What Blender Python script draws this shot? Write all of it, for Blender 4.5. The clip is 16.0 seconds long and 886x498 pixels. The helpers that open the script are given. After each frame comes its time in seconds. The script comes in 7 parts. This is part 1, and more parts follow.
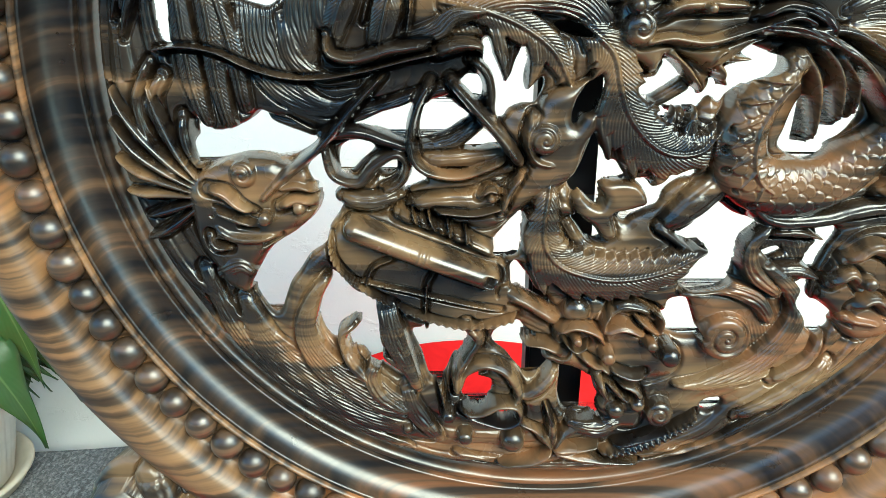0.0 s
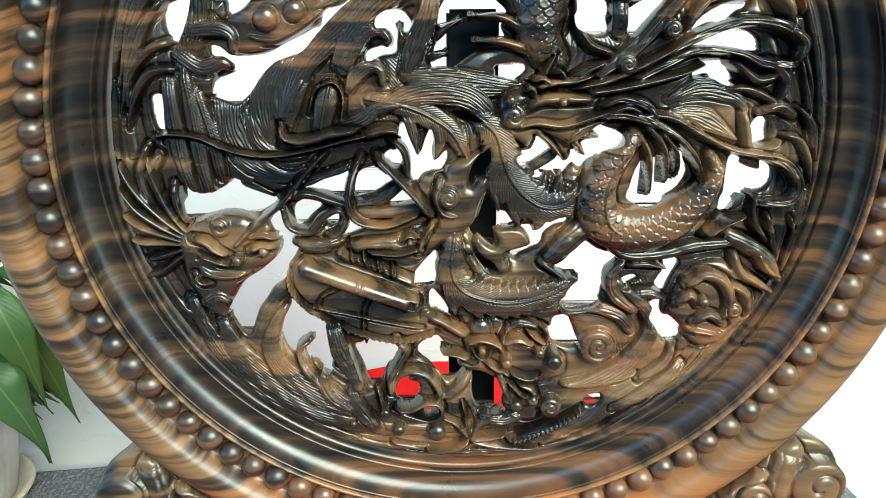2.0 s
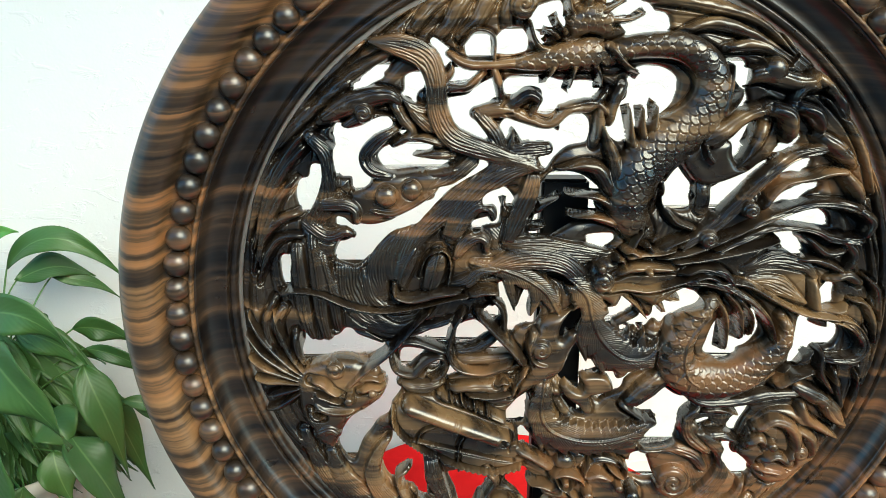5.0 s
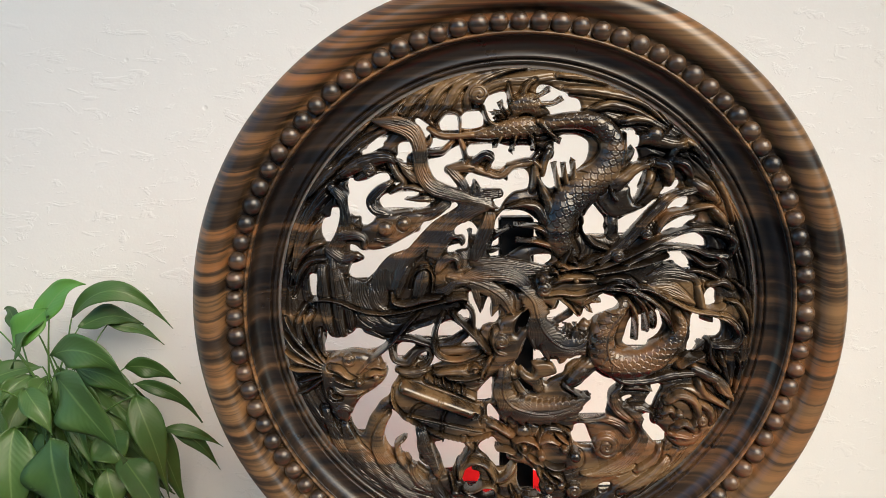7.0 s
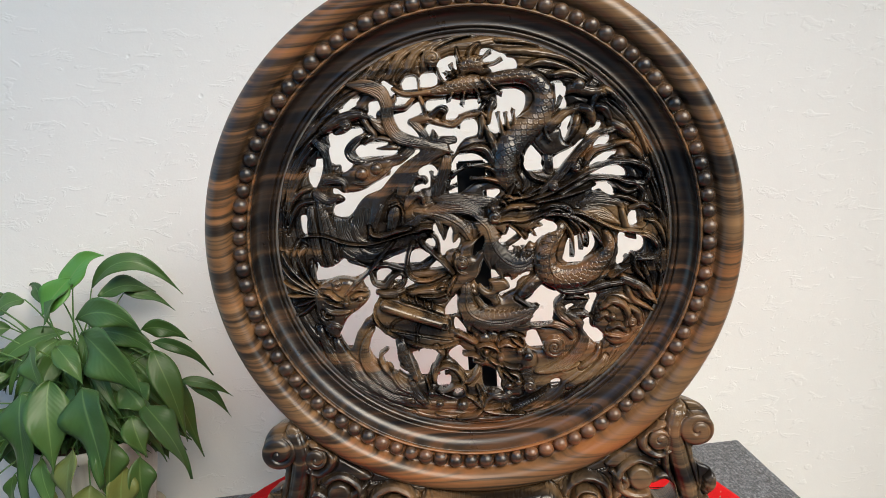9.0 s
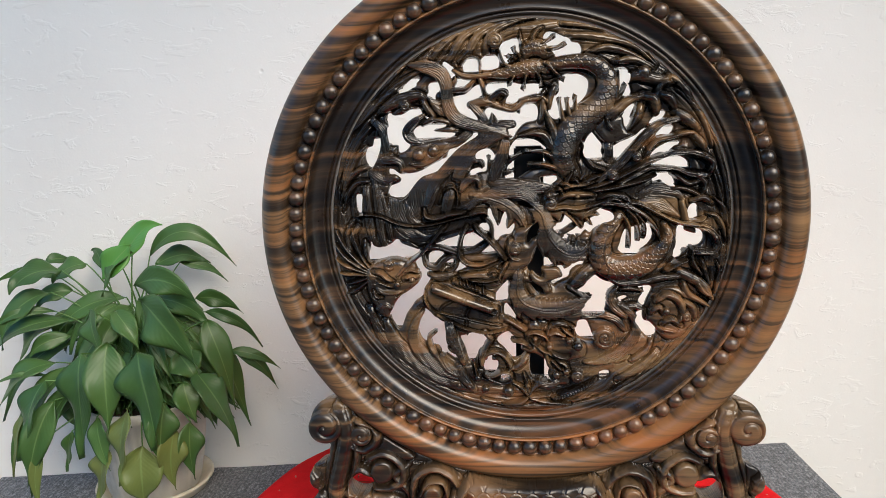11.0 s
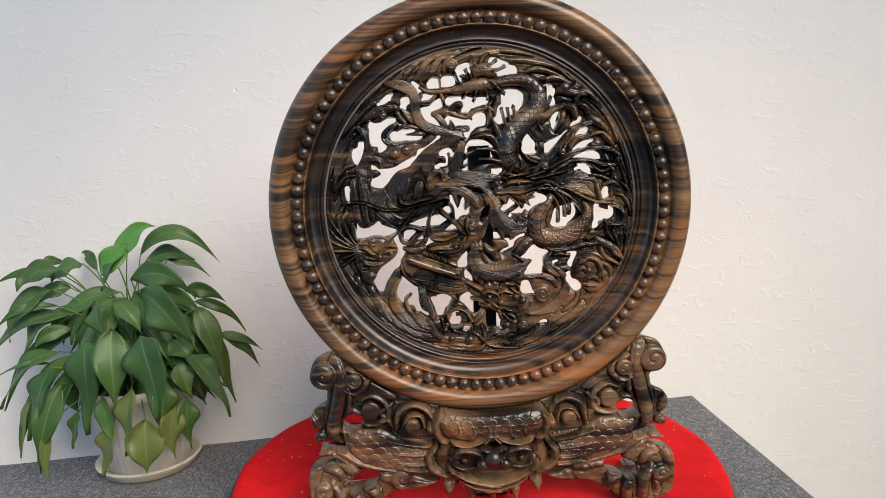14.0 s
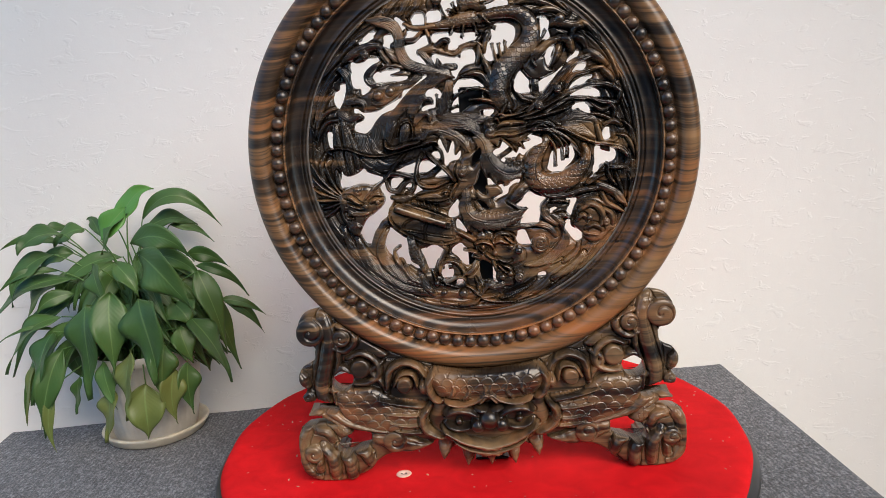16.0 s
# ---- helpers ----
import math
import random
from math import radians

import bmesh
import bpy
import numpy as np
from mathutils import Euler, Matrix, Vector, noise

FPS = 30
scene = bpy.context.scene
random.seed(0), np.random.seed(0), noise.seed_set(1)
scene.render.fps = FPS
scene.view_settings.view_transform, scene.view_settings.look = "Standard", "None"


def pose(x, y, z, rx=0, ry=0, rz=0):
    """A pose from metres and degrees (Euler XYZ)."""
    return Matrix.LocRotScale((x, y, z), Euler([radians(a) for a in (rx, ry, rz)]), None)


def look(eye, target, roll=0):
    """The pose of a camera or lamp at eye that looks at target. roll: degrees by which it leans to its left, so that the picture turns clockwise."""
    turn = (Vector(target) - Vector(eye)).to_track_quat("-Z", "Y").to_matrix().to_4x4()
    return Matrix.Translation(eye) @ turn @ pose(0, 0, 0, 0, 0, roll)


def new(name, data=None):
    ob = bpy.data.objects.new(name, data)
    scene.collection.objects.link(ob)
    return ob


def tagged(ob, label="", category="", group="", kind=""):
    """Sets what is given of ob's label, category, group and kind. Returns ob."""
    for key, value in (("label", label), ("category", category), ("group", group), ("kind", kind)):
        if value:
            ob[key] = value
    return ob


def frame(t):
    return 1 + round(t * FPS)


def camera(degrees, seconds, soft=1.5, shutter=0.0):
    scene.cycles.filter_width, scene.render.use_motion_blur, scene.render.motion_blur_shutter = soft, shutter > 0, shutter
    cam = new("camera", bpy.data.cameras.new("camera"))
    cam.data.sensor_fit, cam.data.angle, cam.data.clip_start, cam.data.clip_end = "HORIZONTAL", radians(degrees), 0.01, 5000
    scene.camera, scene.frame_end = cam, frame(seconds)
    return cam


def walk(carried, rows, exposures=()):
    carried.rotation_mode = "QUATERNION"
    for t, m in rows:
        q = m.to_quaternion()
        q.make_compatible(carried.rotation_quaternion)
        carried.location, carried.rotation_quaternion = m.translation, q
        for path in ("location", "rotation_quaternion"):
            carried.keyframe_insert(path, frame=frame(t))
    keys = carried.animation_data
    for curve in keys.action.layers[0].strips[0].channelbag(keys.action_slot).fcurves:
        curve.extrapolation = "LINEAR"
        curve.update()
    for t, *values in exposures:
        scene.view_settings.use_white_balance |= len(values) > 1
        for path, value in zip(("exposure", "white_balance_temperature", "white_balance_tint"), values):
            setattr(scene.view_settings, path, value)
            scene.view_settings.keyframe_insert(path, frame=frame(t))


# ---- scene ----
cam = camera(63.79, 16.0, soft=0.55)
ROWS = [
    (0.0, -0.0590, -0.3020, 1.2878, 69.87, -0.07, 0.01),
    (0.5, -0.0501, -0.3319, 1.2925, 71.11, -0.17, -1.36),
    (1.0, -0.0404, -0.3513, 1.3121, 72.17, 0.26, -1.49),
    (1.5, -0.0306, -0.3734, 1.3226, 72.78, 0.73, -1.56),
    (2.0, -0.0255, -0.3964, 1.3240, 72.17, 0.54, -1.24),
    (2.5, -0.0339, -0.4166, 1.3276, 71.74, 0.02, -0.28),
    (3.0, -0.0461, -0.4407, 1.3481, 72.37, -0.11, -0.05),
    (3.5, -0.0556, -0.4463, 1.3656, 73.71, -0.34, -1.44),
    (4.0, -0.0576, -0.4204, 1.3579, 73.53, -0.58, -1.03),
    (4.5, -0.0792, -0.4140, 1.3904, 73.98, -0.85, -0.42),
    (4.7, -0.0763, -0.4109, 1.4144, 73.48, -0.55, 0.69),
    (6.8, -0.0456, -0.5721, 1.4068, 81.14, 0.90, 1.51),
    (7.0, -0.0468, -0.5917, 1.4033, 80.92, 0.95, 1.45),
    (7.5, -0.0499, -0.6315, 1.3862, 81.13, 1.28, 0.47),
    (8.0, -0.0430, -0.6676, 1.3750, 81.81, 1.84, -0.50),
    (8.5, -0.0302, -0.7050, 1.3649, 81.13, 2.88, -0.94),
    (8.7, -0.0205, -0.7231, 1.3624, 80.98, 3.38, -0.32),
    (10.8, -0.0169, -0.7359, 1.3595, 79.31, 2.18, 4.43),
    (11.0, -0.0267, -0.7250, 1.3626, 79.54, 1.72, 4.61),
    (11.5, -0.0439, -0.7337, 1.3722, 80.59, 1.10, 5.25),
    (12.0, -0.0426, -0.7646, 1.3650, 80.45, 1.32, 5.73),
    (12.5, -0.0456, -0.8096, 1.3580, 79.93, 1.71, 5.45),
    (13.0, -0.0678, -0.8700, 1.3381, 79.74, 1.95, 3.80),
    (13.5, -0.0684, -0.9134, 1.3390, 80.18, 2.08, 0.82),
    (14.0, -0.0706, -0.9327, 1.3514, 80.64, 2.69, -1.44),
    (14.5, -0.0549, -0.9004, 1.3357, 81.01, 3.32, -2.14),
    (15.0, -0.0066, -0.8864, 1.3006, 80.22, 4.10, -1.66),
    (15.5, 0.0000, -0.8979, 1.2908, 79.77, 4.76, -0.32),
    (16.0, -0.0031, -0.8858, 1.2897, 79.80, 4.03, 2.00),
]
walk(cam, [(t, pose(x, y, z, rx, ry, rz)) for t, x, y, z, rx, ry, rz in ROWS],
     exposures=[(0.0, 1.46, 4330, -26), (2.0, 1.40, 4380, -26), (3.0, 1.20, 4500, -29), (4.5, 1.14, 4550, -26), (7.0, 0.60, 5250, -8), (8.5, 0.54, 5000, -9), (11.0, 0.56, 4930, -7), (13.0, 0.53, 5030, -6), (14.5, 0.50, 5040, -5), (16.0, 0.48, 5000, -4)])

# ---- light ----
world = bpy.data.worlds.new("sky")
scene.world = world
world.use_nodes = True
wn = world.node_tree.nodes
sky = wn.new("ShaderNodeTexSky")
sky.sky_type = "NISHITA"
sky.sun_disc = False
sky.sun_elevation = radians(37)
sky.sun_rotation = radians(141)
world.node_tree.links.new(sky.outputs[0], wn["Background"].inputs["Color"])
wn["Background"].inputs["Strength"].default_value = 0.15
sun = new("sun", bpy.data.lights.new("sun", "SUN"))
sun.data.energy = 3.0
sun.data.angle = radians(40)
sun.data.color = (1.0, 0.64, 0.38)
sun.matrix_world = look((2.0, -3.5, 4.2), (0.0, 0.0, 1.15))


# ---- materials ----
def material(name, rough=0.5, metal=0.0):
    m = bpy.data.materials.new(name)
    m.use_nodes = True
    nt = m.node_tree
    bsdf = nt.nodes["Principled BSDF"]
    bsdf.inputs["Roughness"].default_value = rough
    bsdf.inputs["Metallic"].default_value = metal
    return m, nt, bsdf


def node(nt, kind, **values):
    n = nt.nodes.new(kind)
    for key, value in values.items():
        n.inputs[key].default_value = value
    return n


def ramp(nt, source, stops):
    r = nt.nodes.new("ShaderNodeValToRGB")
    while len(r.color_ramp.elements) < len(stops):
        r.color_ramp.elements.new(0.5)
    for e, (p, c) in zip(r.color_ramp.elements, stops):
        e.position, e.color = p, (*c, 1)
    nt.links.new(source, r.inputs[0])
    return r.outputs[0]


def place(nt, scale, turn=(0, 0, 0)):
    """The place in the world, in metres, stretched."""
    g = nt.nodes.new("ShaderNodeNewGeometry")
    mp = nt.nodes.new("ShaderNodeMapping")
    mp.inputs["Scale"].default_value = scale
    mp.inputs["Rotation"].default_value = [radians(a) for a in turn]
    nt.links.new(g.outputs["Position"], mp.inputs["Vector"])
    return mp.outputs[0]


def noise_at(nt, vector, scale, detail=4.0, rough=0.55, distort=0.0):
    n = node(nt, "ShaderNodeTexNoise", Scale=scale, Detail=detail, Roughness=rough, Distortion=distort)
    nt.links.new(vector, n.inputs["Vector"])
    return n.outputs[0]


def bump(nt, bsdf, sources):
    last = None
    for height, strength, distance in sources:
        b = node(nt, "ShaderNodeBump", Strength=strength, Distance=distance)
        nt.links.new(height, b.inputs["Height"])
        if last:
            nt.links.new(last, b.inputs["Normal"])
        last = b.outputs[0]
    nt.links.new(last, bsdf.inputs["Normal"])


def mix(nt, fac, a, b, kind="MIX"):
    n = nt.nodes.new("ShaderNodeMix")
    n.data_type, n.blend_type = "RGBA", kind
    for i, v in ((0, fac), (6, a), (7, b)):
        if isinstance(v, (int, float, tuple)):
            n.inputs[i].default_value = v if not isinstance(v, tuple) else (*v, 1)
        else:
            nt.links.new(v, n.inputs[i])
    return n.outputs[2]


def ebony(name, black, brown, tan, ginger, rough, shift=0.0, gloss=0.9, sapwood=0.05, streak=1.0, cloud=0.0):
    """Striped ebony: black, brown and tan layers along x, leaning into the depth, paler towards the sapwood at one side."""
    m, nt, b = material(name, rough)
    lean = nt.nodes.new("ShaderNodeVectorRotate")
    lean.rotation_type = "X_AXIS"
    lean.inputs["Angle"].default_value = radians(-20)
    g = nt.nodes.new("ShaderNodeNewGeometry")
    nt.links.new(g.outputs["Position"], lean.inputs["Vector"])

    def layers(scale, turn=(0, 0, 0)):
        mp = nt.nodes.new("ShaderNodeMapping")
        mp.inputs["Scale"].default_value = scale
        mp.inputs["Rotation"].default_value = [radians(v) for v in turn]
        nt.links.new(lean.outputs[0], mp.inputs["Vector"])
        return mp.outputs[0]

    def total(p, q, k=1.0, c=0.0):
        n = nt.nodes.new("ShaderNodeMath")
        n.operation = "MULTIPLY_ADD"
        n.inputs[1].default_value = k
        nt.links.new(p, n.inputs[0])
        if q is None:
            n.inputs[2].default_value = c
        else:
            nt.links.new(q, n.inputs[2])
        return n.outputs[0]

    broad = noise_at(nt, layers((2.2, 8.0, 92.0), (0, 2, 0)), 1.0, 2.5, 0.5, 0.35)
    fine = noise_at(nt, layers((1.2, 22.0, 250.0), (0, 1, 0)), 1.0, 2.0, 0.55)
    hair = noise_at(nt, layers((5.0, 90.0, 620.0)), 1.0, 2.0)
    sap = nt.nodes.new("ShaderNodeVectorMath")
    sap.operation = "DOT_PRODUCT"
    sap.inputs[1].default_value = (0.6, 0.0, -0.8)
    nt.links.new(g.outputs["Position"], sap.inputs[0])
    low = nt.nodes.new("ShaderNodeMapRange")
    for i, v in ((1, -0.95), (2, -0.76), (3, shift), (4, sapwood + shift)):
        low.inputs[i].default_value = v
    nt.links.new(sap.outputs["Value"], low.inputs[0])
    heart = noise_at(nt, layers((2.0, 3.0, 5.0)), 1.0, 1.0)
    band = total(broad, total(fine, total(hair, total(heart, total(low.outputs[0], None, 1.0, 0.50 - 0.78 * streak), 0.24 * streak), 0.16 * streak), 0.54 * streak), 0.62 * streak)
    if cloud:
        drift = noise_at(nt, layers((13.0, 13.0, 26.0), (0, 34, 0)), 1.0, 2.5, 0.5, 0.5)
        band = total(drift, total(band, None, 1.0, -0.5 * cloud), cloud)
    hue = noise_at(nt, layers((2.0, 6.0, 16.0), (0, 3, 0)), 1.0, 2.0)
    pale = mix(nt, ramp(nt, hue, [(0.44, (0, 0, 0)), (0.60, (1, 1, 1))]), tan, ginger)
    half = tuple(0.62 * p + 0.38 * q for p, q in zip(brown, tan))
    dark = ramp(nt, band, [(0.38, black), (0.47, brown), (0.55, half)])
    col = mix(nt, ramp(nt, band, [(0.50, (0, 0, 0)), (0.64, (1, 1, 1))]), dark, pale)
    nt.links.new(col, b.inputs["Base Color"])
    worn = noise_at(nt, place(nt, (1, 1, 1)), 45.0, 3.0)
    r = ramp(nt, worn, [(0.3, (rough * 0.85,) * 3), (0.7, (rough * 1.2,) * 3)])
    nt.links.new(r, b.inputs["Roughness"])
    bump(nt, b, [(hair, 0.05, 0.0008), (worn, 0.03, 0.002)])
    b.inputs["Specular IOR Level"].default_value = gloss
    return m


EBONY = ebony("ebony", (0.008, 0.006, 0.005), (0.046, 0.028, 0.015), (0.26, 0.150, 0.064), (0.34, 0.138, 0.041), 0.35, 0.018, 0.6, 0.05, 0.62)
# Darker copy of EBONY: the shade of the hollow cove put into colour.
EBONY_SHADED = ebony("shaded_ebony", (0.005, 0.004, 0.004), (0.028, 0.018, 0.011), (0.135, 0.078, 0.036), (0.20, 0.082, 0.030), 0.31, -0.05, 0.72, 0.06, 0.60)
EBONY_CARVED = ebony("carved_ebony", (0.004, 0.003, 0.003), (0.026, 0.018, 0.011), (0.22, 0.138, 0.062), (0.26, 0.108, 0.038), 0.26, -0.012, 0.76, 0.04, 0.40, 0.52)
EBONY_BEAD = ebony("turned_ebony", (0.006, 0.005, 0.004), (0.028, 0.018, 0.011), (0.15, 0.088, 0.044), (0.23, 0.102, 0.040), 0.34, 0.0, 0.8, 0.05, 0.6)
EBONY_STAND = ebony("stand_ebony", (0.005, 0.004, 0.004), (0.026, 0.018, 0.011), (0.20, 0.135, 0.066), (0.23, 0.115, 0.046), 0.32, -0.02, 0.68, 0.05, 0.50, 0.46)


def plaster():
    m, nt, b = material("plaster", 0.85)
    p = place(nt, (1, 1, 1))
    big = noise_at(nt, p, 1.7, 3.0)
    nt.links.new(ramp(nt, big, [(0.3, (0.76, 0.755, 0.74)), (0.7, (0.82, 0.815, 0.80))]), b.inputs["Base Color"])
    drag = noise_at(nt, place(nt, (0.45, 1, 1), (0, 9, 0)), 46.0, 5.0, 0.62, 0.8)
    ridge = ramp(nt, drag, [(0.57, (0, 0, 0)), (0.64, (0.7, 0.7, 0.7)), (0.74, (1, 1, 1))])
    grit = noise_at(nt, p, 260.0, 3.0)
    lumps = noise_at(nt, p, 7.0, 3.0)
    spots = node(nt, "ShaderNodeTexVoronoi", Scale=9.0)
    nt.links.new(p, spots.inputs["Vector"])
    spot = ramp(nt, spots.outputs["Distance"], [(0.015, (0, 0, 0)), (0.04, (1, 1, 1))])
    bump(nt, b, [(lumps, 0.20, 0.012), (ridge, 0.34, 0.0022), (grit, 0.16, 0.0012), (spot, 0.5, 0.002)])
    return m


def felt():
    m, nt, b = material("ribbed_carpet", 0.95)
    w = nt.nodes.new("ShaderNodeTexWave")
    w.bands_direction = "X"
    for key, v in (("Scale", 46.0), ("Distortion", 9.0), ("Detail", 4.0), ("Detail Scale", 5.0)):
        w.inputs[key].default_value = v
    nt.links.new(place(nt, (1, 1, 1), (0, 0, -4)), w.inputs["Vector"])
    tuft = noise_at(nt, place(nt, (1, 1, 1)), 190.0, 4.0, 0.65)
    loops = node(nt, "ShaderNodeTexVoronoi", Scale=150.0)
    nt.links.new(place(nt, (1, 0.6, 1)), loops.inputs["Vector"])
    tone = noise_at(nt, place(nt, (1, 1, 1)), 8.0, 4.0)
    c = mix(nt, 0.80, w.outputs["Color"], tuft)
    col = ramp(nt, c, [(0.34, (0.060, 0.063, 0.070)), (0.50, (0.19, 0.20, 0.22)), (0.66, (0.40, 0.41, 0.43))])
    col = mix(nt, ramp(nt, loops.outputs["Distance"], [(0.2, (0, 0, 0)), (0.7, (0.5, 0.5, 0.5))]), col, (0.045, 0.046, 0.05))
    nt.links.new(mix(nt, 0.25, col, ramp(nt, tone, [(0.3, (0.13, 0.135, 0.145)), (0.7, (0.26, 0.265, 0.28))])), b.inputs["Base Color"])
    bump(nt, b, [(w.outputs["Color"], 0.30, 0.0025), (tuft, 0.9, 0.003)])
    return m


def velvet():
    m, nt, b = material("red_velvet", 0.8)
    p = place(nt, (1, 1, 1))
    nap = noise_at(nt, p, 26.0, 5.0, 0.6, 0.6)
    fuzz = noise_at(nt, p, 900.0, 2.0)
    nt.links.new(ramp(nt, nap, [(0.3, (0.50, 0.003, 0.006)), (0.7, (0.68, 0.004, 0.008))]), b.inputs["Base Color"])
    b.inputs["Specular IOR Level"].default_value = 0.12
    bump(nt, b, [(fuzz, 0.4, 0.0008), (nap, 0.1, 0.002)])
    return m


def plain(name, colour, rough=0.5, metal=0.0, vary=0.12, scale=40.0, relief=0.1):
    m, nt, b = material(name, rough, metal)
    p = place(nt, (1, 1, 1))
    n = noise_at(nt, p, scale, 4.0)
    lo, hi = [tuple(min(1, c * k) for c in colour) for k in (1 - vary, 1 + vary)]
    nt.links.new(ramp(nt, n, [(0.3, lo), (0.7, hi)]), b.inputs["Base Color"])
    bump(nt, b, [(n, relief, 0.001)])
    return m


def leaf_green(name, dark, light):
    m, nt, b = material(name, 0.46)
    uv = nt.nodes.new("ShaderNodeUVMap")
    sep = nt.nodes.new("ShaderNodeSeparateXYZ")
    nt.links.new(uv.outputs[0], sep.inputs[0])
    away = nt.nodes.new("ShaderNodeMath")
    away.operation = "ABSOLUTE"
    nt.links.new(sep.outputs[0], away.inputs[0])
    slant = nt.nodes.new("ShaderNodeMath")
    slant.operation = "MULTIPLY_ADD"
    slant.inputs[1].default_value = -0.35
    nt.links.new(away.outputs[0], slant.inputs[0])
    nt.links.new(sep.outputs[1], slant.inputs[2])
    veins = nt.nodes.new("ShaderNodeMath")
    veins.operation = "SINE"
    big = nt.nodes.new("ShaderNodeMath")
    big.operation = "MULTIPLY"
    big.inputs[1].default_value = 75.0
    nt.links.new(slant.outputs[0], big.inputs[0])
    nt.links.new(big.outputs[0], veins.inputs[0])
    info = nt.nodes.new("ShaderNodeObjectInfo")
    blotch = noise_at(nt, place(nt, (1, 1, 1)), 28.0, 3.0)
    col = mix(nt, info.outputs["Random"], dark, light)
    col = mix(nt, mix(nt, 0.6, (0.0, 0.0, 0.0), blotch), col, tuple(c * 1.45 for c in light))
    rib = ramp(nt, away.outputs[0], [(0.02, (1, 1, 1)), (0.07, (0, 0, 0))])
    col = mix(nt, mix(nt, 0.4, (0.0, 0.0, 0.0), rib), col, (0.20, 0.30, 0.10))
    nt.links.new(col, b.inputs["Base Color"])
    bump(nt, b, [(veins.outputs[0], 0.06, 0.0010), (blotch, 0.1, 0.002)])
    b.inputs["Subsurface Weight"].default_value = 0.0
    b.inputs["Transmission Weight"].default_value = 0.0
    return m


PLASTER = plaster()
FELT = felt()
VELVET = velvet()
LEAF = leaf_green("lily_leaf", (0.024, 0.060, 0.012), (0.060, 0.118, 0.026))
LEAF_BRIGHT = leaf_green("young_leaf", (0.075, 0.20, 0.030), (0.11, 0.25, 0.045))
LEAF_TIRED = leaf_green("yellowing_leaf", (0.070, 0.112, 0.022), (0.125, 0.150, 0.036))
STALK = plain("leaf_stalk", (0.10, 0.19, 0.045), 0.45)
POT = plain("stained_white_plastic", (0.66, 0.63, 0.57), 0.5, 0, 0.16, 22.0, 0.15)
SAUCER = plain("cream_plastic", (0.62, 0.57, 0.46), 0.45, 0, 0.14, 30.0)
SOIL = plain("soil", (0.045, 0.032, 0.022), 0.95, 0, 0.5, 160.0, 1.0)
BLACK = plain("black_lacquer", (0.006, 0.006, 0.007), 0.45, 0, 0.3, 60.0, 0.05)
TURN = plain("dark_plastic", (0.018, 0.019, 0.021), 0.3, 0, 0.2, 30.0, 0.03)
TABLEWOOD = plain("painted_board", (0.30, 0.29, 0.28), 0.6)
CEMENT = plain("cement_floor", (0.26, 0.245, 0.22), 0.85, 0, 0.15, 6.0, 0.3)
DULL = plain("dull_brown_render", (0.13, 0.12, 0.11), 0.9, 0, 0.2, 5.0, 0.3)
CARD = plain("pale_tag", (0.78, 0.52, 0.42), 0.7)
INK = plain("dark_ink", (0.05, 0.04, 0.04), 0.7)
CHIP = plain("wood_crumb", (0.48, 0.30, 0.18), 0.8, 0, 0.5, 300.0)


# ---- mesh helpers ----
def mesh_of(name, bm, mat, smooth=True):
    me = bpy.data.meshes.new(name)
    bm.to_mesh(me)
    bm.free()
    me.materials.append(mat)
    if smooth:
        me.polygons.foreach_set("use_smooth", [True] * len(me.polygons))
    return me


def part(name, bm, mat, parent=None, label="", smooth=True):
    ob = new(name, bm if isinstance(bm, bpy.types.Mesh) else mesh_of(name, bm, mat, smooth))
    if parent:
        ob.parent = parent
    if label:
        tagged(ob, label)
    return ob


def thing(name, at, label, category, group="", kind=""):
    ob = new(name)
    ob.empty_display_size = 0.02
    ob.location = at
    return tagged(ob, label, category, group, kind)


def array_mesh(name, verts, faces, mat, smooth=True):
    me = bpy.data.meshes.new(name)
    verts = np.asarray(verts, np.float32)
    faces = np.asarray(faces, np.int32)
    me.vertices.add(len(verts))
    me.vertices.foreach_set("co", verts.ravel())
    k = faces.shape[1]
    me.loops.add(faces.size)
    me.loops.foreach_set("vertex_index", faces.ravel())
    me.polygons.add(len(faces))
    me.polygons.foreach_set("loop_start", np.arange(len(faces), dtype=np.int32) * k)
    me.update(calc_edges=True)
    me.validate()
    me.materials.append(mat)
    if smooth:
        me.polygons.foreach_set("use_smooth", np.ones(len(me.polygons), bool))
    return me


def smooth_line(pts, n=10, closed=False):
    """A Catmull-Rom line through the points."""
    p = np.asarray(pts, float)
    if closed:
        p = np.vstack([p[-1], p, p[0], p[1]])
    else:
        p = np.vstack([2 * p[0] - p[1], p, 2 * p[-1] - p[-2]])
    t = np.linspace(0, 1, n, endpoint=False)[:, None]
    out = []
    for a, b, c, d in zip(p[:-3], p[1:-2], p[2:-1], p[3:]):
        out.append(0.5 * (2 * b + (c - a) * t + (2 * a - 5 * b + 4 * c - d) * t ** 2 + (3 * b - a - 3 * c + d) * t ** 3))
    if not closed:
        out.append(p[-2:-1])
    return np.vstack(out)


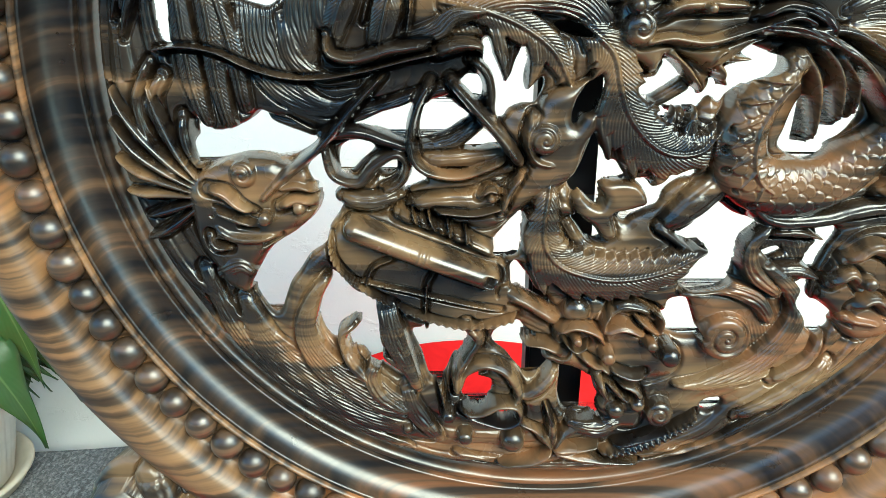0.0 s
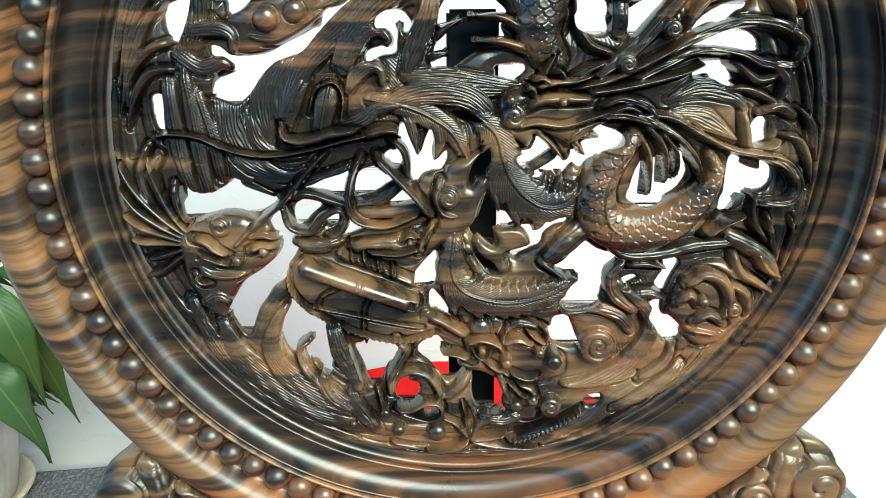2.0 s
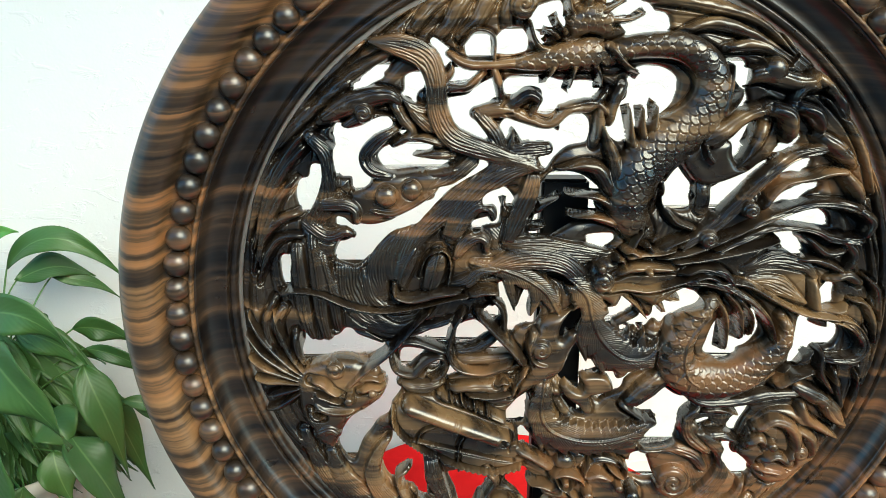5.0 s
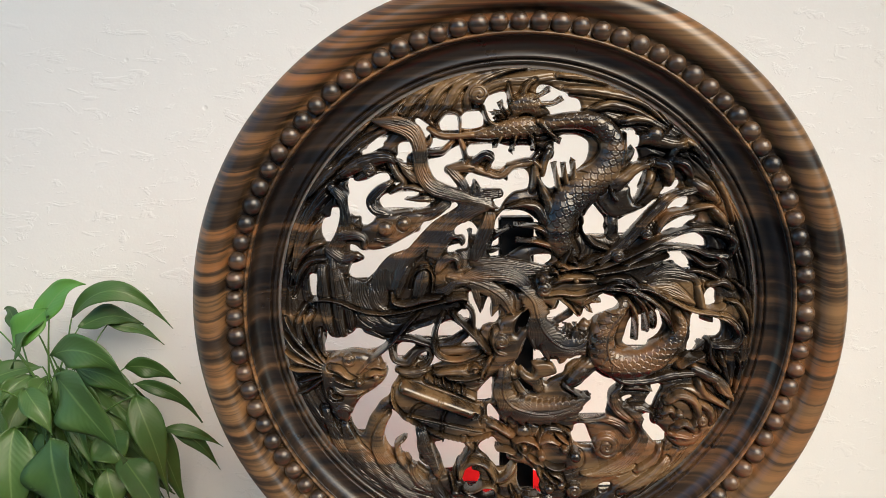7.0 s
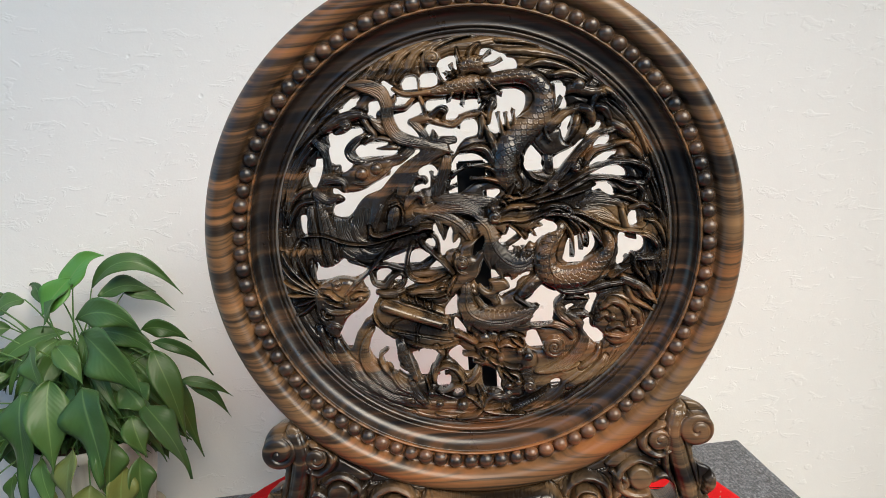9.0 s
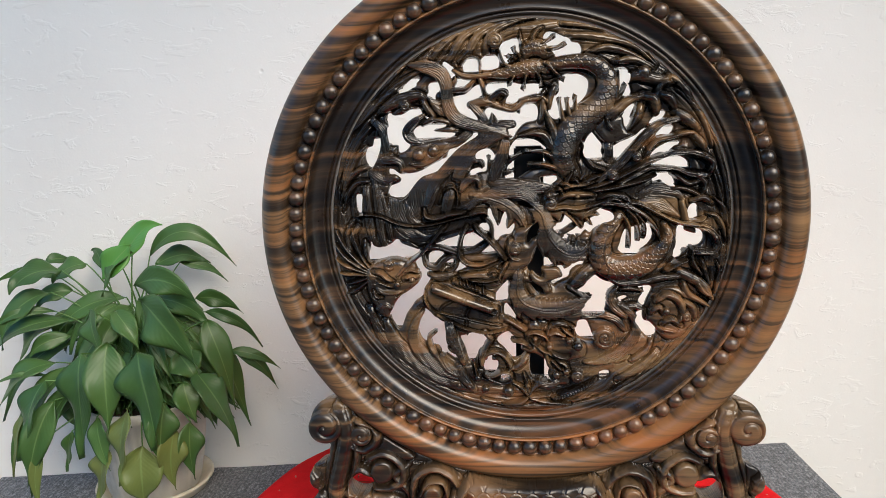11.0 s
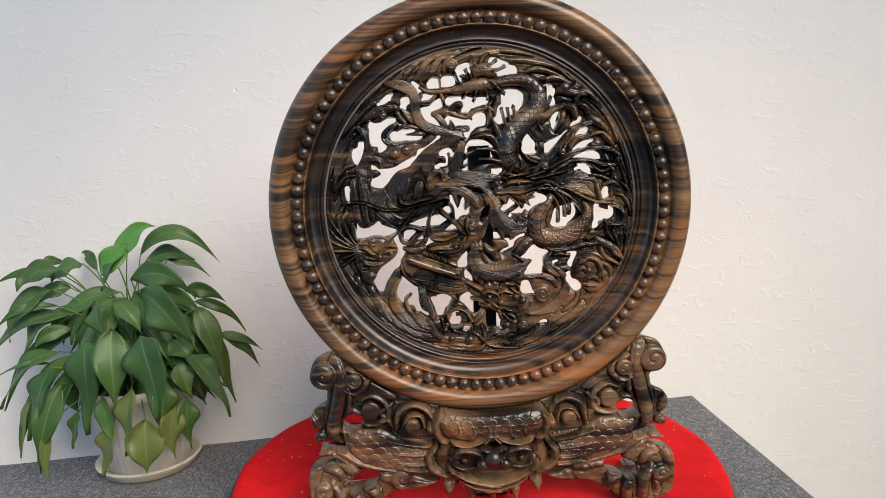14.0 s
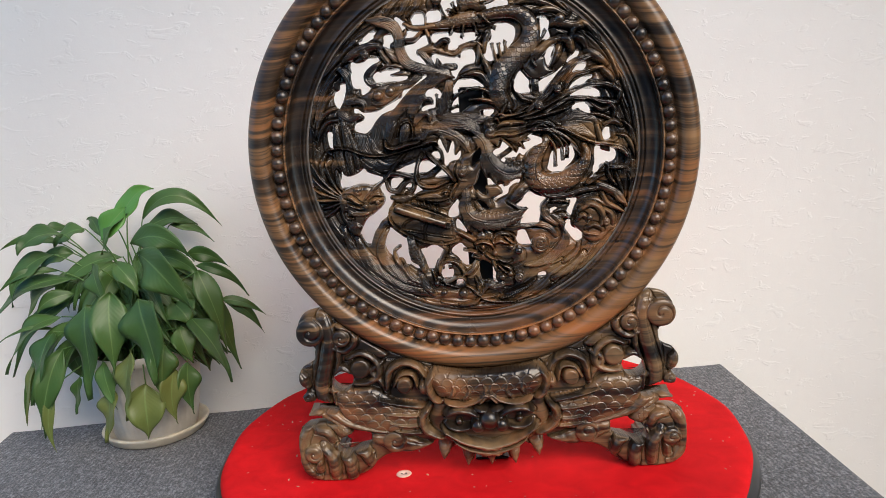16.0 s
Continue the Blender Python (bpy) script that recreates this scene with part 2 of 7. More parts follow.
def lathe(name, profile, mat, steps=128, axis="Z", closed=False):
    """Turns a profile of (radius, height) about z, or about y for a wheel that faces -y."""
    prof = np.asarray(profile, float)
    a = np.linspace(0, 2 * math.pi, steps, endpoint=False)
    r, h = prof[:, 0][:, None], prof[:, 1][:, None]
    x, y = r * np.cos(a), r * np.sin(a)
    hh = np.repeat(h, steps, 1)
    v = np.stack([x, y, hh] if axis == "Z" else [x, hh, y], -1).reshape(-1, 3)
    n = len(prof)
    rows = np.arange(n if closed else n - 1)
    i, j = np.meshgrid(rows, np.arange(steps), indexing="ij")
    i2, j2 = (i + 1) % n, (j + 1) % steps
    f = np.stack([i * steps + j, i * steps + j2, i2 * steps + j2, i2 * steps + j], -1).reshape(-1, 4)
    if axis == "Y":
        f = f[:, ::-1]
    return array_mesh(name, v, f, mat)


def tube_mesh(name, pts, radii, mat, sides=8):
    p = np.asarray(pts, float)
    rad = np.interp(np.linspace(0, 1, len(p)), np.linspace(0, 1, len(radii)), radii)
    tan = np.gradient(p, axis=0)
    tan /= np.linalg.norm(tan, axis=1)[:, None] + 1e-9
    ref = np.array([0.3, 1.0, 0.2]) if abs(tan[0][1]) < 0.8 else np.array([1.0, 0, 0.2])
    s = np.cross(tan, ref)
    s /= np.linalg.norm(s, axis=1)[:, None] + 1e-9
    u = np.cross(s, tan)
    a = np.linspace(0, 2 * math.pi, sides, endpoint=False)
    v = p[:, None] + rad[:, None, None] * (np.cos(a)[None, :, None] * s[:, None] + np.sin(a)[None, :, None] * u[:, None])
    n = len(p)
    i, j = np.meshgrid(np.arange(n - 1), np.arange(sides), indexing="ij")
    j2 = (j + 1) % sides
    f = np.stack([i * sides + j, i * sides + j2, (i + 1) * sides + j2, (i + 1) * sides + j], -1).reshape(-1, 4)
    return array_mesh(name, v.reshape(-1, 3), f, mat)


def box(bm, x0, x1, y0, y1, z0, z1, bevel=0.0):
    got = bmesh.ops.create_cube(bm, size=1)["verts"]
    bmesh.ops.transform(bm, verts=got, matrix=Matrix.Translation(((x0 + x1) / 2, (y0 + y1) / 2, (z0 + z1) / 2)) @ Matrix.Diagonal((x1 - x0, y1 - y0, z1 - z0, 1)))
    if bevel:
        edges = list({e for v in got for e in v.link_edges})
        bmesh.ops.bevel(bm, geom=edges, offset=bevel, segments=2, affect="EDGES")


def prism(bm, pts, z0, z1):
    lo = [bm.verts.new((x, y, z0)) for x, y in pts]
    hi = [bm.verts.new((x, y, z1)) for x, y in pts]
    bm.faces.new(lo[::-1])
    bm.faces.new(hi)
    for i in range(len(pts)):
        j = (i + 1) % len(pts)
        bm.faces.new((lo[i], lo[j], hi[j], hi[i]))


# ---- carving in relief: a field of heights in millimetres, pierced and cut ----
class Relief:
    def __init__(self, x0, x1, z0, z1, step):
        self.step, self.x0, self.z0 = step, x0, z0
        self.nx, self.nz = int((x1 - x0) / step) + 1, int((z1 - z0) / step) + 1
        self.x, self.z = np.meshgrid(x0 + np.arange(self.nx) * step, z0 + np.arange(self.nz) * step, indexing="ij")
        self.h = np.zeros((self.nx, self.nz))
        self.solid = np.full((self.nx, self.nz), 99.0)

    def window(self, pts, margin):
        lo, hi = np.min(pts, 0) - margin, np.max(pts, 0) + margin
        i0, j0 = max(0, int((lo[0] - self.x0) / self.step)), max(0, int((lo[1] - self.z0) / self.step))
        i1, j1 = min(self.nx, int((hi[0] - self.x0) / self.step) + 2), min(self.nz, int((hi[1] - self.z0) / self.step) + 2)
        return slice(i0, i1), slice(j0, j1)


def outline_distance(x, z, line):
    """Signed distance to a closed line, positive inside."""
    best = np.full(x.shape, 1e9)
    inside = np.zeros(x.shape, bool)
    for a, b in zip(line, np.roll(line, -1, 0)):
        d = b - a
        t = np.clip(((x - a[0]) * d[0] + (z - a[1]) * d[1]) / (d @ d + 1e-12), 0, 1)
        best = np.minimum(best, (x - a[0] - t * d[0]) ** 2 + (z - a[1] - t * d[1]) ** 2)
        if a[1] != b[1]:
            inside ^= ((a[1] > z) != (b[1] > z)) & (x < d[0] * (z - a[1]) / (b[1] - a[1]) + a[0])
    return np.where(inside, 1, -1) * np.sqrt(best)


def opening(field, *pts):
    """Pierces the board with a rounded opening."""
    line = smooth_line(pts, 4, True)
    w = field.window(line, 9)
    field.solid[w] = np.minimum(field.solid[w], -outline_distance(field.x[w], field.z[w], line))


def scallops(across, along, size):
    """Overlapping round scales in offset rows, each rising to its free edge."""
    lift = np.zeros(across.shape)
    free = np.ones(across.shape, bool)
    for back_row in (1, 0):
        row = np.floor(along / (0.5 * size)) - back_row
        u = (across / size + 0.5 * (row % 2)) % 1 - 0.5
        q = along / (0.5 * size) - row
        ring = (np.abs(2 * u) ** 2.4 + (q / 1.4) ** 2.4) ** (1 / 2.4)
        hit = free & (ring < 1)
        lift = np.where(hit, 0.25 + 0.95 * ring ** 2 - 1.5 * np.clip((ring - 0.86) / 0.12, 0, 1), lift)
        free &= ~hit
    return lift


def scaled(field, pts, size):
    """Scales with their free edges upwards, over the body inside a closed line."""
    line = smooth_line(pts, 4, True)
    w = field.window(line, 3)
    d = outline_distance(field.x[w], field.z[w], line)
    field.h[w] += 0.85 * scallops(field.x[w], field.z[w] + 1000.0, size) * np.clip(d / 4, 0, 1)


def stroke(field, pts, widths, top, lines=0, barb=0.0, vein=0, scale=0.0, scute=0, rings=0, bead=0, fill=0, groove=1.8):
    """A rounded ridge along a line: plain, or cut with grooves, barbs, scales, plates or rings."""
    line = smooth_line(pts, 8)
    seg = np.linalg.norm(np.diff(line, axis=0), axis=1)
    run = np.concatenate([[0], np.cumsum(seg)])
    n = max(8, int(run[-1] / 0.8))
    s = np.linspace(0, run[-1], n)
    line = np.stack([np.interp(s, run, line[:, k]) for k in (0, 1)], 1)
    tan = np.gradient(line, axis=0)
    tan /= np.linalg.norm(tan, axis=1)[:, None] + 1e-9
    wid = np.interp(np.linspace(0, 1, n), np.linspace(0, 1, len(widths)), widths)
    w = field.window(line, max(widths) + 2)
    x, z = field.x[w], field.z[w]
    near = np.full(x.shape, 1e9)
    idx = np.zeros(x.shape, int)
    for k in range(n):
        d = (x - line[k, 0]) ** 2 + (z - line[k, 1]) ** 2
        better = d < near
        near[better] = d[better]
        idx[better] = k
    dist = np.sqrt(near)
    dx, dz = x - line[idx, 0], z - line[idx, 1]
    across = tan[idx, 0] * dz - tan[idx, 1] * dx
    along = s[idx] + tan[idx, 0] * dx + tan[idx, 1] * dz
    half = wid[idx]
    if vein:
        half = half * (0.82 + 0.26 * ((s[idx] / 6.5) % 1))
    v = across / np.maximum(half, 0.2)
    e = np.clip(dist / np.maximum(half, 0.2), 0, 1)
    body = np.sqrt(1 - e ** 2)
    flat = barb or (lines and max(widths) > 3.5 and top >= 9)
    high = top * (0.42 + 0.58 * body) if not flat else top * (0.80 + 0.20 * body)
    sunk = np.clip(np.minimum(s[idx], run[-1] - s[idx]) / (1.5 * half + 0.5), 0, 1)
    high = high * ((0.80 + 0.20 * np.sqrt(sunk)) if flat else (0.62 + 0.38 * np.sqrt(sunk)))
    if not (lines or barb or scale or scute or rings or bead) and max(widths) > 2.4:
        high = high - 0.9 * np.exp(-((v - 0.45) / 0.13) ** 2) * np.clip(half / 4, 0, 1) - 0.6 * np.exp(-((v + 0.62) / 0.10) ** 2) * np.clip(half / 4, 0, 1)
        high = high + 0.25 * np.sin(along * 0.55 + 2.0 * v) * np.clip(half / 5, 0, 1)
    if lines:
        count = max(lines, round(2 * max(widths) / groove))
        drift = 0.5 * np.sin(along * 0.11 + 3.0 * v) + 0.25 * np.sin(along * 0.37 + 9.0 * v)
        cut = (0.5 + 0.5 * np.cos(math.pi * (count * (v + 1) + drift))) ** 2
        high = high - 0.75 * groove * cut * np.clip(2 * half / count / groove, 0.25, 1)
    if barb:
        phase = (along - 1.3 * np.abs(across) + 0.35 * np.sin(along * 0.3)) / barb
        cut = (0.5 + 0.5 * np.cos(2 * math.pi * phase)) ** 1.5
        high = high - 1.15 * cut * np.clip((np.abs(across) - 0.5) / 0.6, 0, 1)
        high = high + 0.7 * np.exp(-(across / 0.7) ** 2) - 0.5 * np.exp(-((np.abs(across) - 1.4) / 0.4) ** 2)
    if scale:
        high = high + scallops(across, along, scale) * np.clip(2.2 * (1 - np.abs(v)), 0, 1)
    if scute:
        q = along / 13.0
        edge = np.minimum(np.abs((q % 1) - 0.5) * 2, 1)
        high = high - 0.9 * np.exp(-((1 - edge) / 0.10) ** 2) - 0.9 * np.exp(-((np.abs(v) - 0.55) / 0.06) ** 2)
    if rings:
        mid = run[-1] / 2
        high = np.where(dist < half, top * (0.58 + 0.42 * body), 0)
        high = high + 0.7 * np.exp(-((along - mid + 1.6) / 0.7) ** 2) + 0.7 * np.exp(-((along - mid - 1.6) / 0.7) ** 2)
        high = high - 5 * np.exp(-((along - run[-1]) / 2.2) ** 2) * (np.abs(v) < 0.45)
    if bead:
        high = high + 1.0 * np.cos(2 * math.pi * along / bead)
    hit = dist < half
    field.h[w] = np.where(hit, np.maximum(field.h[w], high), field.h[w])
    field.h[w] -= (1.3 if flat else 3.4) * np.exp(-((dist - half - 0.6) / 0.8) ** 2) * (field.h[w] < top * 0.75) * ~hit
    if fill:
        field.solid[w] = np.maximum(field.solid[w], half - dist)


def form(field, pts, top, r, fill=0):
    """A swelling body inside a closed line, as high as top, rounded over the width r at its edge."""
    line = smooth_line(pts, 4, True)
    w = field.window(line, 3)
    d = outline_distance(field.x[w], field.z[w], line)
    low = 1 - np.clip(d / r, 0, 1)
    high = top * (0.45 + 0.55 * np.sqrt(np.clip(1 - low ** 2, 0, 1))) + 0.5 * np.sin(field.x[w] * 0.31) * np.sin(field.z[w] * 0.27)
    field.h[w] = np.where(d > 0, np.maximum(field.h[w], high), field.h[w])
    field.h[w] -= 2.0 * np.exp(-((d + 0.7) / 0.9) ** 2) * (field.h[w] < top * 0.75) * (d <= 0)
    if fill:
        field.solid[w] = np.maximum(field.solid[w], d)


def lump(field, x, z, r, top):
    w = field.window(np.array([[x, z]]), r + 2)
    d = np.hypot(field.x[w] - x, field.z[w] - z)
    field.h[w] -= 1.2 * np.exp(-((d - r) / 0.8) ** 2)
    field.h[w] = np.maximum(field.h[w], np.where(d < r, top - r * 0.9 + r * 0.9 * np.sqrt(np.clip(1 - (d / r) ** 2, 0, 1)), -9))


def whorl(field, x, z, r, top, turn=1, turns=1.7):
    """A snail scroll."""
    w = field.window(np.array([[x, z]]), r + 1)
    dx, dz = field.x[w] - x, field.z[w] - z
    d = np.hypot(dx, dz)
    a = np.arctan2(dz, dx) * turn
    q = (np.clip(d / r, 0, 1) ** 0.75 * turns - a / (2 * math.pi)) % 1
    cut = np.abs(q - 0.5) * 2
    high = top * (0.75 + 0.25 * np.sqrt(np.clip(1 - (d / r) ** 2, 0, 1))) - 0.13 * (r + 6) * cut ** 5
    field.h[w] = np.where(d < r, np.maximum(field.h[w] * 0.4, high), field.h[w])


def relief_mesh(name, field, front, back, centre, mat, soften=3.5, edge=3.2, undercut=0.0):
    """The carved board: front y = front - height, walls round every opening, and a back."""
    st = field.step
    f = field.solid
    cell = (f[:-1, :-1] + f[1:, :-1] + f[:-1, 1:] + f[1:, 1:]) > 0
    used = np.zeros(f.shape, bool)
    full = np.zeros(f.shape, int)
    for a in (0, 1):
        for b in (0, 1):
            used[a:f.shape[0] - 1 + a, b:f.shape[1] - 1 + b] |= cell
            full[a:f.shape[0] - 1 + a, b:f.shape[1] - 1 + b] += cell
    rim = used & (full < 4)
    gx, gz = np.gradient(f, st)
    g2 = gx ** 2 + gz ** 2 + 1e-6
    k = np.clip(f / g2, -0.75 * st, 0.75 * st) * rim
    px, pz = field.x - k * gx, field.z - k * gz
    low = np.clip(1 - np.clip(f, 0, soften) / soften, 0, 1)
    y = front - field.h + edge * (1 - np.sqrt(np.clip(1 - low ** 2, 0, 1)))
    y = np.minimum(y, back - 2.0)
    num = np.full(f.shape, -1, np.int64)
    num[used] = np.arange(used.sum())
    top = np.stack([px[used], y[used], pz[used]], 1)
    i, j = np.nonzero(cell)
    quads = np.stack([num[i, j], num[i + 1, j], num[i + 1, j + 1], num[i, j + 1]], 1)
    # the openings are undercut: they widen towards the back
    inward = undercut * rim / np.sqrt(g2)
    base = np.stack([(px + inward * gx)[used], np.full(used.sum(), back), (pz + inward * gz)[used]], 1)
    n = len(top)
    pad = np.pad(cell, 1)
    walls = []
    for di, dj, p, q in ((0, -1, (0, 0), (1, 0)), (1, 0, (1, 0), (1, 1)), (0, 1, (1, 1), (0, 1)), (-1, 0, (0, 1), (0, 0))):
        m = cell & ~pad[1 + di:pad.shape[0] - 1 + di, 1 + dj:pad.shape[1] - 1 + dj]
        i2, j2 = np.nonzero(m)
        a, b = num[i2 + p[0], j2 + p[1]], num[i2 + q[0], j2 + q[1]]
        walls.append(np.stack([b, a, a + n, b + n], 1))
    # the back: runs of cells as long strips
    faces = [quads, np.vstack(walls)]
    strips = []
    for jj in range(cell.shape[1]):
        col = np.flatnonzero(np.diff(np.concatenate([[0], cell[:, jj].view(np.int8), [0]])))
        for a, b in zip(col[::2], col[1::2]):
            strips.append((num[a, jj] + n, num[a, jj + 1] + n, num[b, jj + 1] + n, num[b, jj] + n))
    faces.append(np.array(strips))
    v = np.vstack([top, base]) / 1000 + np.array(centre)
    return array_mesh(name, v, np.vstack(faces), mat)


# ---- the large structure ----
TABLE = 0.75                       # top of the carpet
CENTRE = (0.0, 0.0, 1.25)          # middle of the carved wheel
WALL_TURN = 0.122                  # the wall runs slightly askew behind the table
wall_mid = Vector((0.0, 0.563, 0.0))
along_wall = Vector((math.cos(WALL_TURN), math.sin(WALL_TURN), 0))


def wall_panel(name, a, b, height, thick, mat, label):
    """An upright wall from a to b on the ground; its thickness lies to the left of that line."""
    a, b = Vector((*a, 0)), Vector((*b, 0))
    side = Vector((-(b - a).y, (b - a).x, 0)).normalized() * thick
    bm = bmesh.new()
    prism(bm, [p.xy for p in (a, b, b + side, a + side)], 0, height)
    return tagged(part(name, bm, mat, smooth=False), label, "wall", kind="structure")


left_end, right_end = wall_mid - along_wall * 3.2, wall_mid + along_wall * 3.2
wall_panel("wall_north", left_end.xy, right_end.xy, 2.9, 0.2, PLASTER, "rough white plastered wall behind the table")
# Unseen wall, added so that the ebony reflects less bright horizon.
wall_panel("sky_block_south", (6.0, -4.6), (-6.0, -4.6), 3.0, 0.2, DULL, "unseen dull brown wall added to darken reflections from the front")
# Added out of view to cut the blue sky light from the right.
wall_panel("sky_block_east", (2.8, 0.85), (2.8, -1.3), 2.9, 0.2, DULL, "unseen dull brown side wall added to block sky light")
bm = bmesh.new()
prism(bm, [(-9, -9), (9, -9), (9, 6), (-9, 6)], -0.1, 0.0)
tagged(part("floor", bm, CEMENT, smooth=False), "plain grey cement floor", "floor", kind="structure")

# Out-of-view slab added overhead: holds sun off the left wall, sky off the right.
bm = bmesh.new()
prism(bm, [(-1.6, -1.6), (0.1, -1.6), (0.1, -0.5), (3.4, -0.5), (3.4, 1.2), (-0.4, 1.2), (-0.4, -0.5), (-1.6, -0.5)], 2.9, 3.02)
tagged(part("ceiling", bm, DULL, smooth=False), "unseen dull overhead slab added to block sun and sky", "ceiling", kind="structure")

# table under the carpet
TOP_PLAN = [(-0.80, -0.62), (0.56, -0.46), (0.496, 0.566), (-0.94, 0.400)]
table = thing("table", (0, 0, 0), "long table covered by a grey ribbed carpet, against the wall", "table")
bm = bmesh.new()
prism(bm, [(x * 0.985, y * 0.985) for x, y in TOP_PLAN], TABLE - 0.045, TABLE - 0.012)
part("tabletop", bm, TABLEWOOD, table, smooth=False)
for x, y in ((-0.72, -0.50), (0.48, -0.36), (0.42, 0.48), (-0.84, 0.33)):
    bm = bmesh.new()
    box(bm, x - 0.03, x + 0.03, y - 0.03, y + 0.03, 0, TABLE - 0.045, 0.004)
    part("leg", bm, TABLEWOOD, table, smooth=False)


def carpet():
    nx, ny = 240, 170
    u, v = np.meshgrid(np.linspace(0, 1, nx), np.linspace(0, 1, ny), indexing="ij")
    c = np.array(TOP_PLAN)
    p = (1 - u)[..., None] * ((1 - v)[..., None] * c[0] + v[..., None] * c[3]) + u[..., None] * ((1 - v)[..., None] * c[1] + v[..., None] * c[2])
    edge = np.minimum(np.minimum(u, 1 - u) * 1.4, np.minimum(v, 1 - v) * 1.0)
    z = TABLE - 0.006 * np.exp(-edge / 0.004) + 0.0006 * np.sin(p[..., 0] * 31 + p[..., 1] * 17)
    top = np.concatenate([p, z[..., None]], -1).reshape(-1, 3)
    i, j = np.meshgrid(np.arange(nx - 1), np.arange(ny - 1), indexing="ij")
    f = np.stack([i * ny + j, (i + 1) * ny + j, (i + 1) * ny + j + 1, i * ny + j + 1], -1).reshape(-1, 4)
    ring = np.concatenate([np.arange(nx) * ny, (nx - 1) * ny + np.arange(1, ny), (np.arange(nx - 2, -1, -1)) * ny + ny - 1, np.arange(ny - 2, 0, -1)])
    low = top[ring].copy()
    low[:, 2] = TABLE - 0.0118
    n = len(top)
    k = np.arange(len(ring))
    k2 = (k + 1) % len(ring)
    skirt = np.stack([ring[k2], ring[k], n + k, n + k2], 1)
    return array_mesh("carpet", np.vstack([top, low]), np.vstack([f, skirt]), FELT)


tagged(new("carpet", carpet()), "grey ribbed carpet spread over the table", "carpet")

# ---- turntable with its red velvet ----
TURN_AT = (-0.014, 0.152)
RED = 0.823
turntable = thing("turntable", (*TURN_AT, TABLE), "round black display turntable on the grey carpet", "turntable")
part("base", lathe("base", [(0.0, 0.0), (0.300, 0.0), (0.305, 0.004), (0.305, 0.022), (0.300, 0.026), (0.0, 0.026)], TURN, 96), TURN, turntable)
part("platform", lathe("platform", [(0.0, 0.028), (0.382, 0.028), (0.391, 0.031), (0.396, 0.036), (0.398, 0.041), (0.398, 0.046), (0.396, 0.051), (0.391, 0.055),
                                    (0.386, 0.058), (0.0, 0.058)], TURN, 128), TURN, turntable)


def cloth():
    r = np.concatenate([np.linspace(0, 0.36, 50)[1:], [0.366, 0.371, 0.375, 0.378, 0.3805, 0.382, 0.383, 0.3835, 0.3835]])
    h = np.concatenate([np.zeros(49), [-0.0003, -0.001, -0.002, -0.0035, -0.0055, -0.008, -0.011, -0.0135, -0.0145]])
    a = np.linspace(0, 2 * math.pi, 240, endpoint=False)
    rr, aa = np.meshgrid(r, a, indexing="ij")
    wob = 0.0014 * np.sin(7 * aa + 0.6) + 0.0010 * np.sin(17 * aa)
    rr = rr + wob * np.clip((rr - 0.3) / 0.08, 0, 1)
    z = RED - TABLE + h[:, None] + 0.0006 * np.sin(rr * 60 + 3 * aa) * np.clip(1 - rr / 0.37, 0, 1)
    # the back edge laps up against the wall
    z = z + 0.034 * np.clip((rr * np.sin(aa) - 0.285) / 0.09, 0, 1) ** 1.6
    v = np.stack([rr * np.cos(aa), rr * np.sin(aa), z], -1).reshape(-1, 3)
    n = len(a)
    i, j = np.meshgrid(np.arange(len(r) - 1), np.arange(n), indexing="ij")
    j2 = (j + 1) % n
    f = np.stack([i * n + j, (i + 1) * n + j, (i + 1) * n + j2, i * n + j2], -1).reshape(-1, 4)
    v = np.vstack([v, [0, 0, RED - TABLE]])
    k = np.arange(n)
    centre_fan = np.stack([k, (k + 1) % n, np.full(n, len(v) - 1), np.full(n, len(v) - 1)], 1)
    me = array_mesh("red_cloth", v, f, VELVET)
    bm = bmesh.new()
    bm.from_mesh(me)
    bm.verts.ensure_lookup_table()
    for a1, b1, c1, _ in centre_fan.tolist():
        bm.faces.new((bm.verts[a1], bm.verts[b1], bm.verts[c1]))
    return mesh_of("red_cloth", bm, VELVET)


red = new("red_cloth", cloth())
red.location = (*TURN_AT, TABLE)
red.scale = (1.014, 1.014, 1.0)
tagged(red, "bright red velvet cover stretched over the round turntable", "cloth")

# ---- the carved wheel ----
wheel = thing("carved_plaque", (0, 0, 0), "round openwork ebony plaque with beaded rim, set upright in its stand", "plaque")
wheel.rotation_euler = (0, 0, radians(0.7))
PROFILE = [(0.2715, 0.0300), (0.2765, 0.0275), (0.2800, 0.0220), (0.2812, 0.0150), (0.2808, 0.0080), (0.2788, 0.0010), (0.2750, -0.0045), (0.2700, -0.0080), (0.2640, -0.0090),
           (0.2590, -0.0075), (0.2555, -0.0045), (0.2535, -0.0005), (0.2520, 0.0030), (0.2500, 0.0042), (0.2385, 0.0042), (0.2366, 0.0030), (0.2355, 0.0000), (0.2344, -0.0012),
           (0.2334, -0.0008), (0.2327, 0.0012), (0.2325, 0.0300)]
COVE = [(0.2328, 0.0300), (0.2325, 0.0012), (0.2320, 0.0042), (0.2308, 0.0078), (0.2288, 0.0108), (0.2262, 0.0130), (0.2232, 0.0143), (0.2200, 0.0147), (0.2174, 0.0142), (0.2164, 0.0140),
        (0.2158, 0.0150), (0.2154, 0.0176), (0.2148, 0.0178), (0.2144, 0.0160), (0.2136, 0.0150), (0.2122, 0.0149), (0.2108, 0.0158), (0.2098, 0.0180), (0.2066, 0.0300)]
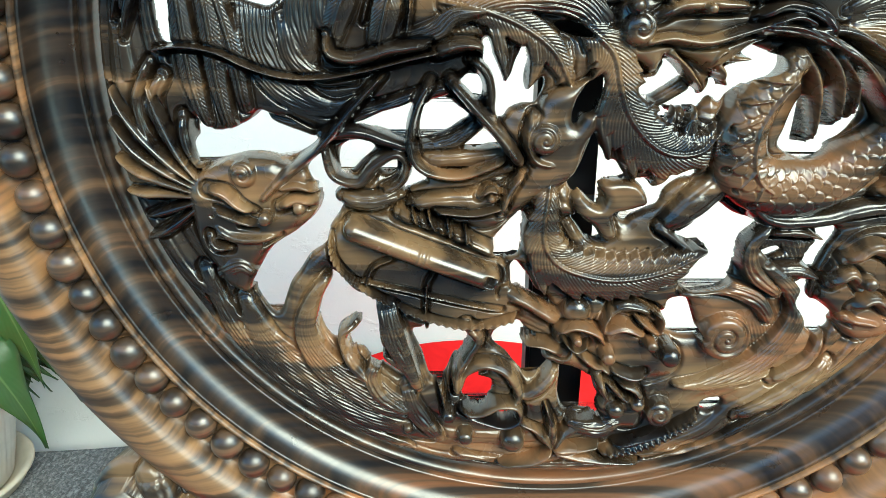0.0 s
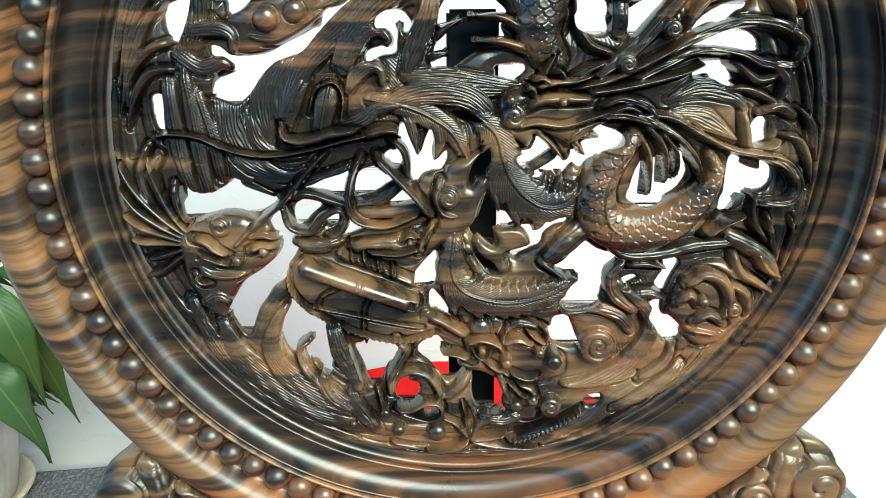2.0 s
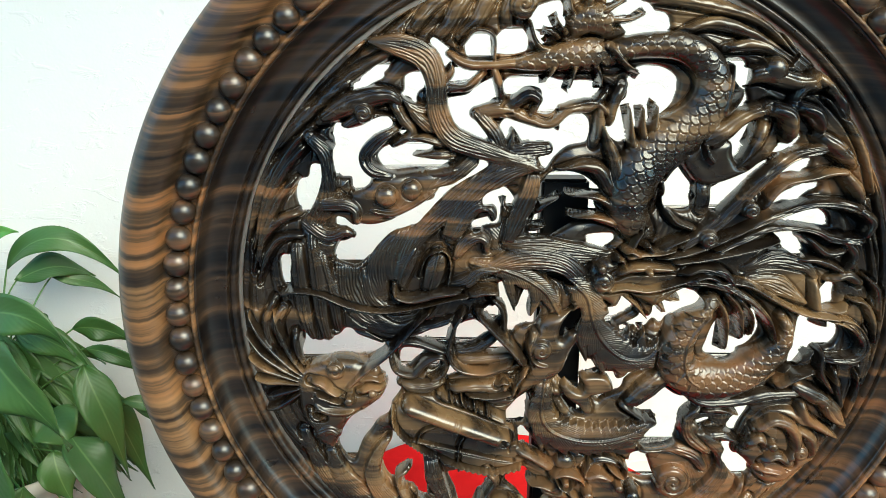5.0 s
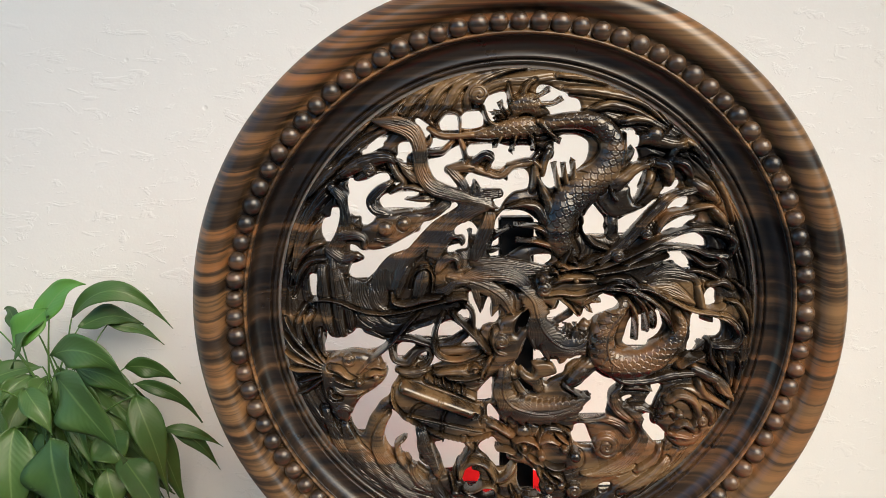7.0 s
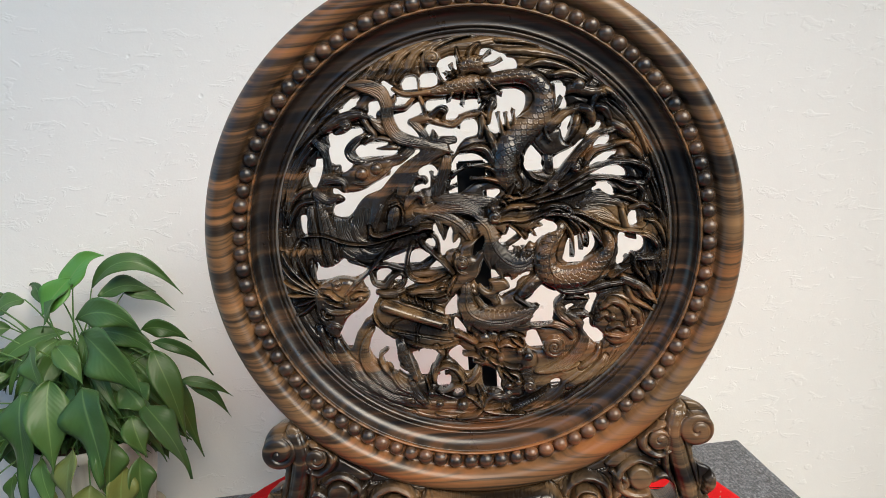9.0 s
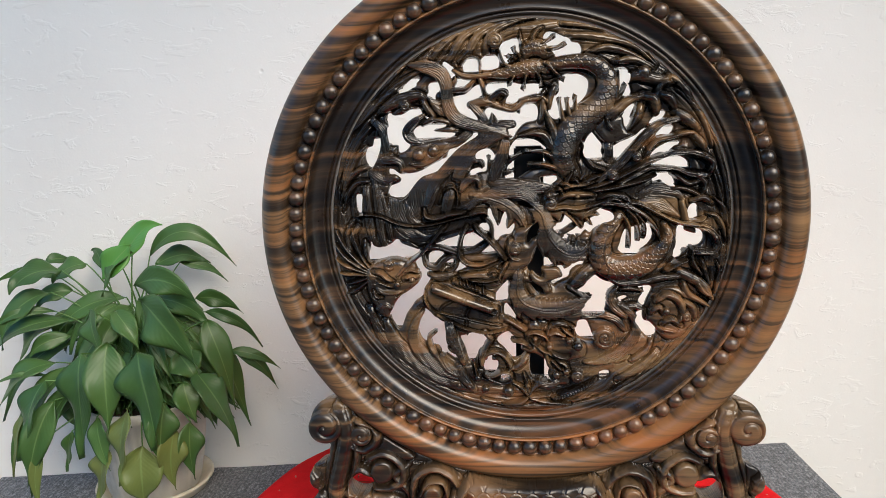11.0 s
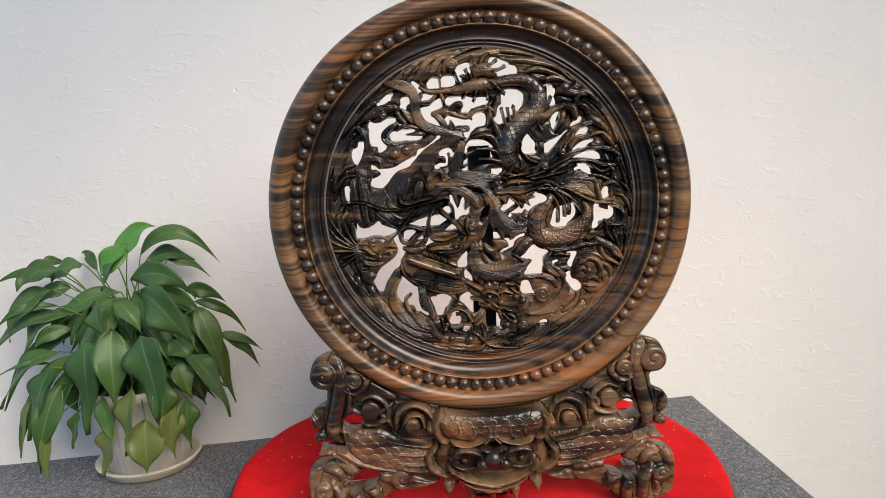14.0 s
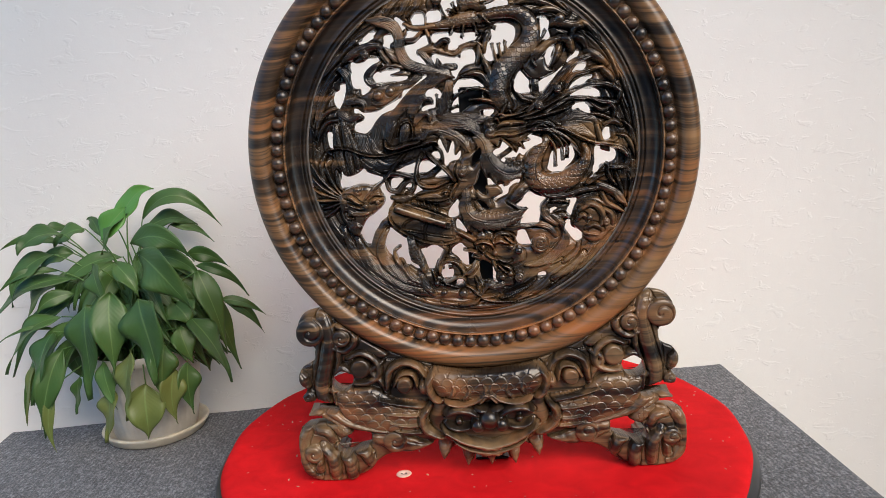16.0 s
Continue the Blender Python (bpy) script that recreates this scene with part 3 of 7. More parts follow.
ob = part("rim", lathe("rim", PROFILE, EBONY, 256, "Y", True), EBONY, wheel, "polished ebony rim with tawny stripes")
ob.location = CENTRE
ob = part("cove_ring", lathe("cove_ring", COVE, EBONY_SHADED, 256, "Y", True), EBONY_SHADED, wheel, "hollow moulding inside the beads, its shade put into near-black ebony")
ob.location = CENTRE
bm = bmesh.new()
bmesh.ops.create_uvsphere(bm, u_segments=20, v_segments=14, radius=0.0079)
bead_mesh = mesh_of("bead", bm, EBONY_BEAD)
for k in range(92):
    a = radians(-180.3 + k * 360 / 92)
    ob = part("bead", bead_mesh, None, wheel)
    ob.location = (CENTRE[0] + 0.2430 * math.cos(a), 0.0015 + 0.0006 * math.sin(k * 2.3), CENTRE[2] + 0.2430 * math.sin(a))
    s = 1 + 0.05 * math.sin(k * 1.7)
    ob.scale = (s, 0.95, s)
    ob.rotation_euler = (0, k * 0.9, 0)

STEP = 0.36
panel = Relief(-209, 209, -209, 209, STEP)
far = np.hypot(panel.x, panel.z)
turn_at = np.arctan2(panel.z, panel.x)
panel.solid = 207.5 - far
# the pierced ground, before the relief is cut
# openings among the clouds above the bird
opening(panel, (-141.6, 118.6), (-134.9, 116), (-126.3, 117.4), (-117.5, 122), (-110.7, 123.1), (-107.7, 119.5), (-110.3, 114.8), (-118, 110.8), (-124.4, 107.1), (-127.1, 100), (-127.1, 92.6), (-122.5, 87.2), (-122, 83), (-128.1, 78.9), (-132.6, 78.9), (-133.7, 85.7), (-140.6, 87.1), (-142.9, 95.9), (-143, 106), (-144, 112.6))
opening(panel, (-103.5, 112.2), (-101.7, 115.5), (-96.5, 116.9), (-92.1, 116.3), (-93.9, 112.9), (-100.1, 111.9))
opening(panel, (-113.8, 103.5), (-109.6, 104.8), (-105.5, 104.2), (-103.7, 107.5), (-94, 106.9), (-84.3, 106.3), (-84.4, 103.6), (-88.9, 102.2), (-95.2, 100.9), (-95.3, 98.8), (-87.3, 97.5), (-76.8, 97.6), (-74.1, 95.9), (-76.9, 93.5), (-83.9, 91.1), (-94.4, 92), (-104.9, 90.6), (-111.2, 90.6), (-115.2, 94.3), (-117.1, 99.4))
opening(panel, (-142.3, 62.1), (-137.8, 60.7), (-132.7, 56.8), (-123.8, 56.1), (-113.1, 57.8), (-102.3, 63.2), (-95.1, 66.7), (-87.9, 70.3), (-83.6, 72), (-80.7, 79), (-73.5, 84.2), (-66.4, 89.4), (-57.6, 94.6), (-52.4, 96.3), (-50.6, 94.3), (-57.6, 89.5), (-66.5, 84.3), (-73.6, 79), (-80.8, 72), (-88, 64.3), (-93.5, 58.6), (-102.5, 55.4), (-109.7, 52.5), (-117.2, 45.3), (-122.8, 38), (-130.3, 31.5), (-135.7, 31.8), (-142.8, 34), (-145.2, 36.2), (-143, 43.5), (-138.6, 45.3), (-133.1, 47.8), (-131.2, 51.4), (-136.3, 56), (-142.3, 56.7), (-143.2, 59.6))
opening(panel, (-79.3, 128.6), (-76.4, 132.4), (-70.2, 134.1), (-63.1, 135.4), (-58.3, 139.1), (-53.1, 142.8), (-47.4, 144.5), (-45.1, 142.2), (-44.2, 137), (-41.4, 134.1), (-47.1, 133.3), (-53.3, 128.2), (-58.6, 123.1), (-57.9, 121.1), (-52.4, 116.5), (-49.6, 111.2), (-53.1, 109.2), (-62.8, 109.8), (-72.5, 113.1), (-77.9, 118), (-79.2, 125.2))
opening(panel, (-125.8, 145.3), (-120.9, 149), (-115.6, 152.6), (-109, 153.9), (-110, 150.7), (-112.5, 147.9), (-113, 145.1), (-119.3, 142), (-129.4, 136.5), (-130.6, 141.2), (-127.3, 143))
opening(panel, (-99.8, 145.9), (-94, 148.6), (-88.8, 148.9), (-88, 144.7), (-89, 139.6), (-91.5, 137.8), (-93.4, 134.5), (-93.6, 128.9), (-96.3, 132.7), (-100.1, 134.6), (-101.5, 132.8), (-100.2, 129), (-99.4, 123.8), (-103.6, 126.2), (-106.3, 131), (-104.3, 134.7), (-100.4, 137.9))
opening(panel, (-85.1, 166), (-82.7, 167.8), (-77.7, 164.5), (-71.6, 159.8), (-67, 154.6), (-61.9, 151.3), (-54.4, 148.8), (-54.5, 144.2), (-60.2, 142.9), (-63, 140.6), (-67.3, 141.1), (-72.5, 140.7), (-73.4, 143.1), (-70.9, 148.2), (-70.8, 151.9), (-73.2, 154.3), (-76, 152), (-79.8, 152), (-81.6, 157.2), (-83.3, 162.3))
opening(panel, (-64.5, 164.8), (-61.2, 168.9), (-55.5, 170.1), (-49.4, 168.7), (-48.1, 165.4), (-49.5, 161.3), (-48.7, 155.7), (-52.9, 153.9), (-59, 154.5), (-63.7, 158.3))
opening(panel, (-48.1, 165.4), (-43.8, 171.3), (-38.2, 173.5), (-32.1, 173), (-28.4, 168.8), (-28, 164.2), (-29.4, 160.5), (-36.4, 158.7), (-43.9, 158.9), (-47.7, 160.3))
opening(panel, (-27.9, 177.5), (-24.1, 184.3), (-17.1, 187.3), (-10.6, 188.6), (-8.2, 185.4), (-8.3, 179.9), (-7.8, 174.4), (-11.1, 173.5), (-12.9, 179.1), (-13.9, 171.7), (-16.7, 168.1), (-18.5, 172.7), (-17.6, 166.3), (-21.4, 164), (-25.1, 168.3), (-26.9, 173.8))
opening(panel, (16.4, 187.7), (19.1, 193.1), (27, 192.9), (34, 189.2), (41.5, 186.3), (43.8, 183.1), (50.8, 181.2), (53.7, 176.1), (51.9, 170.6), (44, 168.9), (35.1, 168.2), (30.9, 168.2), (26.2, 172), (23.9, 174.8), (18.3, 181.7))
opening(panel, (32, 148.3), (39, 151.9), (46, 152.3), (54, 150.3), (59.7, 146), (60.7, 140), (59, 132), (55.3, 126.5), (51.6, 123.2), (46.4, 119.6), (40.3, 117.8), (35.6, 115), (32.8, 109.4), (26.7, 108), (21.4, 114.3), (21.4, 121.8), (25.6, 128.8), (31.2, 133.9), (32.1, 141.4))
opening(panel, (-39.4, 144.9), (-31.4, 146.6), (-18.7, 146.4), (-6.5, 143.4), (6.7, 143.6), (15.6, 142.1), (16.6, 139.3), (12.4, 133.3), (3.4, 132.9), (-3.6, 131.2), (-9.8, 127.1), (-14.1, 124.3), (-21.2, 124.9), (-21.1, 129.6), (-18.3, 133.8), (-19.7, 138.5), (-24.4, 140.4), (-29.6, 139.6), (-35.2, 135.9), (-39.5, 135), (-41.8, 140.2))
opening(panel, (-41.7, 119.9), (-36.5, 121.2), (-27.5, 119.3), (-20.1, 116.4), (-12.4, 116.1), (-7.8, 114.1), (-6.3, 120.8), (-1.2, 124.1), (4.7, 124.5), (9, 121.5), (10.6, 116.2), (9.8, 109.5), (7.1, 107.1), (-2.6, 105), (-10.2, 98.2), (-14.9, 90.3), (-17.7, 88.9), (-19.9, 90.3), (-18.6, 93.7), (-20.1, 99.2), (-16.6, 100.6), (-14.6, 104), (-16.8, 107.3), (-24.5, 107.6), (-29.4, 107.9), (-32.2, 111.9), (-35.7, 116.3), (-37.8, 114.6), (-38.1, 109.2), (-40.2, 108.2), (-43.7, 113.9))
opening(panel, (89.8, 140.4), (85.4, 150.2), (86.2, 155.3), (91.7, 156.6), (97.4, 156.1), (100.8, 150.4), (100.6, 140.2), (102.6, 132.7), (100.9, 128.6), (95.2, 129.1), (90.6, 128.3), (90.4, 134.3))
# openings round the prop and the crest
opening(panel, (-14.1, 86.2), (-8.2, 89.6), (6.1, 88), (15.2, 82.1), (19, 77.5), (15.7, 70.5), (17.8, 64.5), (12.6, 59.8), (3.6, 58), (-5.3, 52.6), (-11.7, 47.9), (-15.3, 47.1), (-21.5, 47.9), (-23.4, 51.5), (-19.9, 54.4), (-21.7, 58), (-20, 63.3), (-24.3, 62.2), (-25.5, 65.8), (-20.2, 69.4), (-15.9, 70.1), (-20.3, 73.6), (-18.6, 79.2))
opening(panel, (13, 49), (20.3, 50.1), (28.3, 50.1), (29.6, 46.4), (24.3, 41.7), (22.8, 36.1), (17.3, 33.9), (12.9, 33.9), (12.7, 39.8), (13.2, 45.3))
opening(panel, (-11.1, 23.9), (-4.5, 24.3), (3, 22.8), (6.1, 19.4), (-0.6, 18.6), (-8.1, 20.9))
opening(panel, (-2.1, -17.2), (-0.9, -7.4), (2, -2.4), (5.6, 1.1), (9.6, 3), (9.7, -9.4), (5, -13.3), (2.3, -14), (0.6, -18))
opening(panel, (9.7, 1.5), (11.6, -9.4), (11.3, -21.2), (14, -31.1), (16.8, -35.2), (20.4, -36.4), (23.7, -41.3), (27.3, -44.9), (22.7, -44.9), (16.1, -44), (13.1, -47.3), (13.4, -54.2), (10.4, -57.5), (4.8, -52.5), (-0.4, -48.4), (-1.3, -43.5), (3.2, -39.1), (6.3, -29.9), (9.4, -20.4), (8.3, -11.3))
opening(panel, (29.3, -45.4), (34.2, -44.2), (39.4, -47.1), (43.9, -44.6), (46.8, -40.6), (51.3, -38.6), (56.8, -38.6), (56.2, -42.7), (49.7, -44.3), (43.4, -49.5), (41.4, -55.7), (35, -58.9), (29.3, -61.8), (26.3, -64.3), (23.4, -61.7), (27.2, -59.7), (32.9, -55.6), (34.6, -51.5), (31.7, -47.4))
opening(panel, (4.7, -60.8), (7.8, -61.2), (11.9, -65.8), (16.7, -70.9), (12.1, -72.9), (5.4, -70.8), (0.2, -67.8), (-1.8, -64.4), (2, -62.8))
opening(panel, (-53.4, 73.8), (-50.9, 77.4), (-44.9, 79.8), (-38.9, 79.1), (-35.3, 75.3), (-33.4, 71.1), (-35.9, 68.3), (-38.4, 69), (-40.6, 74.6), (-41.6, 69.3), (-42.3, 60.8), (-43.7, 56.9), (-50.5, 55.8), (-57.7, 52.9), (-59.5, 56.1), (-57.4, 58.6), (-51.3, 60.4), (-45.2, 60.4), (-43.8, 65.1), (-47.4, 70), (-52.4, 70.3))
opening(panel, (-167.9, 78.8), (-165.4, 83.9), (-160.1, 86), (-158.2, 92.8), (-154.4, 93.8), (-151.4, 91.8), (-151.6, 83.3), (-154.9, 74.3), (-158.9, 66.6), (-161.6, 63.4), (-165.3, 65.9), (-167.7, 71.1))
opening(panel, (-179.6, 35.2), (-173.9, 34.4), (-174.2, 26), (-175.3, 16.4), (-178.4, 17.1), (-180, 24.5))
# openings about the dragon
opening(panel, (54.9, 74.1), (54.8, 81.2), (57.8, 89.9), (62.1, 94.7), (65.5, 92.7), (69.5, 87.5), (73.4, 83), (75.2, 79.1), (73.8, 74.2), (76, 68.8), (73.3, 66), (68.6, 65.6), (61.9, 67), (57.1, 68.8))
opening(panel, (86.8, 78.8), (93, 82.7), (102.1, 86.2), (109.6, 90.1), (114.3, 94.3), (120.3, 98.4), (123.3, 104), (130.2, 109.5), (134.3, 113.9), (137.1, 111.5), (136.1, 107.8), (132.3, 104), (125.3, 101.9), (120.8, 97.1), (117.5, 91.2), (113.9, 84.5), (109.5, 77.1), (102.8, 71.4), (94.4, 67.5), (88.7, 65.6), (86.4, 71), (85.2, 76))
opening(panel, (102.4, 122.1), (107.1, 122.2), (106.8, 117.8), (103.5, 111.4), (102.9, 107.3), (104.4, 102.5), (101, 97), (98.5, 93.2), (96.1, 99.7), (94.7, 106.9), (97.6, 114), (99.9, 119.4))
opening(panel, (128.3, 88.4), (132.4, 94), (137.4, 97.8), (144.5, 98.6), (145.1, 94.1), (141.6, 89.5), (135.1, 89.8))
opening(panel, (152, 82.9), (151.3, 79.3), (146.8, 77.6), (142.5, 73.6), (138.7, 71.8), (132.8, 71.8), (128.2, 70), (123.7, 67.9), (126.8, 72.9), (133.9, 78.2), (142.2, 81.8))
opening(panel, (144.9, 69), (152.9, 67.2), (159.3, 63.3), (161.1, 58.5), (159.5, 56), (144.5, 57.4), (132.5, 58.1), (124.7, 58.5), (127.3, 62.1), (131.6, 66.1), (137.3, 67.9))
opening(panel, (126.3, 44.6), (131.2, 50.5), (141.1, 51.6), (143.3, 48.7), (146.7, 45.7), (148.1, 39.8), (145.9, 36.8), (138.4, 39.8), (134.2, 43.9), (128, 42.4))
opening(panel, (162.6, 9.1), (163.8, 15.2), (167.5, 18.7), (171.1, 17.5), (171.6, 10.6), (172, 5.2), (167.7, 2.9), (164, 4.4))
opening(panel, (152.9, -4.9), (158.7, -4.9), (159.9, -8.8), (167.7, -12), (171.6, -12.1), (171.8, -7.7), (176.7, -9.7), (178.5, -14.5), (177.4, -20), (173.2, -24), (164.1, -26), (158.8, -27.6), (153.9, -35.2), (148.4, -42.1), (144.3, -47.4), (142.3, -47), (148.7, -38), (149.8, -30.3), (151.8, -24.7), (151.8, -15.1))
opening(panel, (93.2, -28.8), (94.8, -20.8), (96.5, -13.7), (99, -7.8), (104.5, -5.1), (110.1, -3.9), (115.8, -2.8), (119.9, -2), (124.4, -1.3), (127.2, -13), (123.4, -21), (116.4, -27.7), (109, -32.5), (101.4, -33.7))
opening(panel, (25.6, -1.7), (30.1, 0.6), (34.5, 1.8), (37.3, 6.8), (39.3, 11), (44.9, 4.8), (51.8, -3.3), (54.7, -6.1), (57.5, -3), (58.7, 1.7), (61.9, -0.6), (66.6, -2.6), (64.7, 2.8), (64.5, 5.9), (74, 8.9), (68.4, 14.3), (72.4, 15.8), (79, 13.5), (84.8, 11.2), (86.3, 7.4), (84.3, 4.3), (76.9, 1.6), (71.8, -1.8), (66.5, -6.9), (63.2, -9.2), (58.9, -6.5), (55.3, -9.6), (51.7, -14.3), (49, -13.5), (46.6, -11.1), (42.1, -12.7), (38.5, -16.2), (35.4, -14.2), (32.6, -11.4), (28.6, -7.5), (25.8, -4.8))
opening(panel, (68.8, -55.1), (64.3, -57.9), (58.1, -66.2), (51.8, -71.6), (61.5, -75.5), (66.8, -77.2), (61, -80.6), (58.1, -84.8), (56.2, -91.6), (56.5, -96.8), (67, -97.8), (78, -94.5), (81.1, -83.3), (82.7, -72.7), (87.8, -67.3), (91.7, -66.5), (83.9, -63.1), (76.2, -60.1))
opening(panel, (111.8, -70.1), (118.3, -67.6), (127.6, -68.5), (123.8, -78.6), (120.7, -87.2), (118.5, -97.5), (120.8, -104.5), (127.6, -107.7), (132.7, -113.5), (132.1, -119.7), (125.9, -123.2), (119.6, -117.8), (114, -109.7), (110.1, -103.1), (113.5, -95.7), (118.9, -93.2), (120.2, -90.2), (114.7, -83.7), (119.4, -74.4), (115.2, -71.8))
opening(panel, (92.3, -83.4), (94.3, -79.2), (99.8, -77.6), (102.3, -79.3), (97.7, -81.8), (94, -84.3))
# openings about the rams and the tortoise
opening(panel, (50.8, -109.4), (52.2, -104.6), (59.8, -104.2), (62.9, -109.5), (66.4, -118.8), (67.9, -122.9), (63.1, -124.1), (57.3, -123.6), (51.5, -120.9), (49.2, -115.5))
opening(panel, (-22.1, -60.1), (-26, -62.6), (-30.6, -67.5), (-34.8, -73.7), (-35.1, -79.2), (-30.4, -82.2), (-24.1, -81), (-21.9, -75.9), (-21.6, -68.8))
opening(panel, (-24.8, -84.4), (-18.8, -90.8), (-13.5, -99.5), (-7.9, -103), (-6.6, -106.1), (-9.3, -110.4), (-16.6, -101.6), (-22.6, -99.4), (-26.7, -92.9))
opening(panel, (-73.8, -121.4), (-67.4, -119.7), (-57, -116.3), (-47.8, -120.9), (-40.2, -126.3), (-44.2, -130.2), (-53, -135), (-56.3, -141.7), (-59.9, -148.5), (-65.2, -146.6), (-69.1, -133.9))
opening(panel, (-33.8, -127.7), (-33.8, -122.8), (-30.3, -119.3), (-22.3, -115.9), (-17, -121.3), (-8.9, -125.4), (-4.3, -132.6), (-5.3, -139.3), (-10.1, -144.2), (-17, -145), (-22.7, -139.5), (-27.7, -133.2))
opening(panel, (-47.4, -145.5), (-42.1, -142.4), (-36.9, -142.5), (-36, -145.2), (-40.1, -147.4), (-45.7, -147.3))
opening(panel, (-49.4, -148.6), (-42.1, -147.8), (-34.8, -148.9), (-33.9, -154.8), (-36.3, -160.3), (-42, -162.5), (-47.7, -160.1), (-49.8, -154.1))
opening(panel, (-29.7, -164.1), (-23.6, -163.3), (-21, -166.6), (-23.4, -172.1), (-28.4, -172.5), (-30.9, -168.7))
opening(panel, (1.7, -141.7), (9.3, -139.1), (15.5, -141.5), (17.4, -148.8), (20.2, -157.1), (28.2, -160.9), (32.2, -167.5), (22, -169.6), (11.5, -166.2), (4.1, -167), (0.5, -157.7), (0.7, -148.5))
opening(panel, (74.7, -162.6), (79.5, -160.4), (84.6, -161.4), (84.1, -166), (78, -168.3), (75, -166.8))
opening(panel, (-114.7, -88.9), (-109.7, -90.7), (-103.2, -97.1), (-94.8, -103.7), (-90.5, -107.2), (-90.4, -120.3), (-89, -130), (-83.6, -137.3), (-76.4, -143.7), (-80.5, -145.4), (-88.4, -139.4), (-94.3, -135.8), (-98.2, -129.9), (-105, -129.8), (-111.2, -126.2), (-115.8, -121.7), (-119.4, -112), (-119.8, -101.7), (-117.2, -94))
opening(panel, (-113.4, -31.5), (-111.3, -36.7), (-107.8, -43.2), (-102.6, -47.2), (-103.5, -52.5), (-106.8, -59.8), (-111.6, -66.8), (-113.4, -74.6), (-121.3, -80.4), (-126.6, -87.9), (-131.6, -94.7), (-135.5, -104.5), (-137.8, -110.1), (-141.3, -110), (-146.3, -102.2), (-149, -94.5), (-146.4, -88.6), (-142.2, -81), (-138.4, -76.1), (-132.1, -72), (-125.4, -67.5), (-118.7, -61.8), (-115.1, -56.5), (-114.1, -51.6), (-115.5, -46.3), (-118.2, -39.9), (-118.9, -36.3))
opening(panel, (-166.5, -14.4), (-163.8, -19.1), (-158.1, -21.4), (-149, -19.2), (-142.9, -16.1), (-138.3, -13), (-134.1, -17.7), (-126.8, -20.8), (-119.1, -23.6), (-115.4, -25.6), (-119.3, -29.5), (-127.4, -33.8), (-131.1, -33.8), (-136.3, -32.2), (-143.7, -31.4), (-149.8, -32.1), (-157.3, -34), (-163.4, -36), (-167.1, -35.2), (-168.8, -26.9), (-167.6, -20.6))
opening(panel, (-105.6, -33.6), (-104.3, -28.8), (-99.7, -26.5), (-94.5, -26.9), (-90, -28.9), (-90.8, -31.3), (-95.5, -35.2), (-99.3, -39.2), (-104, -42.4), (-105.7, -38.4))
opening(panel, (-88.7, -37.7), (-84.9, -34.9), (-81.1, -34.1), (-79.6, -36.9), (-80.4, -40.1), (-84.2, -41.3))
opening(panel, (-102.5, -18.6), (-95, -17.1), (-86, -13.2), (-77, -10.6), (-72.5, -9.4), (-72.2, -14.9), (-73.4, -24.3), (-78.7, -24.2), (-86.1, -21), (-95.1, -19.4))
opening(panel, (-75.8, -34.6), (-73.2, -37), (-69.4, -41.8), (-66.4, -44.3), (-69.5, -45.9), (-76, -49), (-76.8, -53.1), (-80.6, -53.1), (-81.4, -50.6), (-77.4, -43.4))
opening(panel, (-67.3, -11.8), (-63.5, -7.9), (-56.8, -7.9), (-52.3, -11.1), (-47.4, -15), (-50.8, -17.3), (-56.8, -21.2), (-64.4, -23.5), (-68.1, -25.1), (-69.2, -19.6))
opening(panel, (-50.8, -28.3), (-45.9, -24.4), (-40.6, -20.9), (-35.3, -24.5), (-33.7, -27.7), (-38.3, -28.4), (-44.3, -29.6))
opening(panel, (-51.2, -0.2), (-48.2, 3.2), (-43.8, 2.4), (-41.5, -1.8), (-41.8, -6.4), (-44.5, -7.2), (-48.2, -4.1))
opening(panel, (-40.9, 17.6), (-35, 18.3), (-33.8, 13), (-33.4, 5.4), (-31.8, -0.3), (-29.6, 1.6), (-26.7, 10), (-23.1, 15.7), (-20.9, 14.5), (-22.3, 8.5), (-23.6, 2.3), (-22.8, -3.4), (-20.5, -3.4), (-15.4, 1.6), (-14.9, -2.7), (-18.2, -8.9), (-23.4, -9.6), (-29.4, -11.9), (-32.4, -15.8), (-35.4, -15.4), (-37.3, -8.8), (-37.8, -1.1), (-40.8, 7.7), (-42.3, 13.1))
# the ground swells between the openings, with fine gouge lines; flutes stream round the border
inner = np.clip(panel.solid, 0, 12)
roll = np.sin(panel.x * 0.11 + 1.3 * np.sin(panel.z * 0.07)) * np.sin(panel.z * 0.09 + 1.1 * np.sin(panel.x * 0.05))
panel.h = 1.5 + 4.5 * np.sqrt(np.clip(inner / 9, 0, 1)) + 0.9 * roll
flow = panel.x * 0.55 + panel.z * 0.35 + 26 * np.sin(panel.x / 41 + 0.7) * np.cos(panel.z / 36) + 11 * np.sin((panel.x + panel.z) / 23)
patch = np.clip(0.3 + 1.4 * np.sin(panel.x / 19 + 2 * np.sin(panel.z / 27)) * np.cos(panel.z / 17 + 1.0), 0, 1)
panel.h -= 0.7 * patch * np.clip((176 - far) / 12, 0, 1) * (0.5 + 0.5 * np.cos(flow * 2.6)) ** 2
border = np.clip((far - 172) / 16, 0, 1)
stream = 11 * turn_at + far * 0.34 + 0.9 * np.sin(5 * turn_at) + 0.6 * np.sin(panel.x * 0.13) * np.cos(panel.z * 0.1)
flute = 0.5 + 0.5 * np.sin(stream * 1.2)
panel.h = panel.h * (1 - 0.6 * border) + border * (3.0 * flute ** 0.7 - 0.9 * (0.5 + 0.5 * np.cos(stream * 3.6)) ** 4)
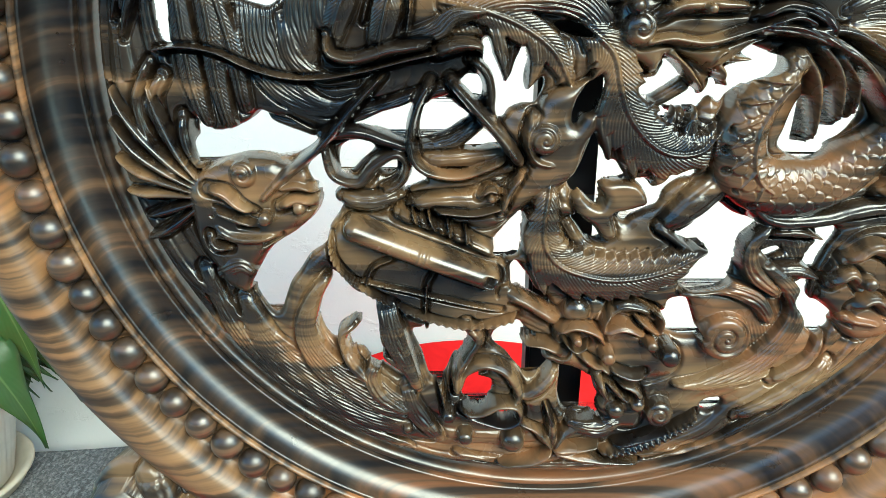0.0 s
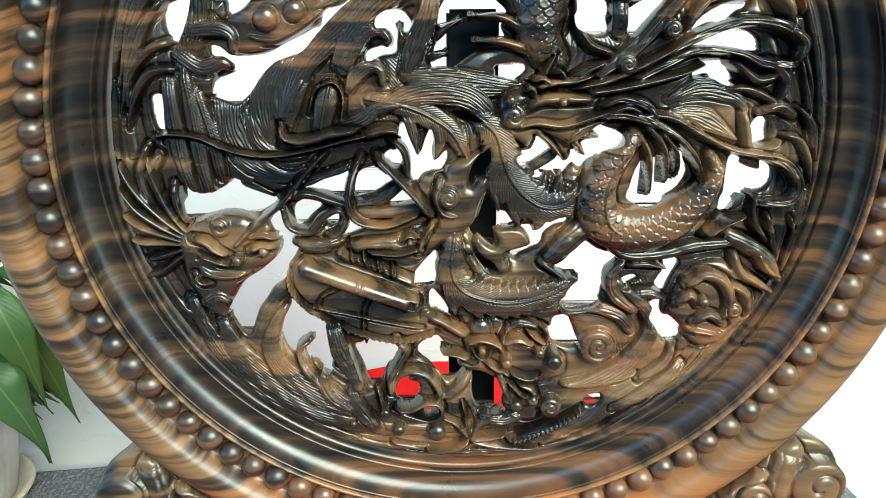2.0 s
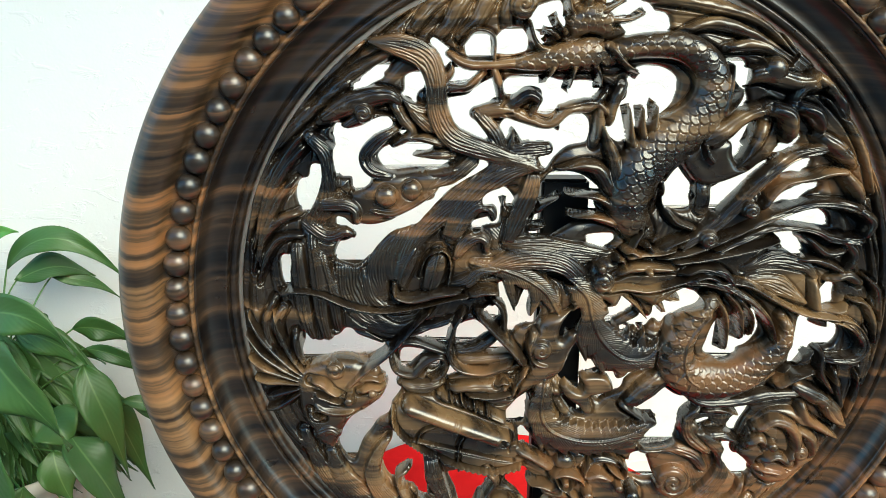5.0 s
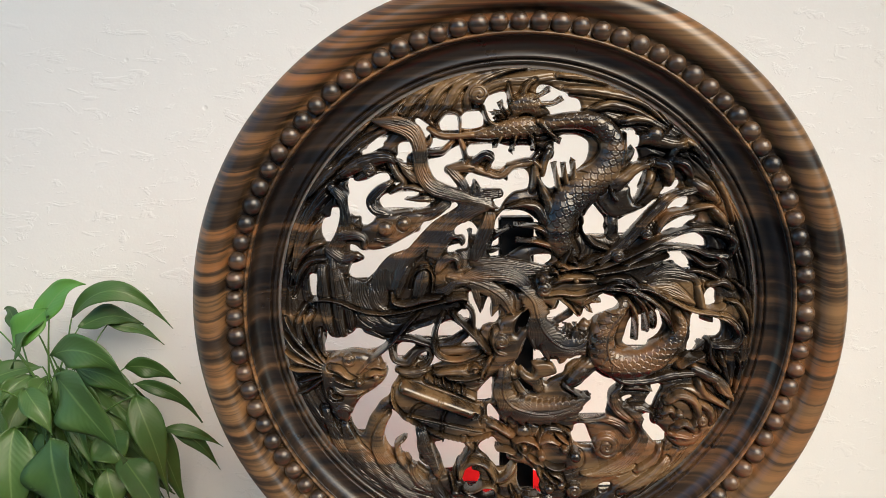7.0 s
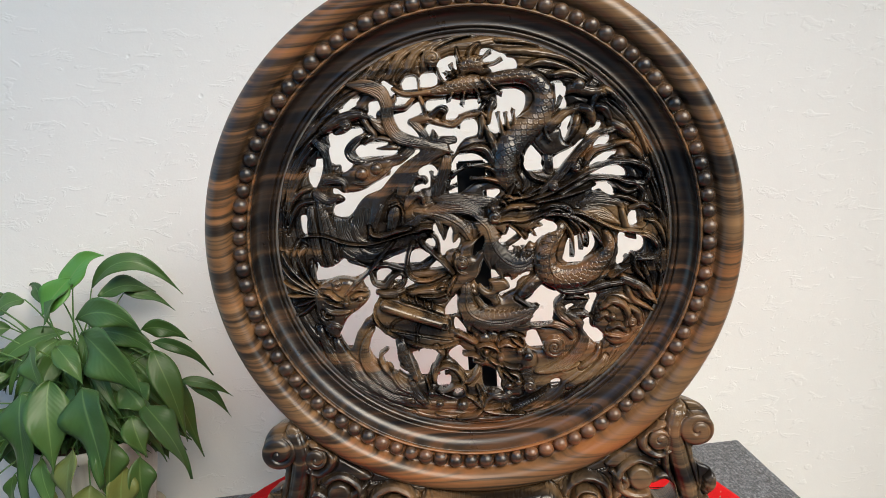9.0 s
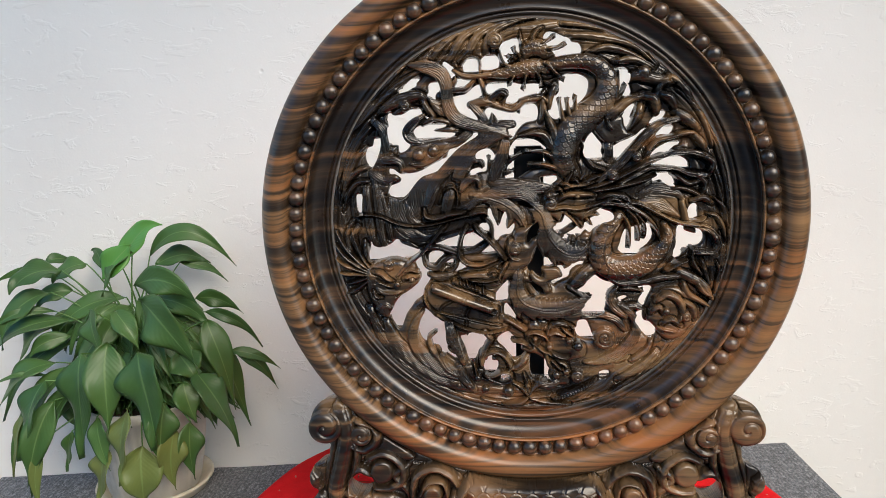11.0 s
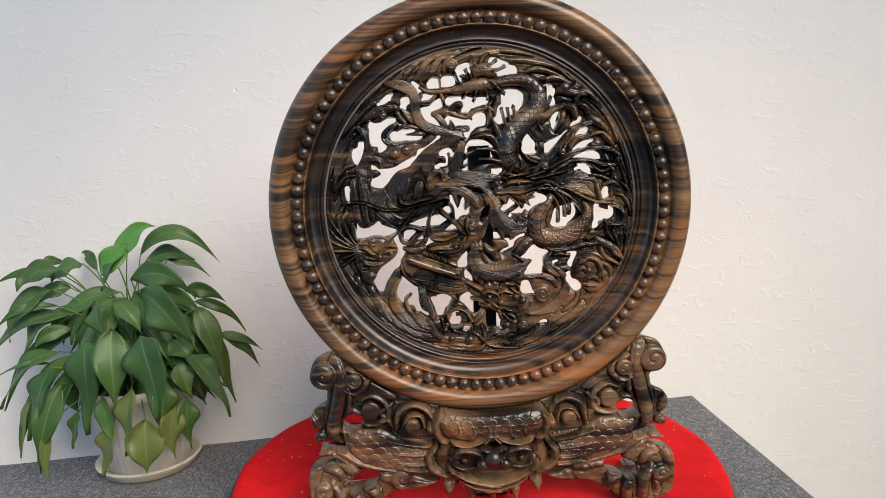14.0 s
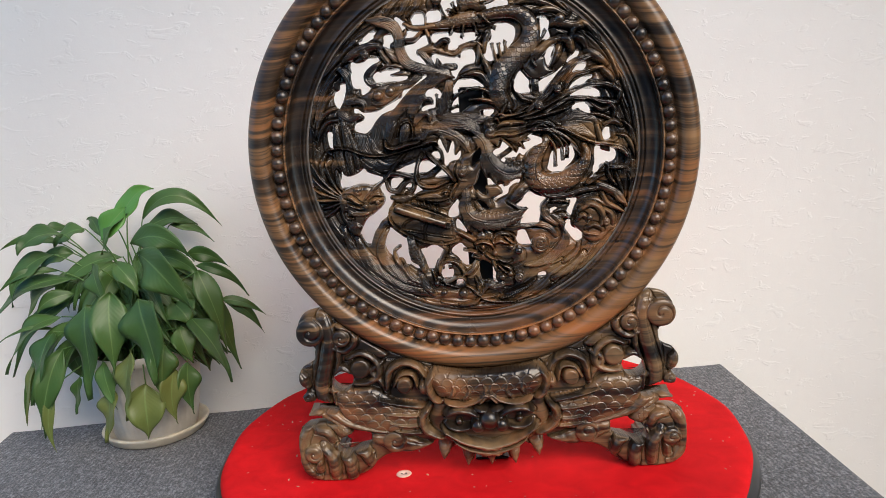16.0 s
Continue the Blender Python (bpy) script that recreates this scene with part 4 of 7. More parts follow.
# flutes that stream round the border
stroke(panel, [(20.6, 209), (-7.2, 207.2), (-30.4, 198.6), (-39.9, 185.1), (-40.9, 175)], (1, 2.4, 4.3, 4.8, 3.3), 8)
stroke(panel, [(11.3, 211.4), (-21.1, 205.2), (-46.8, 194.3), (-58.7, 176.2), (-67.3, 168.1)], (1, 2.4, 4.3, 4.8, 3.3), 8)
stroke(panel, [(-7.2, 212.6), (-39.7, 204.2), (-63.1, 192.3), (-75.2, 174.2), (-82.4, 166.5)], (1, 2.4, 4.3, 4.8, 3.3), 8)
stroke(panel, [(-16.4, 212.8), (-58.3, 202.7), (-81.9, 188.1), (-95.4, 172.2)], (1, 2.4, 4.3, 4.8, 3.3), 8)
stroke(panel, [(-30.3, 212.1), (-72.3, 200.2), (-100.6, 186.1), (-119.9, 169)], (1, 2.4, 4.3, 4.8, 3.3), 8)
stroke(panel, [(128.1, 158.3), (108.8, 182.5), (76.1, 196.6), (34.4, 201)], (1, 2.9, 4.3, 2.4), 9)
stroke(panel, [(127.2, 156.9), (104.3, 177.1), (71.7, 186.3), (40.1, 189.1)], (1, 2.9, 4.3, 2.4), 9)
stroke(panel, [(125.9, 155.6), (99.9, 169.8), (76.5, 175.7), (58, 169.6)], (1, 2.9, 4.3, 2.4), 9)
stroke(panel, [(124.6, 153.8), (104.7, 163.3), (85.2, 161.8)], (1, 2.9, 4.3, 2.4), 9)
stroke(panel, [(192.4, -84.5), (202.6, -43.2), (204.4, -2.9), (200, 35.7), (189.1, 72.5), (173.4, 104.2)], (0.7, 2.2, 2.5, 2.2, 1.4), 7)
stroke(panel, [(191.9, -83.6), (198.4, -47.3), (199.3, -10.8), (195.4, 20.5), (186, 50.6)], (0.7, 2.2, 2.5, 2.2, 1.4), 7)
stroke(panel, [(191.8, -82.8), (194.8, -55.6), (196.8, -30.9), (194.6, -10.7)], (0.7, 2.2, 2.5, 2.2, 1.4), 7)
stroke(panel, [(190.8, -82), (195.8, -57.1), (191.8, -40.5)], (0.7, 3.2, 0.7), 9)
stroke(panel, [(180.5, 8.8), (190.1, 5.6), (197.3, -6.1), (200.5, -22)], (1.1, 2.5, 2.2, 0.7), 10)
stroke(panel, [(187, 24.7), (197.9, 13.2), (202.4, -6.4)], (1.1, 2.9, 0.7), 9)
stroke(panel, [(146.2, 134.4), (162.2, 121.2), (175.9, 100.8), (184, 76.2)], (1.4, 2.9, 2.9, 1.1), 9)
stroke(panel, [(-152, 119.2), (-170.2, 102.5), (-186.2, 75.1), (-195.6, 39.7)], (2.2, 2.9, 2.5, 0.7), 8)
stroke(panel, [(-159.7, 105.9), (-174.7, 88.9), (-187.1, 64.7), (-193.7, 36.1)], (2.2, 2.9, 2.5, 0.7), 8)
stroke(panel, [(-167.3, 85.5), (-178.8, 71.7), (-188.3, 50.5), (-192.9, 28.7)], (2.2, 2.9, 2.5, 0.7), 8)
stroke(panel, [(-166, 64), (-178.7, 59), (-189.3, 46.9), (-196.8, 25.1)], (2.2, 2.9, 2.5, 0.7), 8)
stroke(panel, [(-163.5, 49.8), (-178.6, 47.6), (-188, 36), (-193.9, 17.6)], (2.2, 2.9, 2.5, 0.7), 8)
stroke(panel, [(-156.4, 129), (-176.6, 109.1), (-190.5, 82), (-199.2, 46.9)], (2.2, 2.9, 2.5, 0.7), 8)
stroke(panel, [(-150.3, 120.7), (-170.2, 102.8), (-188.2, 78.9), (-199.7, 44.7)], (2.4, 3.8, 3.3, 1), 7)
stroke(panel, [(-156.8, 135.9), (-177, 112.5), (-192.8, 83.9), (-201.6, 54.6)], (2.4, 3.8, 3.3, 1), 7)
stroke(panel, [(-130.3, 144), (-154.8, 126.4), (-177.4, 102.9)], (2.4, 3.8, 3.3, 1), 7)
stroke(panel, [(-106.1, 160.9), (-140, 140.4), (-167.4, 112.4)], (2.4, 3.8, 3.3, 1), 7)
stroke(panel, [(-124.9, 165.8), (-149.3, 145.2), (-174.4, 117.2)], (2.4, 3.8, 3.3, 1), 7)
stroke(panel, [(-179.3, 2.8), (-184.5, -8.6), (-180.4, -27.3)], (3.2, 4.3, 2.2), 9)
stroke(panel, [(-184.3, 8.5), (-191.1, -8.6), (-187.1, -28), (-177, -42)], (2.2, 3.2, 2.9, 1.1), 9)
stroke(panel, [(-172.2, -14.2), (-172, -25.9), (-167.2, -38.6)], (2.5, 3.6, 1.4), 10)
stroke(panel, [(-167.6, -45.9), (-180.6, -35.4), (-193.5, -20.5), (-202.9, -2.4)], (1.1, 2.2, 2.2, 0.5), 11)
stroke(panel, [(-168.8, -47.4), (-183.1, -39.4), (-195.7, -29.4), (-205.5, -15.8)], (1.1, 2.2, 2.2, 0.5), 11)
stroke(panel, [(-169.6, -49), (-184.2, -44.1), (-197.9, -38.5), (-207.6, -30.5)], (1.1, 2.2, 2.2, 0.5), 11)
stroke(panel, [(-169.7, -50.7), (-183.9, -49.7), (-195.9, -49.6), (-204.6, -47.2)], (1.1, 2.2, 2.2, 0.5), 11)
stroke(panel, [(-167.4, -44.3), (-175.9, -31.5), (-182.1, -15.9), (-186, -0.6)], (1.1, 2.2, 2.2, 0.5), 11)
stroke(panel, [(-169.9, -53.1), (-183.4, -57.4), (-194.9, -60.2)], (1.1, 2.2, 2.2, 0.5), 11)
stroke(panel, [(-169.3, -55.5), (-180.1, -63.6), (-190.7, -69.6), (-200.7, -71.6)], (1.1, 2.2, 2.2, 0.5), 11)
stroke(panel, [(-154.4, -100.9), (-144, -127.3), (-123, -148.7), (-97.2, -166.5), (-64.6, -180.2)], (3.6, 8.6, 11.5, 10.1, 4.3), 7, lines=9)
stroke(panel, [(-171.1, -86.2), (-159.6, -120.9), (-139.3, -150.3), (-109.7, -173.8), (-77.1, -188.6)], (3.6, 5.8, 6.5, 5.8, 2.9), 6, lines=6)
stroke(panel, [(-52.1, -191.5), (-14.3, -199.9), (27.8, -198.8), (65.4, -188.9)], (1.4, 3.2, 3.2, 1.4), 6)
stroke(panel, [(40.6, -199), (74.1, -191.5), (102.5, -175.2), (129.6, -149.9), (144.4, -131.8)], (0.7, 2.2, 2.9, 2.2, 0.7), 6, lines=3)
stroke(panel, [(93.4, -169.8), (117.3, -156.2), (134.3, -138)], (3.6, 5, 2.9), 7)
stroke(panel, [(107.7, -148.1), (123.2, -136.9), (128.1, -123.4)], (2.9, 3.6, 2.2), 9)
# wing of the bird: the ground, then its barred and combed feathers
form(panel, [(-173.8, 36.1), (-169.7, 43.7), (-162.9, 48.8), (-158.3, 47.3), (-153.3, 36.1), (-148.6, 30.2), (-138.9, 29.4), (-128.4, 27.9), (-122.9, 20.8), (-120.3, 11.8), (-112.8, 5.3), (-104.1, 0.7), (-91.8, 2.2), (-87.5, -5.9), (-101.6, -16.8), (-110.6, -18.3), (-121.4, -16.7), (-130.3, -15.1), (-139.5, -12.7), (-144.3, -17.4), (-150.8, -20.5), (-159.8, -21.6), (-165.9, -18), (-171.3, -10.2), (-174.3, -0.6), (-174.9, 11.9), (-175.1, 23.9)], 7, 4)
stroke(panel, [(-136.4, 30.5), (-135.1, 14.2), (-126.3, -1.8), (-108.2, -11.1), (-91.4, -5.7)], (9.4, 9.7, 7.2, 4.3, 1.4), 10, lines=9, groove=1.9)
stroke(panel, [(-125, 25.5), (-121.3, 10.6), (-111.3, 2.2), (-96.7, 0.6)], (3.6, 5, 3.2, 1.4), 11, lines=5, groove=1.8)
stroke(panel, [(-168.4, 42.3), (-167.4, 21.8), (-165.3, -0.6), (-161.6, -16.7)], (4, 4.7, 5, 2.9), 11, barb=1.9)
stroke(panel, [(-158.6, 48.1), (-156, 22), (-154.5, -0.4), (-151.2, -18.1)], (2.9, 4.7, 4.7, 2.9), 12, barb=1.9)
stroke(panel, [(-153.1, 37.9), (-147.4, 12.5), (-144.2, -10.3)], (2.5, 4.3, 3.2), 11, barb=1.9)
form(panel, [(-131.5, 31.6), (-125, 39), (-119, 45.2), (-112.6, 51), (-105.4, 53.2), (-99.5, 57.1), (-91.9, 60.7), (-84.5, 68.5), (-78.4, 73.1), (-69.8, 78.8), (-57.6, 88.6), (-41.7, 96.9), (-27.6, 100.1), (-20.5, 99.1), (-18.6, 93.6), (-25.6, 88.7), (-28.1, 84.2), (-38, 80.6), (-48.7, 77.8), (-54.1, 71.8), (-59.5, 57.5), (-58.8, 51.7), (-50.5, 49.6), (-46.8, 41.2), (-44.2, 31.2), (-52.3, 20), (-63.4, 13.2), (-78.2, 12.5), (-96.8, 9.5), (-109.7, 11), (-116.8, 16.3), (-123.5, 22.7)], 7, 6)
stroke(panel, [(-105.3, 54.5), (-115, 40.1), (-117.8, 25.5), (-114.1, 7.5)], (4.7, 7.2, 7.2, 2.9), 11, lines=9, groove=1.8)
stroke(panel, [(-98, 57.4), (-105.5, 43.8), (-108.9, 29.3), (-107.1, 17.5)], (4.3, 5.4, 4.7, 2.2), 12, lines=6, groove=1.8)
stroke(panel, [(-20.3, 95.9), (-34.3, 97.2), (-48.9, 89.7), (-65.8, 75.8), (-80.1, 63.6), (-91.7, 52.9), (-100.7, 36.7), (-105.5, 20.2)], (3.6, 5.8, 7.2, 7.9, 7.2, 6.5, 5, 2.9), 13, lines=8, groove=2.0)
stroke(panel, [(-20.3, 95.3), (-38.5, 89.7), (-55.2, 79.4), (-68, 64.7), (-76, 50.6)], (3.2, 5.4, 7.2, 6.5, 2.9), 14, lines=7, groove=2.0)
stroke(panel, [(-94, 43.4), (-100.7, 31.4), (-105.5, 17.8)], (4.3, 5.8, 4.3), 14, barb=1.8)
stroke(panel, [(-79.6, 40.8), (-82.7, 28.1), (-85.9, 15.9)], (5, 6.5, 5), 16, barb=1.8)
stroke(panel, [(-92, 24.8), (-87.5, 37.5), (-77.4, 41.8), (-72.5, 33.8), (-74.2, 19.2)], (0.5, 0.6), 18)
stroke(panel, [(-71.7, 48.5), (-60.2, 66.3), (-51, 69.1), (-46.1, 64.2), (-48.2, 59.9)], (3.6, 4.3, 4, 2.9, 1.1), 15, lines=5, groove=2.2)
stroke(panel, [(-69.7, 37.2), (-64.6, 45.8), (-56.7, 50.8), (-51, 48), (-50.3, 40.8)], (2.2, 4.3, 4.3, 3.2, 1.4), 16, lines=5, groove=2.2)
stroke(panel, [(-72.5, 17.6), (-61.5, 21.3), (-54.2, 27.2), (-41.5, 28.6)], (4.3, 4.7, 3.2, 1.1), 13, lines=5, groove=1.9)
stroke(panel, [(-22.5, 89.7), (-25.4, 75.8), (-31.6, 61.7), (-37.9, 46.6)], (4.3, 6.5, 6.1, 3.6), 11, lines=6, groove=2.1, fill=1)
stroke(panel, [(-20.8, 65.2), (-13.8, 70.5), (-5.7, 74.7)], (2.9, 2.2, 0.4), 10, lines=2, fill=1)
stroke(panel, [(-22.8, 53.7), (-18.1, 55.5), (-13.5, 57)], (2.2, 1.8, 0.4), 10, lines=2, fill=1)
stroke(panel, [(-126.9, -10.7), (-107.8, -17), (-88.3, -14), (-67.2, -6.3), (-50.4, 0.2), (-40.4, 8.2)], (2.2, 4.3, 5.4, 4.3, 2.9, 1.4), 8)
stroke(panel, [(-180.4, 13.4), (-167.8, 14.8), (-153.6, 12.6), (-139.6, 6.2), (-125.3, 2.4), (-110.1, 2), (-92.6, 4.9), (-74.3, 9.4), (-60.5, 12.3)], (0.8, 0.9), 17)
stroke(panel, [(-108, 19.3), (-106.1, 11.9), (-96, 9.6), (-81.5, 13.3), (-65.5, 15.5)], (1.8, 2.2, 2.9, 2.9, 2.2), 18)
stroke(panel, [(-61.5, 12.7), (-52.5, 15.3), (-43.8, 14.9), (-40.5, 10.4)], (2.9, 3.2, 2.5, 1.1), 19)
stroke(panel, [(-46.5, 9.8), (-40.5, 3.7), (-38.2, -3.9), (-37.8, -13.2), (-35.1, -18.7)], (2.2, 2.5, 2.5, 2.2, 1.8), 12, fill=1)
stroke(panel, [(-84.6, 2.9), (-96.5, -9.2), (-107.1, -21.4), (-116.3, -30.7), (-128.6, -40.1), (-140.3, -51.9)], (1.1, 1.4, 2.2, 2.2, 2.5, 1.8), 18, fill=1)
# crest and long leaves in the middle
stroke(panel, [(-53.8, 25.4), (-37.8, 33.5), (-19.6, 35.7), (-1.2, 32), (12.2, 19.6)], (2.9, 5.8, 7.2, 7.2, 5), 11, lines=7, groove=1.9, fill=1)
stroke(panel, [(-37.8, 44.2), (-15.9, 42), (6.1, 39), (30.2, 36.1)], (3.6, 7.2, 6.5, 3.6), 9, lines=7, groove=1.9, fill=1)
stroke(panel, [(-57.8, 31.9), (-41.4, 28.9), (-25.9, 22.9), (-12.4, 13.1), (-4.6, 0.1)], (3.6, 5.8, 7.2, 6.5, 2.9), 10, barb=2.0)
stroke(panel, [(-37.7, 24.4), (-34.6, 13.2), (-31.8, 0.2)], (3.6, 3.2, 0.7), 10, lines=4, fill=1)
stroke(panel, [(-20.7, 19.5), (-18.9, 8.2), (-22.1, -2.9)], (4.3, 3.6, 0.7), 10, lines=4, fill=1)
stroke(panel, [(-7.8, 13.7), (-6.1, 6), (-8.9, -0.9)], (4.3, 3.2, 0.7), 9, lines=3, fill=1)
stroke(panel, [(1.1, 22.6), (12.6, 12.1), (16.9, -2), (21.9, -14.4), (31.5, -25.5), (42.5, -31.1), (55.1, -29.6), (63.2, -19.7)], (4.3, 9.4, 10.8, 12.2, 12.9, 11.5, 8.6, 2.9), 13, barb=2.1, vein=1, fill=0)
stroke(panel, [(14.9, -1.3), (11.7, -16.8), (15.5, -34.3)], (4.3, 4.3, 0.7), 11, lines=5, groove=1.9, fill=1)
stroke(panel, [(23.8, -16.9), (24.5, -30.8), (27.4, -43.2)], (5.8, 5, 0.7), 11, lines=5, groove=1.9, fill=1)
stroke(panel, [(39.2, -31.1), (39.7, -40.4), (37, -46.5)], (7.2, 5, 0.7), 10, lines=5, groove=1.9, fill=1)
stroke(panel, [(54.3, -28.9), (50.1, -22.9), (51.6, -11.1)], (4.3, 3.6, 0.7), 11, lines=3, fill=1)
stroke(panel, [(43, -29.1), (40.2, -21.2), (42.7, -11.3)], (3.6, 3.2, 0.7), 10, lines=3, fill=1)
stroke(panel, [(-11.2, -48.5), (-13, -68.2), (-8.1, -79.9), (3.1, -86.7), (22, -90.3), (43.9, -86.3), (65.2, -75.2)], (5, 8.6, 10.8, 11.5, 10.8, 7.9, 0.7), 14, barb=2.1, vein=1, fill=0)
stroke(panel, [(-14.6, -58.5), (-19.4, -68.8), (-20.4, -78)], (4.3, 3.6, 0.7), 12, lines=4, groove=1.9, fill=1)
stroke(panel, [(-11.2, -73), (-12.4, -86.5), (-10.6, -99.3)], (5.8, 4.7, 0.7), 12, lines=5, groove=1.9, fill=1)
stroke(panel, [(-1.5, -83.6), (1.9, -94.3), (7, -103.9)], (5.8, 4.7, 0.7), 12, lines=5, groove=1.9, fill=1)
stroke(panel, [(14.3, -88.1), (20.6, -95.4), (27.6, -101.5)], (5.8, 4.7, 0.7), 12, lines=5, groove=1.9, fill=1)
stroke(panel, [(36.2, -88.7), (46.2, -90.1), (58, -87.6)], (4.3, 4.3, 0.7), 11, lines=5, groove=1.9, fill=1)
# ram with the curled ear
form(panel, [(8.9, 3.7), (0.8, -0.5), (-8.5, -2.8), (-14.4, -6.6), (-17.3, -12.1), (-22.5, -18.3), (-23.1, -26.2), (-21.4, -34.2), (-24.4, -40.6), (-30.5, -42.2), (-36.6, -43.8), (-44.2, -47), (-52.3, -48.9), (-59.9, -50.5), (-70.7, -51.2), (-76.1, -55.3), (-70.7, -59), (-58.4, -60.3), (-52.3, -63.7), (-41, -66.3), (-33.3, -64.7), (-24.1, -58.2), (-18, -53.3), (-11.9, -50.9), (-4.3, -45.6), (0.6, -40.8), (4.7, -28), (9, -20.1), (10.3, -12.2), (4.2, -13), (-0.1, -18.4), (-1.8, -13.7), (1, -7.5), (9.9, -1.3)], 11, 7)
stroke(panel, [(-73.3, -54.3), (-58.1, -52.8), (-40.9, -52.2), (-24.9, -45)], (2.5, 4, 5, 3.6), 12)
stroke(panel, [(-61.9, -57.1), (-44.7, -58.5), (-31.4, -55.4)], (1.1, 1.4, 1.1), 15)
stroke(panel, [(-32.6, -58.3), (-28.9, -47.8), (-23, -39)], (1.8, 2.2, 1.8), 16)
stroke(panel, [(-42.5, -50.1), (-38, -46.9), (-32.7, -48.6)], (1.1, 1.8, 1.1), 16)
stroke(panel, [(-18.8, -14.4), (-21.6, -24.5), (-17.6, -34), (-8.5, -36.5)], (2.2, 2.5, 2.2, 1.4), 14, lines=2)
whorl(panel, -14.4, -24.3, 6.8, 17)
lump(panel, -37.3, -50.3, 1.8, 17)
stroke(panel, [(-64.2, 0.6), (-70.2, -9.7), (-73.3, -21.2), (-71.9, -33), (-65.6, -39), (-52.4, -41.1), (-40.3, -37.6), (-31.7, -33.7)], (1.8, 2.2, 2.2, 1.8), 15, fill=1)
stroke(panel, [(-55.4, 0.9), (-45.1, -10.5), (-33.9, -22.9), (-24.8, -34.7)], (2.5, 2.9, 2.5), 20, fill=1)
stroke(panel, [(-69.4, -30.4), (-56, -28), (-42.8, -19.4)], (3.6, 4, 2.9), 6, fill=1)
stroke(panel, [(-65.6, -34.6), (-48.5, -33.9), (-30.2, -30.8)], (3.2, 4, 2.5), 8, fill=1)
# knots above the tortoise
stroke(panel, [(-111.7, -26.6), (-108.4, -41), (-97.2, -44.7), (-89.4, -36.7), (-79.5, -31.6), (-75, -36.4), (-77.8, -44.4), (-85.9, -49.2)], (2.5, 2.9, 2.9, 2.5, 2.5), 10, fill=1)
stroke(panel, [(-112.3, -23.5), (-97.3, -21.6), (-82.4, -26), (-72.7, -29.2)], (2.9, 3.6, 3.2, 2.5), 10, fill=1)
stroke(panel, [(-105, -51.5), (-92.5, -54), (-78.3, -50.9)], (3.6, 4.7, 3.2), 10, fill=1)
# ram with the streaming mane
form(panel, [(-170.8, -41.8), (-161.5, -36.7), (-150.1, -32.4), (-135.2, -32.9), (-129.7, -35.3), (-118.5, -36.9), (-115.4, -46.2), (-114.1, -52.3), (-117.4, -59.6), (-125.3, -66.9), (-133.2, -71.8), (-138.4, -75.9), (-143.3, -82.9), (-147.8, -93.5), (-151.9, -97.7), (-161.2, -92.5), (-166, -82.3), (-170.7, -73.1), (-172.9, -60.7), (-173.6, -49.4)], 12, 7)
whorl(panel, -147.2, -39.4, 6.1, 16)
stroke(panel, [(-163.5, -45.8), (-156.2, -47.5), (-149.9, -53.1), (-143.4, -56.3)], (2.5, 3.2, 2.5, 1.4), 19, lines=2)
stroke(panel, [(-132.3, -54.3), (-124.7, -51.5), (-116.5, -52.4)], (2.2, 2.9, 2.2), 17)
stroke(panel, [(-133.3, -46.5), (-123.9, -45), (-115.7, -47.4)], (1.4, 2.5, 1.4), 15)
stroke(panel, [(-164.7, -67.7), (-162.1, -73), (-156.1, -74.3)], (1.8, 2.2, 1.4), 16)
stroke(panel, [(-161, -86.6), (-152.3, -82.6), (-145.7, -87.7)], (3.6, 3.6, 2.2), 14, lines=3)
stroke(panel, [(-162.3, -62.4), (-155.1, -68.5), (-143.9, -69.9), (-134.3, -67.5)], (2.9, 3.6, 3.2, 1.8), 15)
stroke(panel, [(-161.7, -56), (-150.8, -60.5), (-142.6, -63)], (1.8, 2.5, 1.4), 16)
lump(panel, -138.3, -58.9, 3.2, 20)
lump(panel, -123.2, -54.8, 2.9, 17)
# tortoise with the scroll
form(panel, [(-111.9, -73.4), (-104.3, -63.5), (-90.7, -59.1), (-67.7, -63.4), (-44.5, -74), (-30.7, -82.6), (-24.6, -93.3), (-21.3, -104.2), (-22.3, -112), (-30.3, -114.6), (-40.2, -118), (-54.2, -116.9), (-70.1, -114), (-79.9, -106.5), (-89.7, -99.9), (-99.5, -98.9), (-107, -90.3), (-111.4, -81.8)], 10, 10)
stroke(panel, [(-111.2, -70.2), (-109.7, -80.1), (-102.7, -89.8), (-91.3, -98.4), (-82.8, -103.7)], (1.1, 1.4, 1.1), 15, bead=3)
stroke(panel, [(-79.7, -105), (-64.1, -111.2), (-44.4, -115), (-24, -110.9)], (1.1, 1.4, 1.1), 15, bead=4)
stroke(panel, [(-95.9, -97.1), (-91.8, -85.3), (-81.6, -79.6)], (0.5, 0.6), 15)
stroke(panel, [(-67.2, -108.6), (-66.4, -94.1), (-63.2, -87.3)], (0.5, 0.6), 15)
stroke(panel, [(-98.8, -91.2), (-75.7, -96.5), (-48.4, -103.2), (-30.7, -106.5)], (0.5, 0.6), 15)
stroke(panel, [(-79.1, -58.9), (-58.1, -66.4), (-32.1, -79.2)], (2.9, 3.2, 2.9), 13, lines=4)
stroke(panel, [(-72.9, -56.4), (-70.7, -63.3)], (0.7, 0.7), 17)
stroke(panel, [(-65.7, -58.5), (-61.9, -66.7)], (0.7, 0.7), 17)
stroke(panel, [(-57, -61), (-55.5, -70)], (0.7, 0.7), 17)
stroke(panel, [(-48.6, -65.2), (-47.8, -73)], (0.7, 0.7), 17)
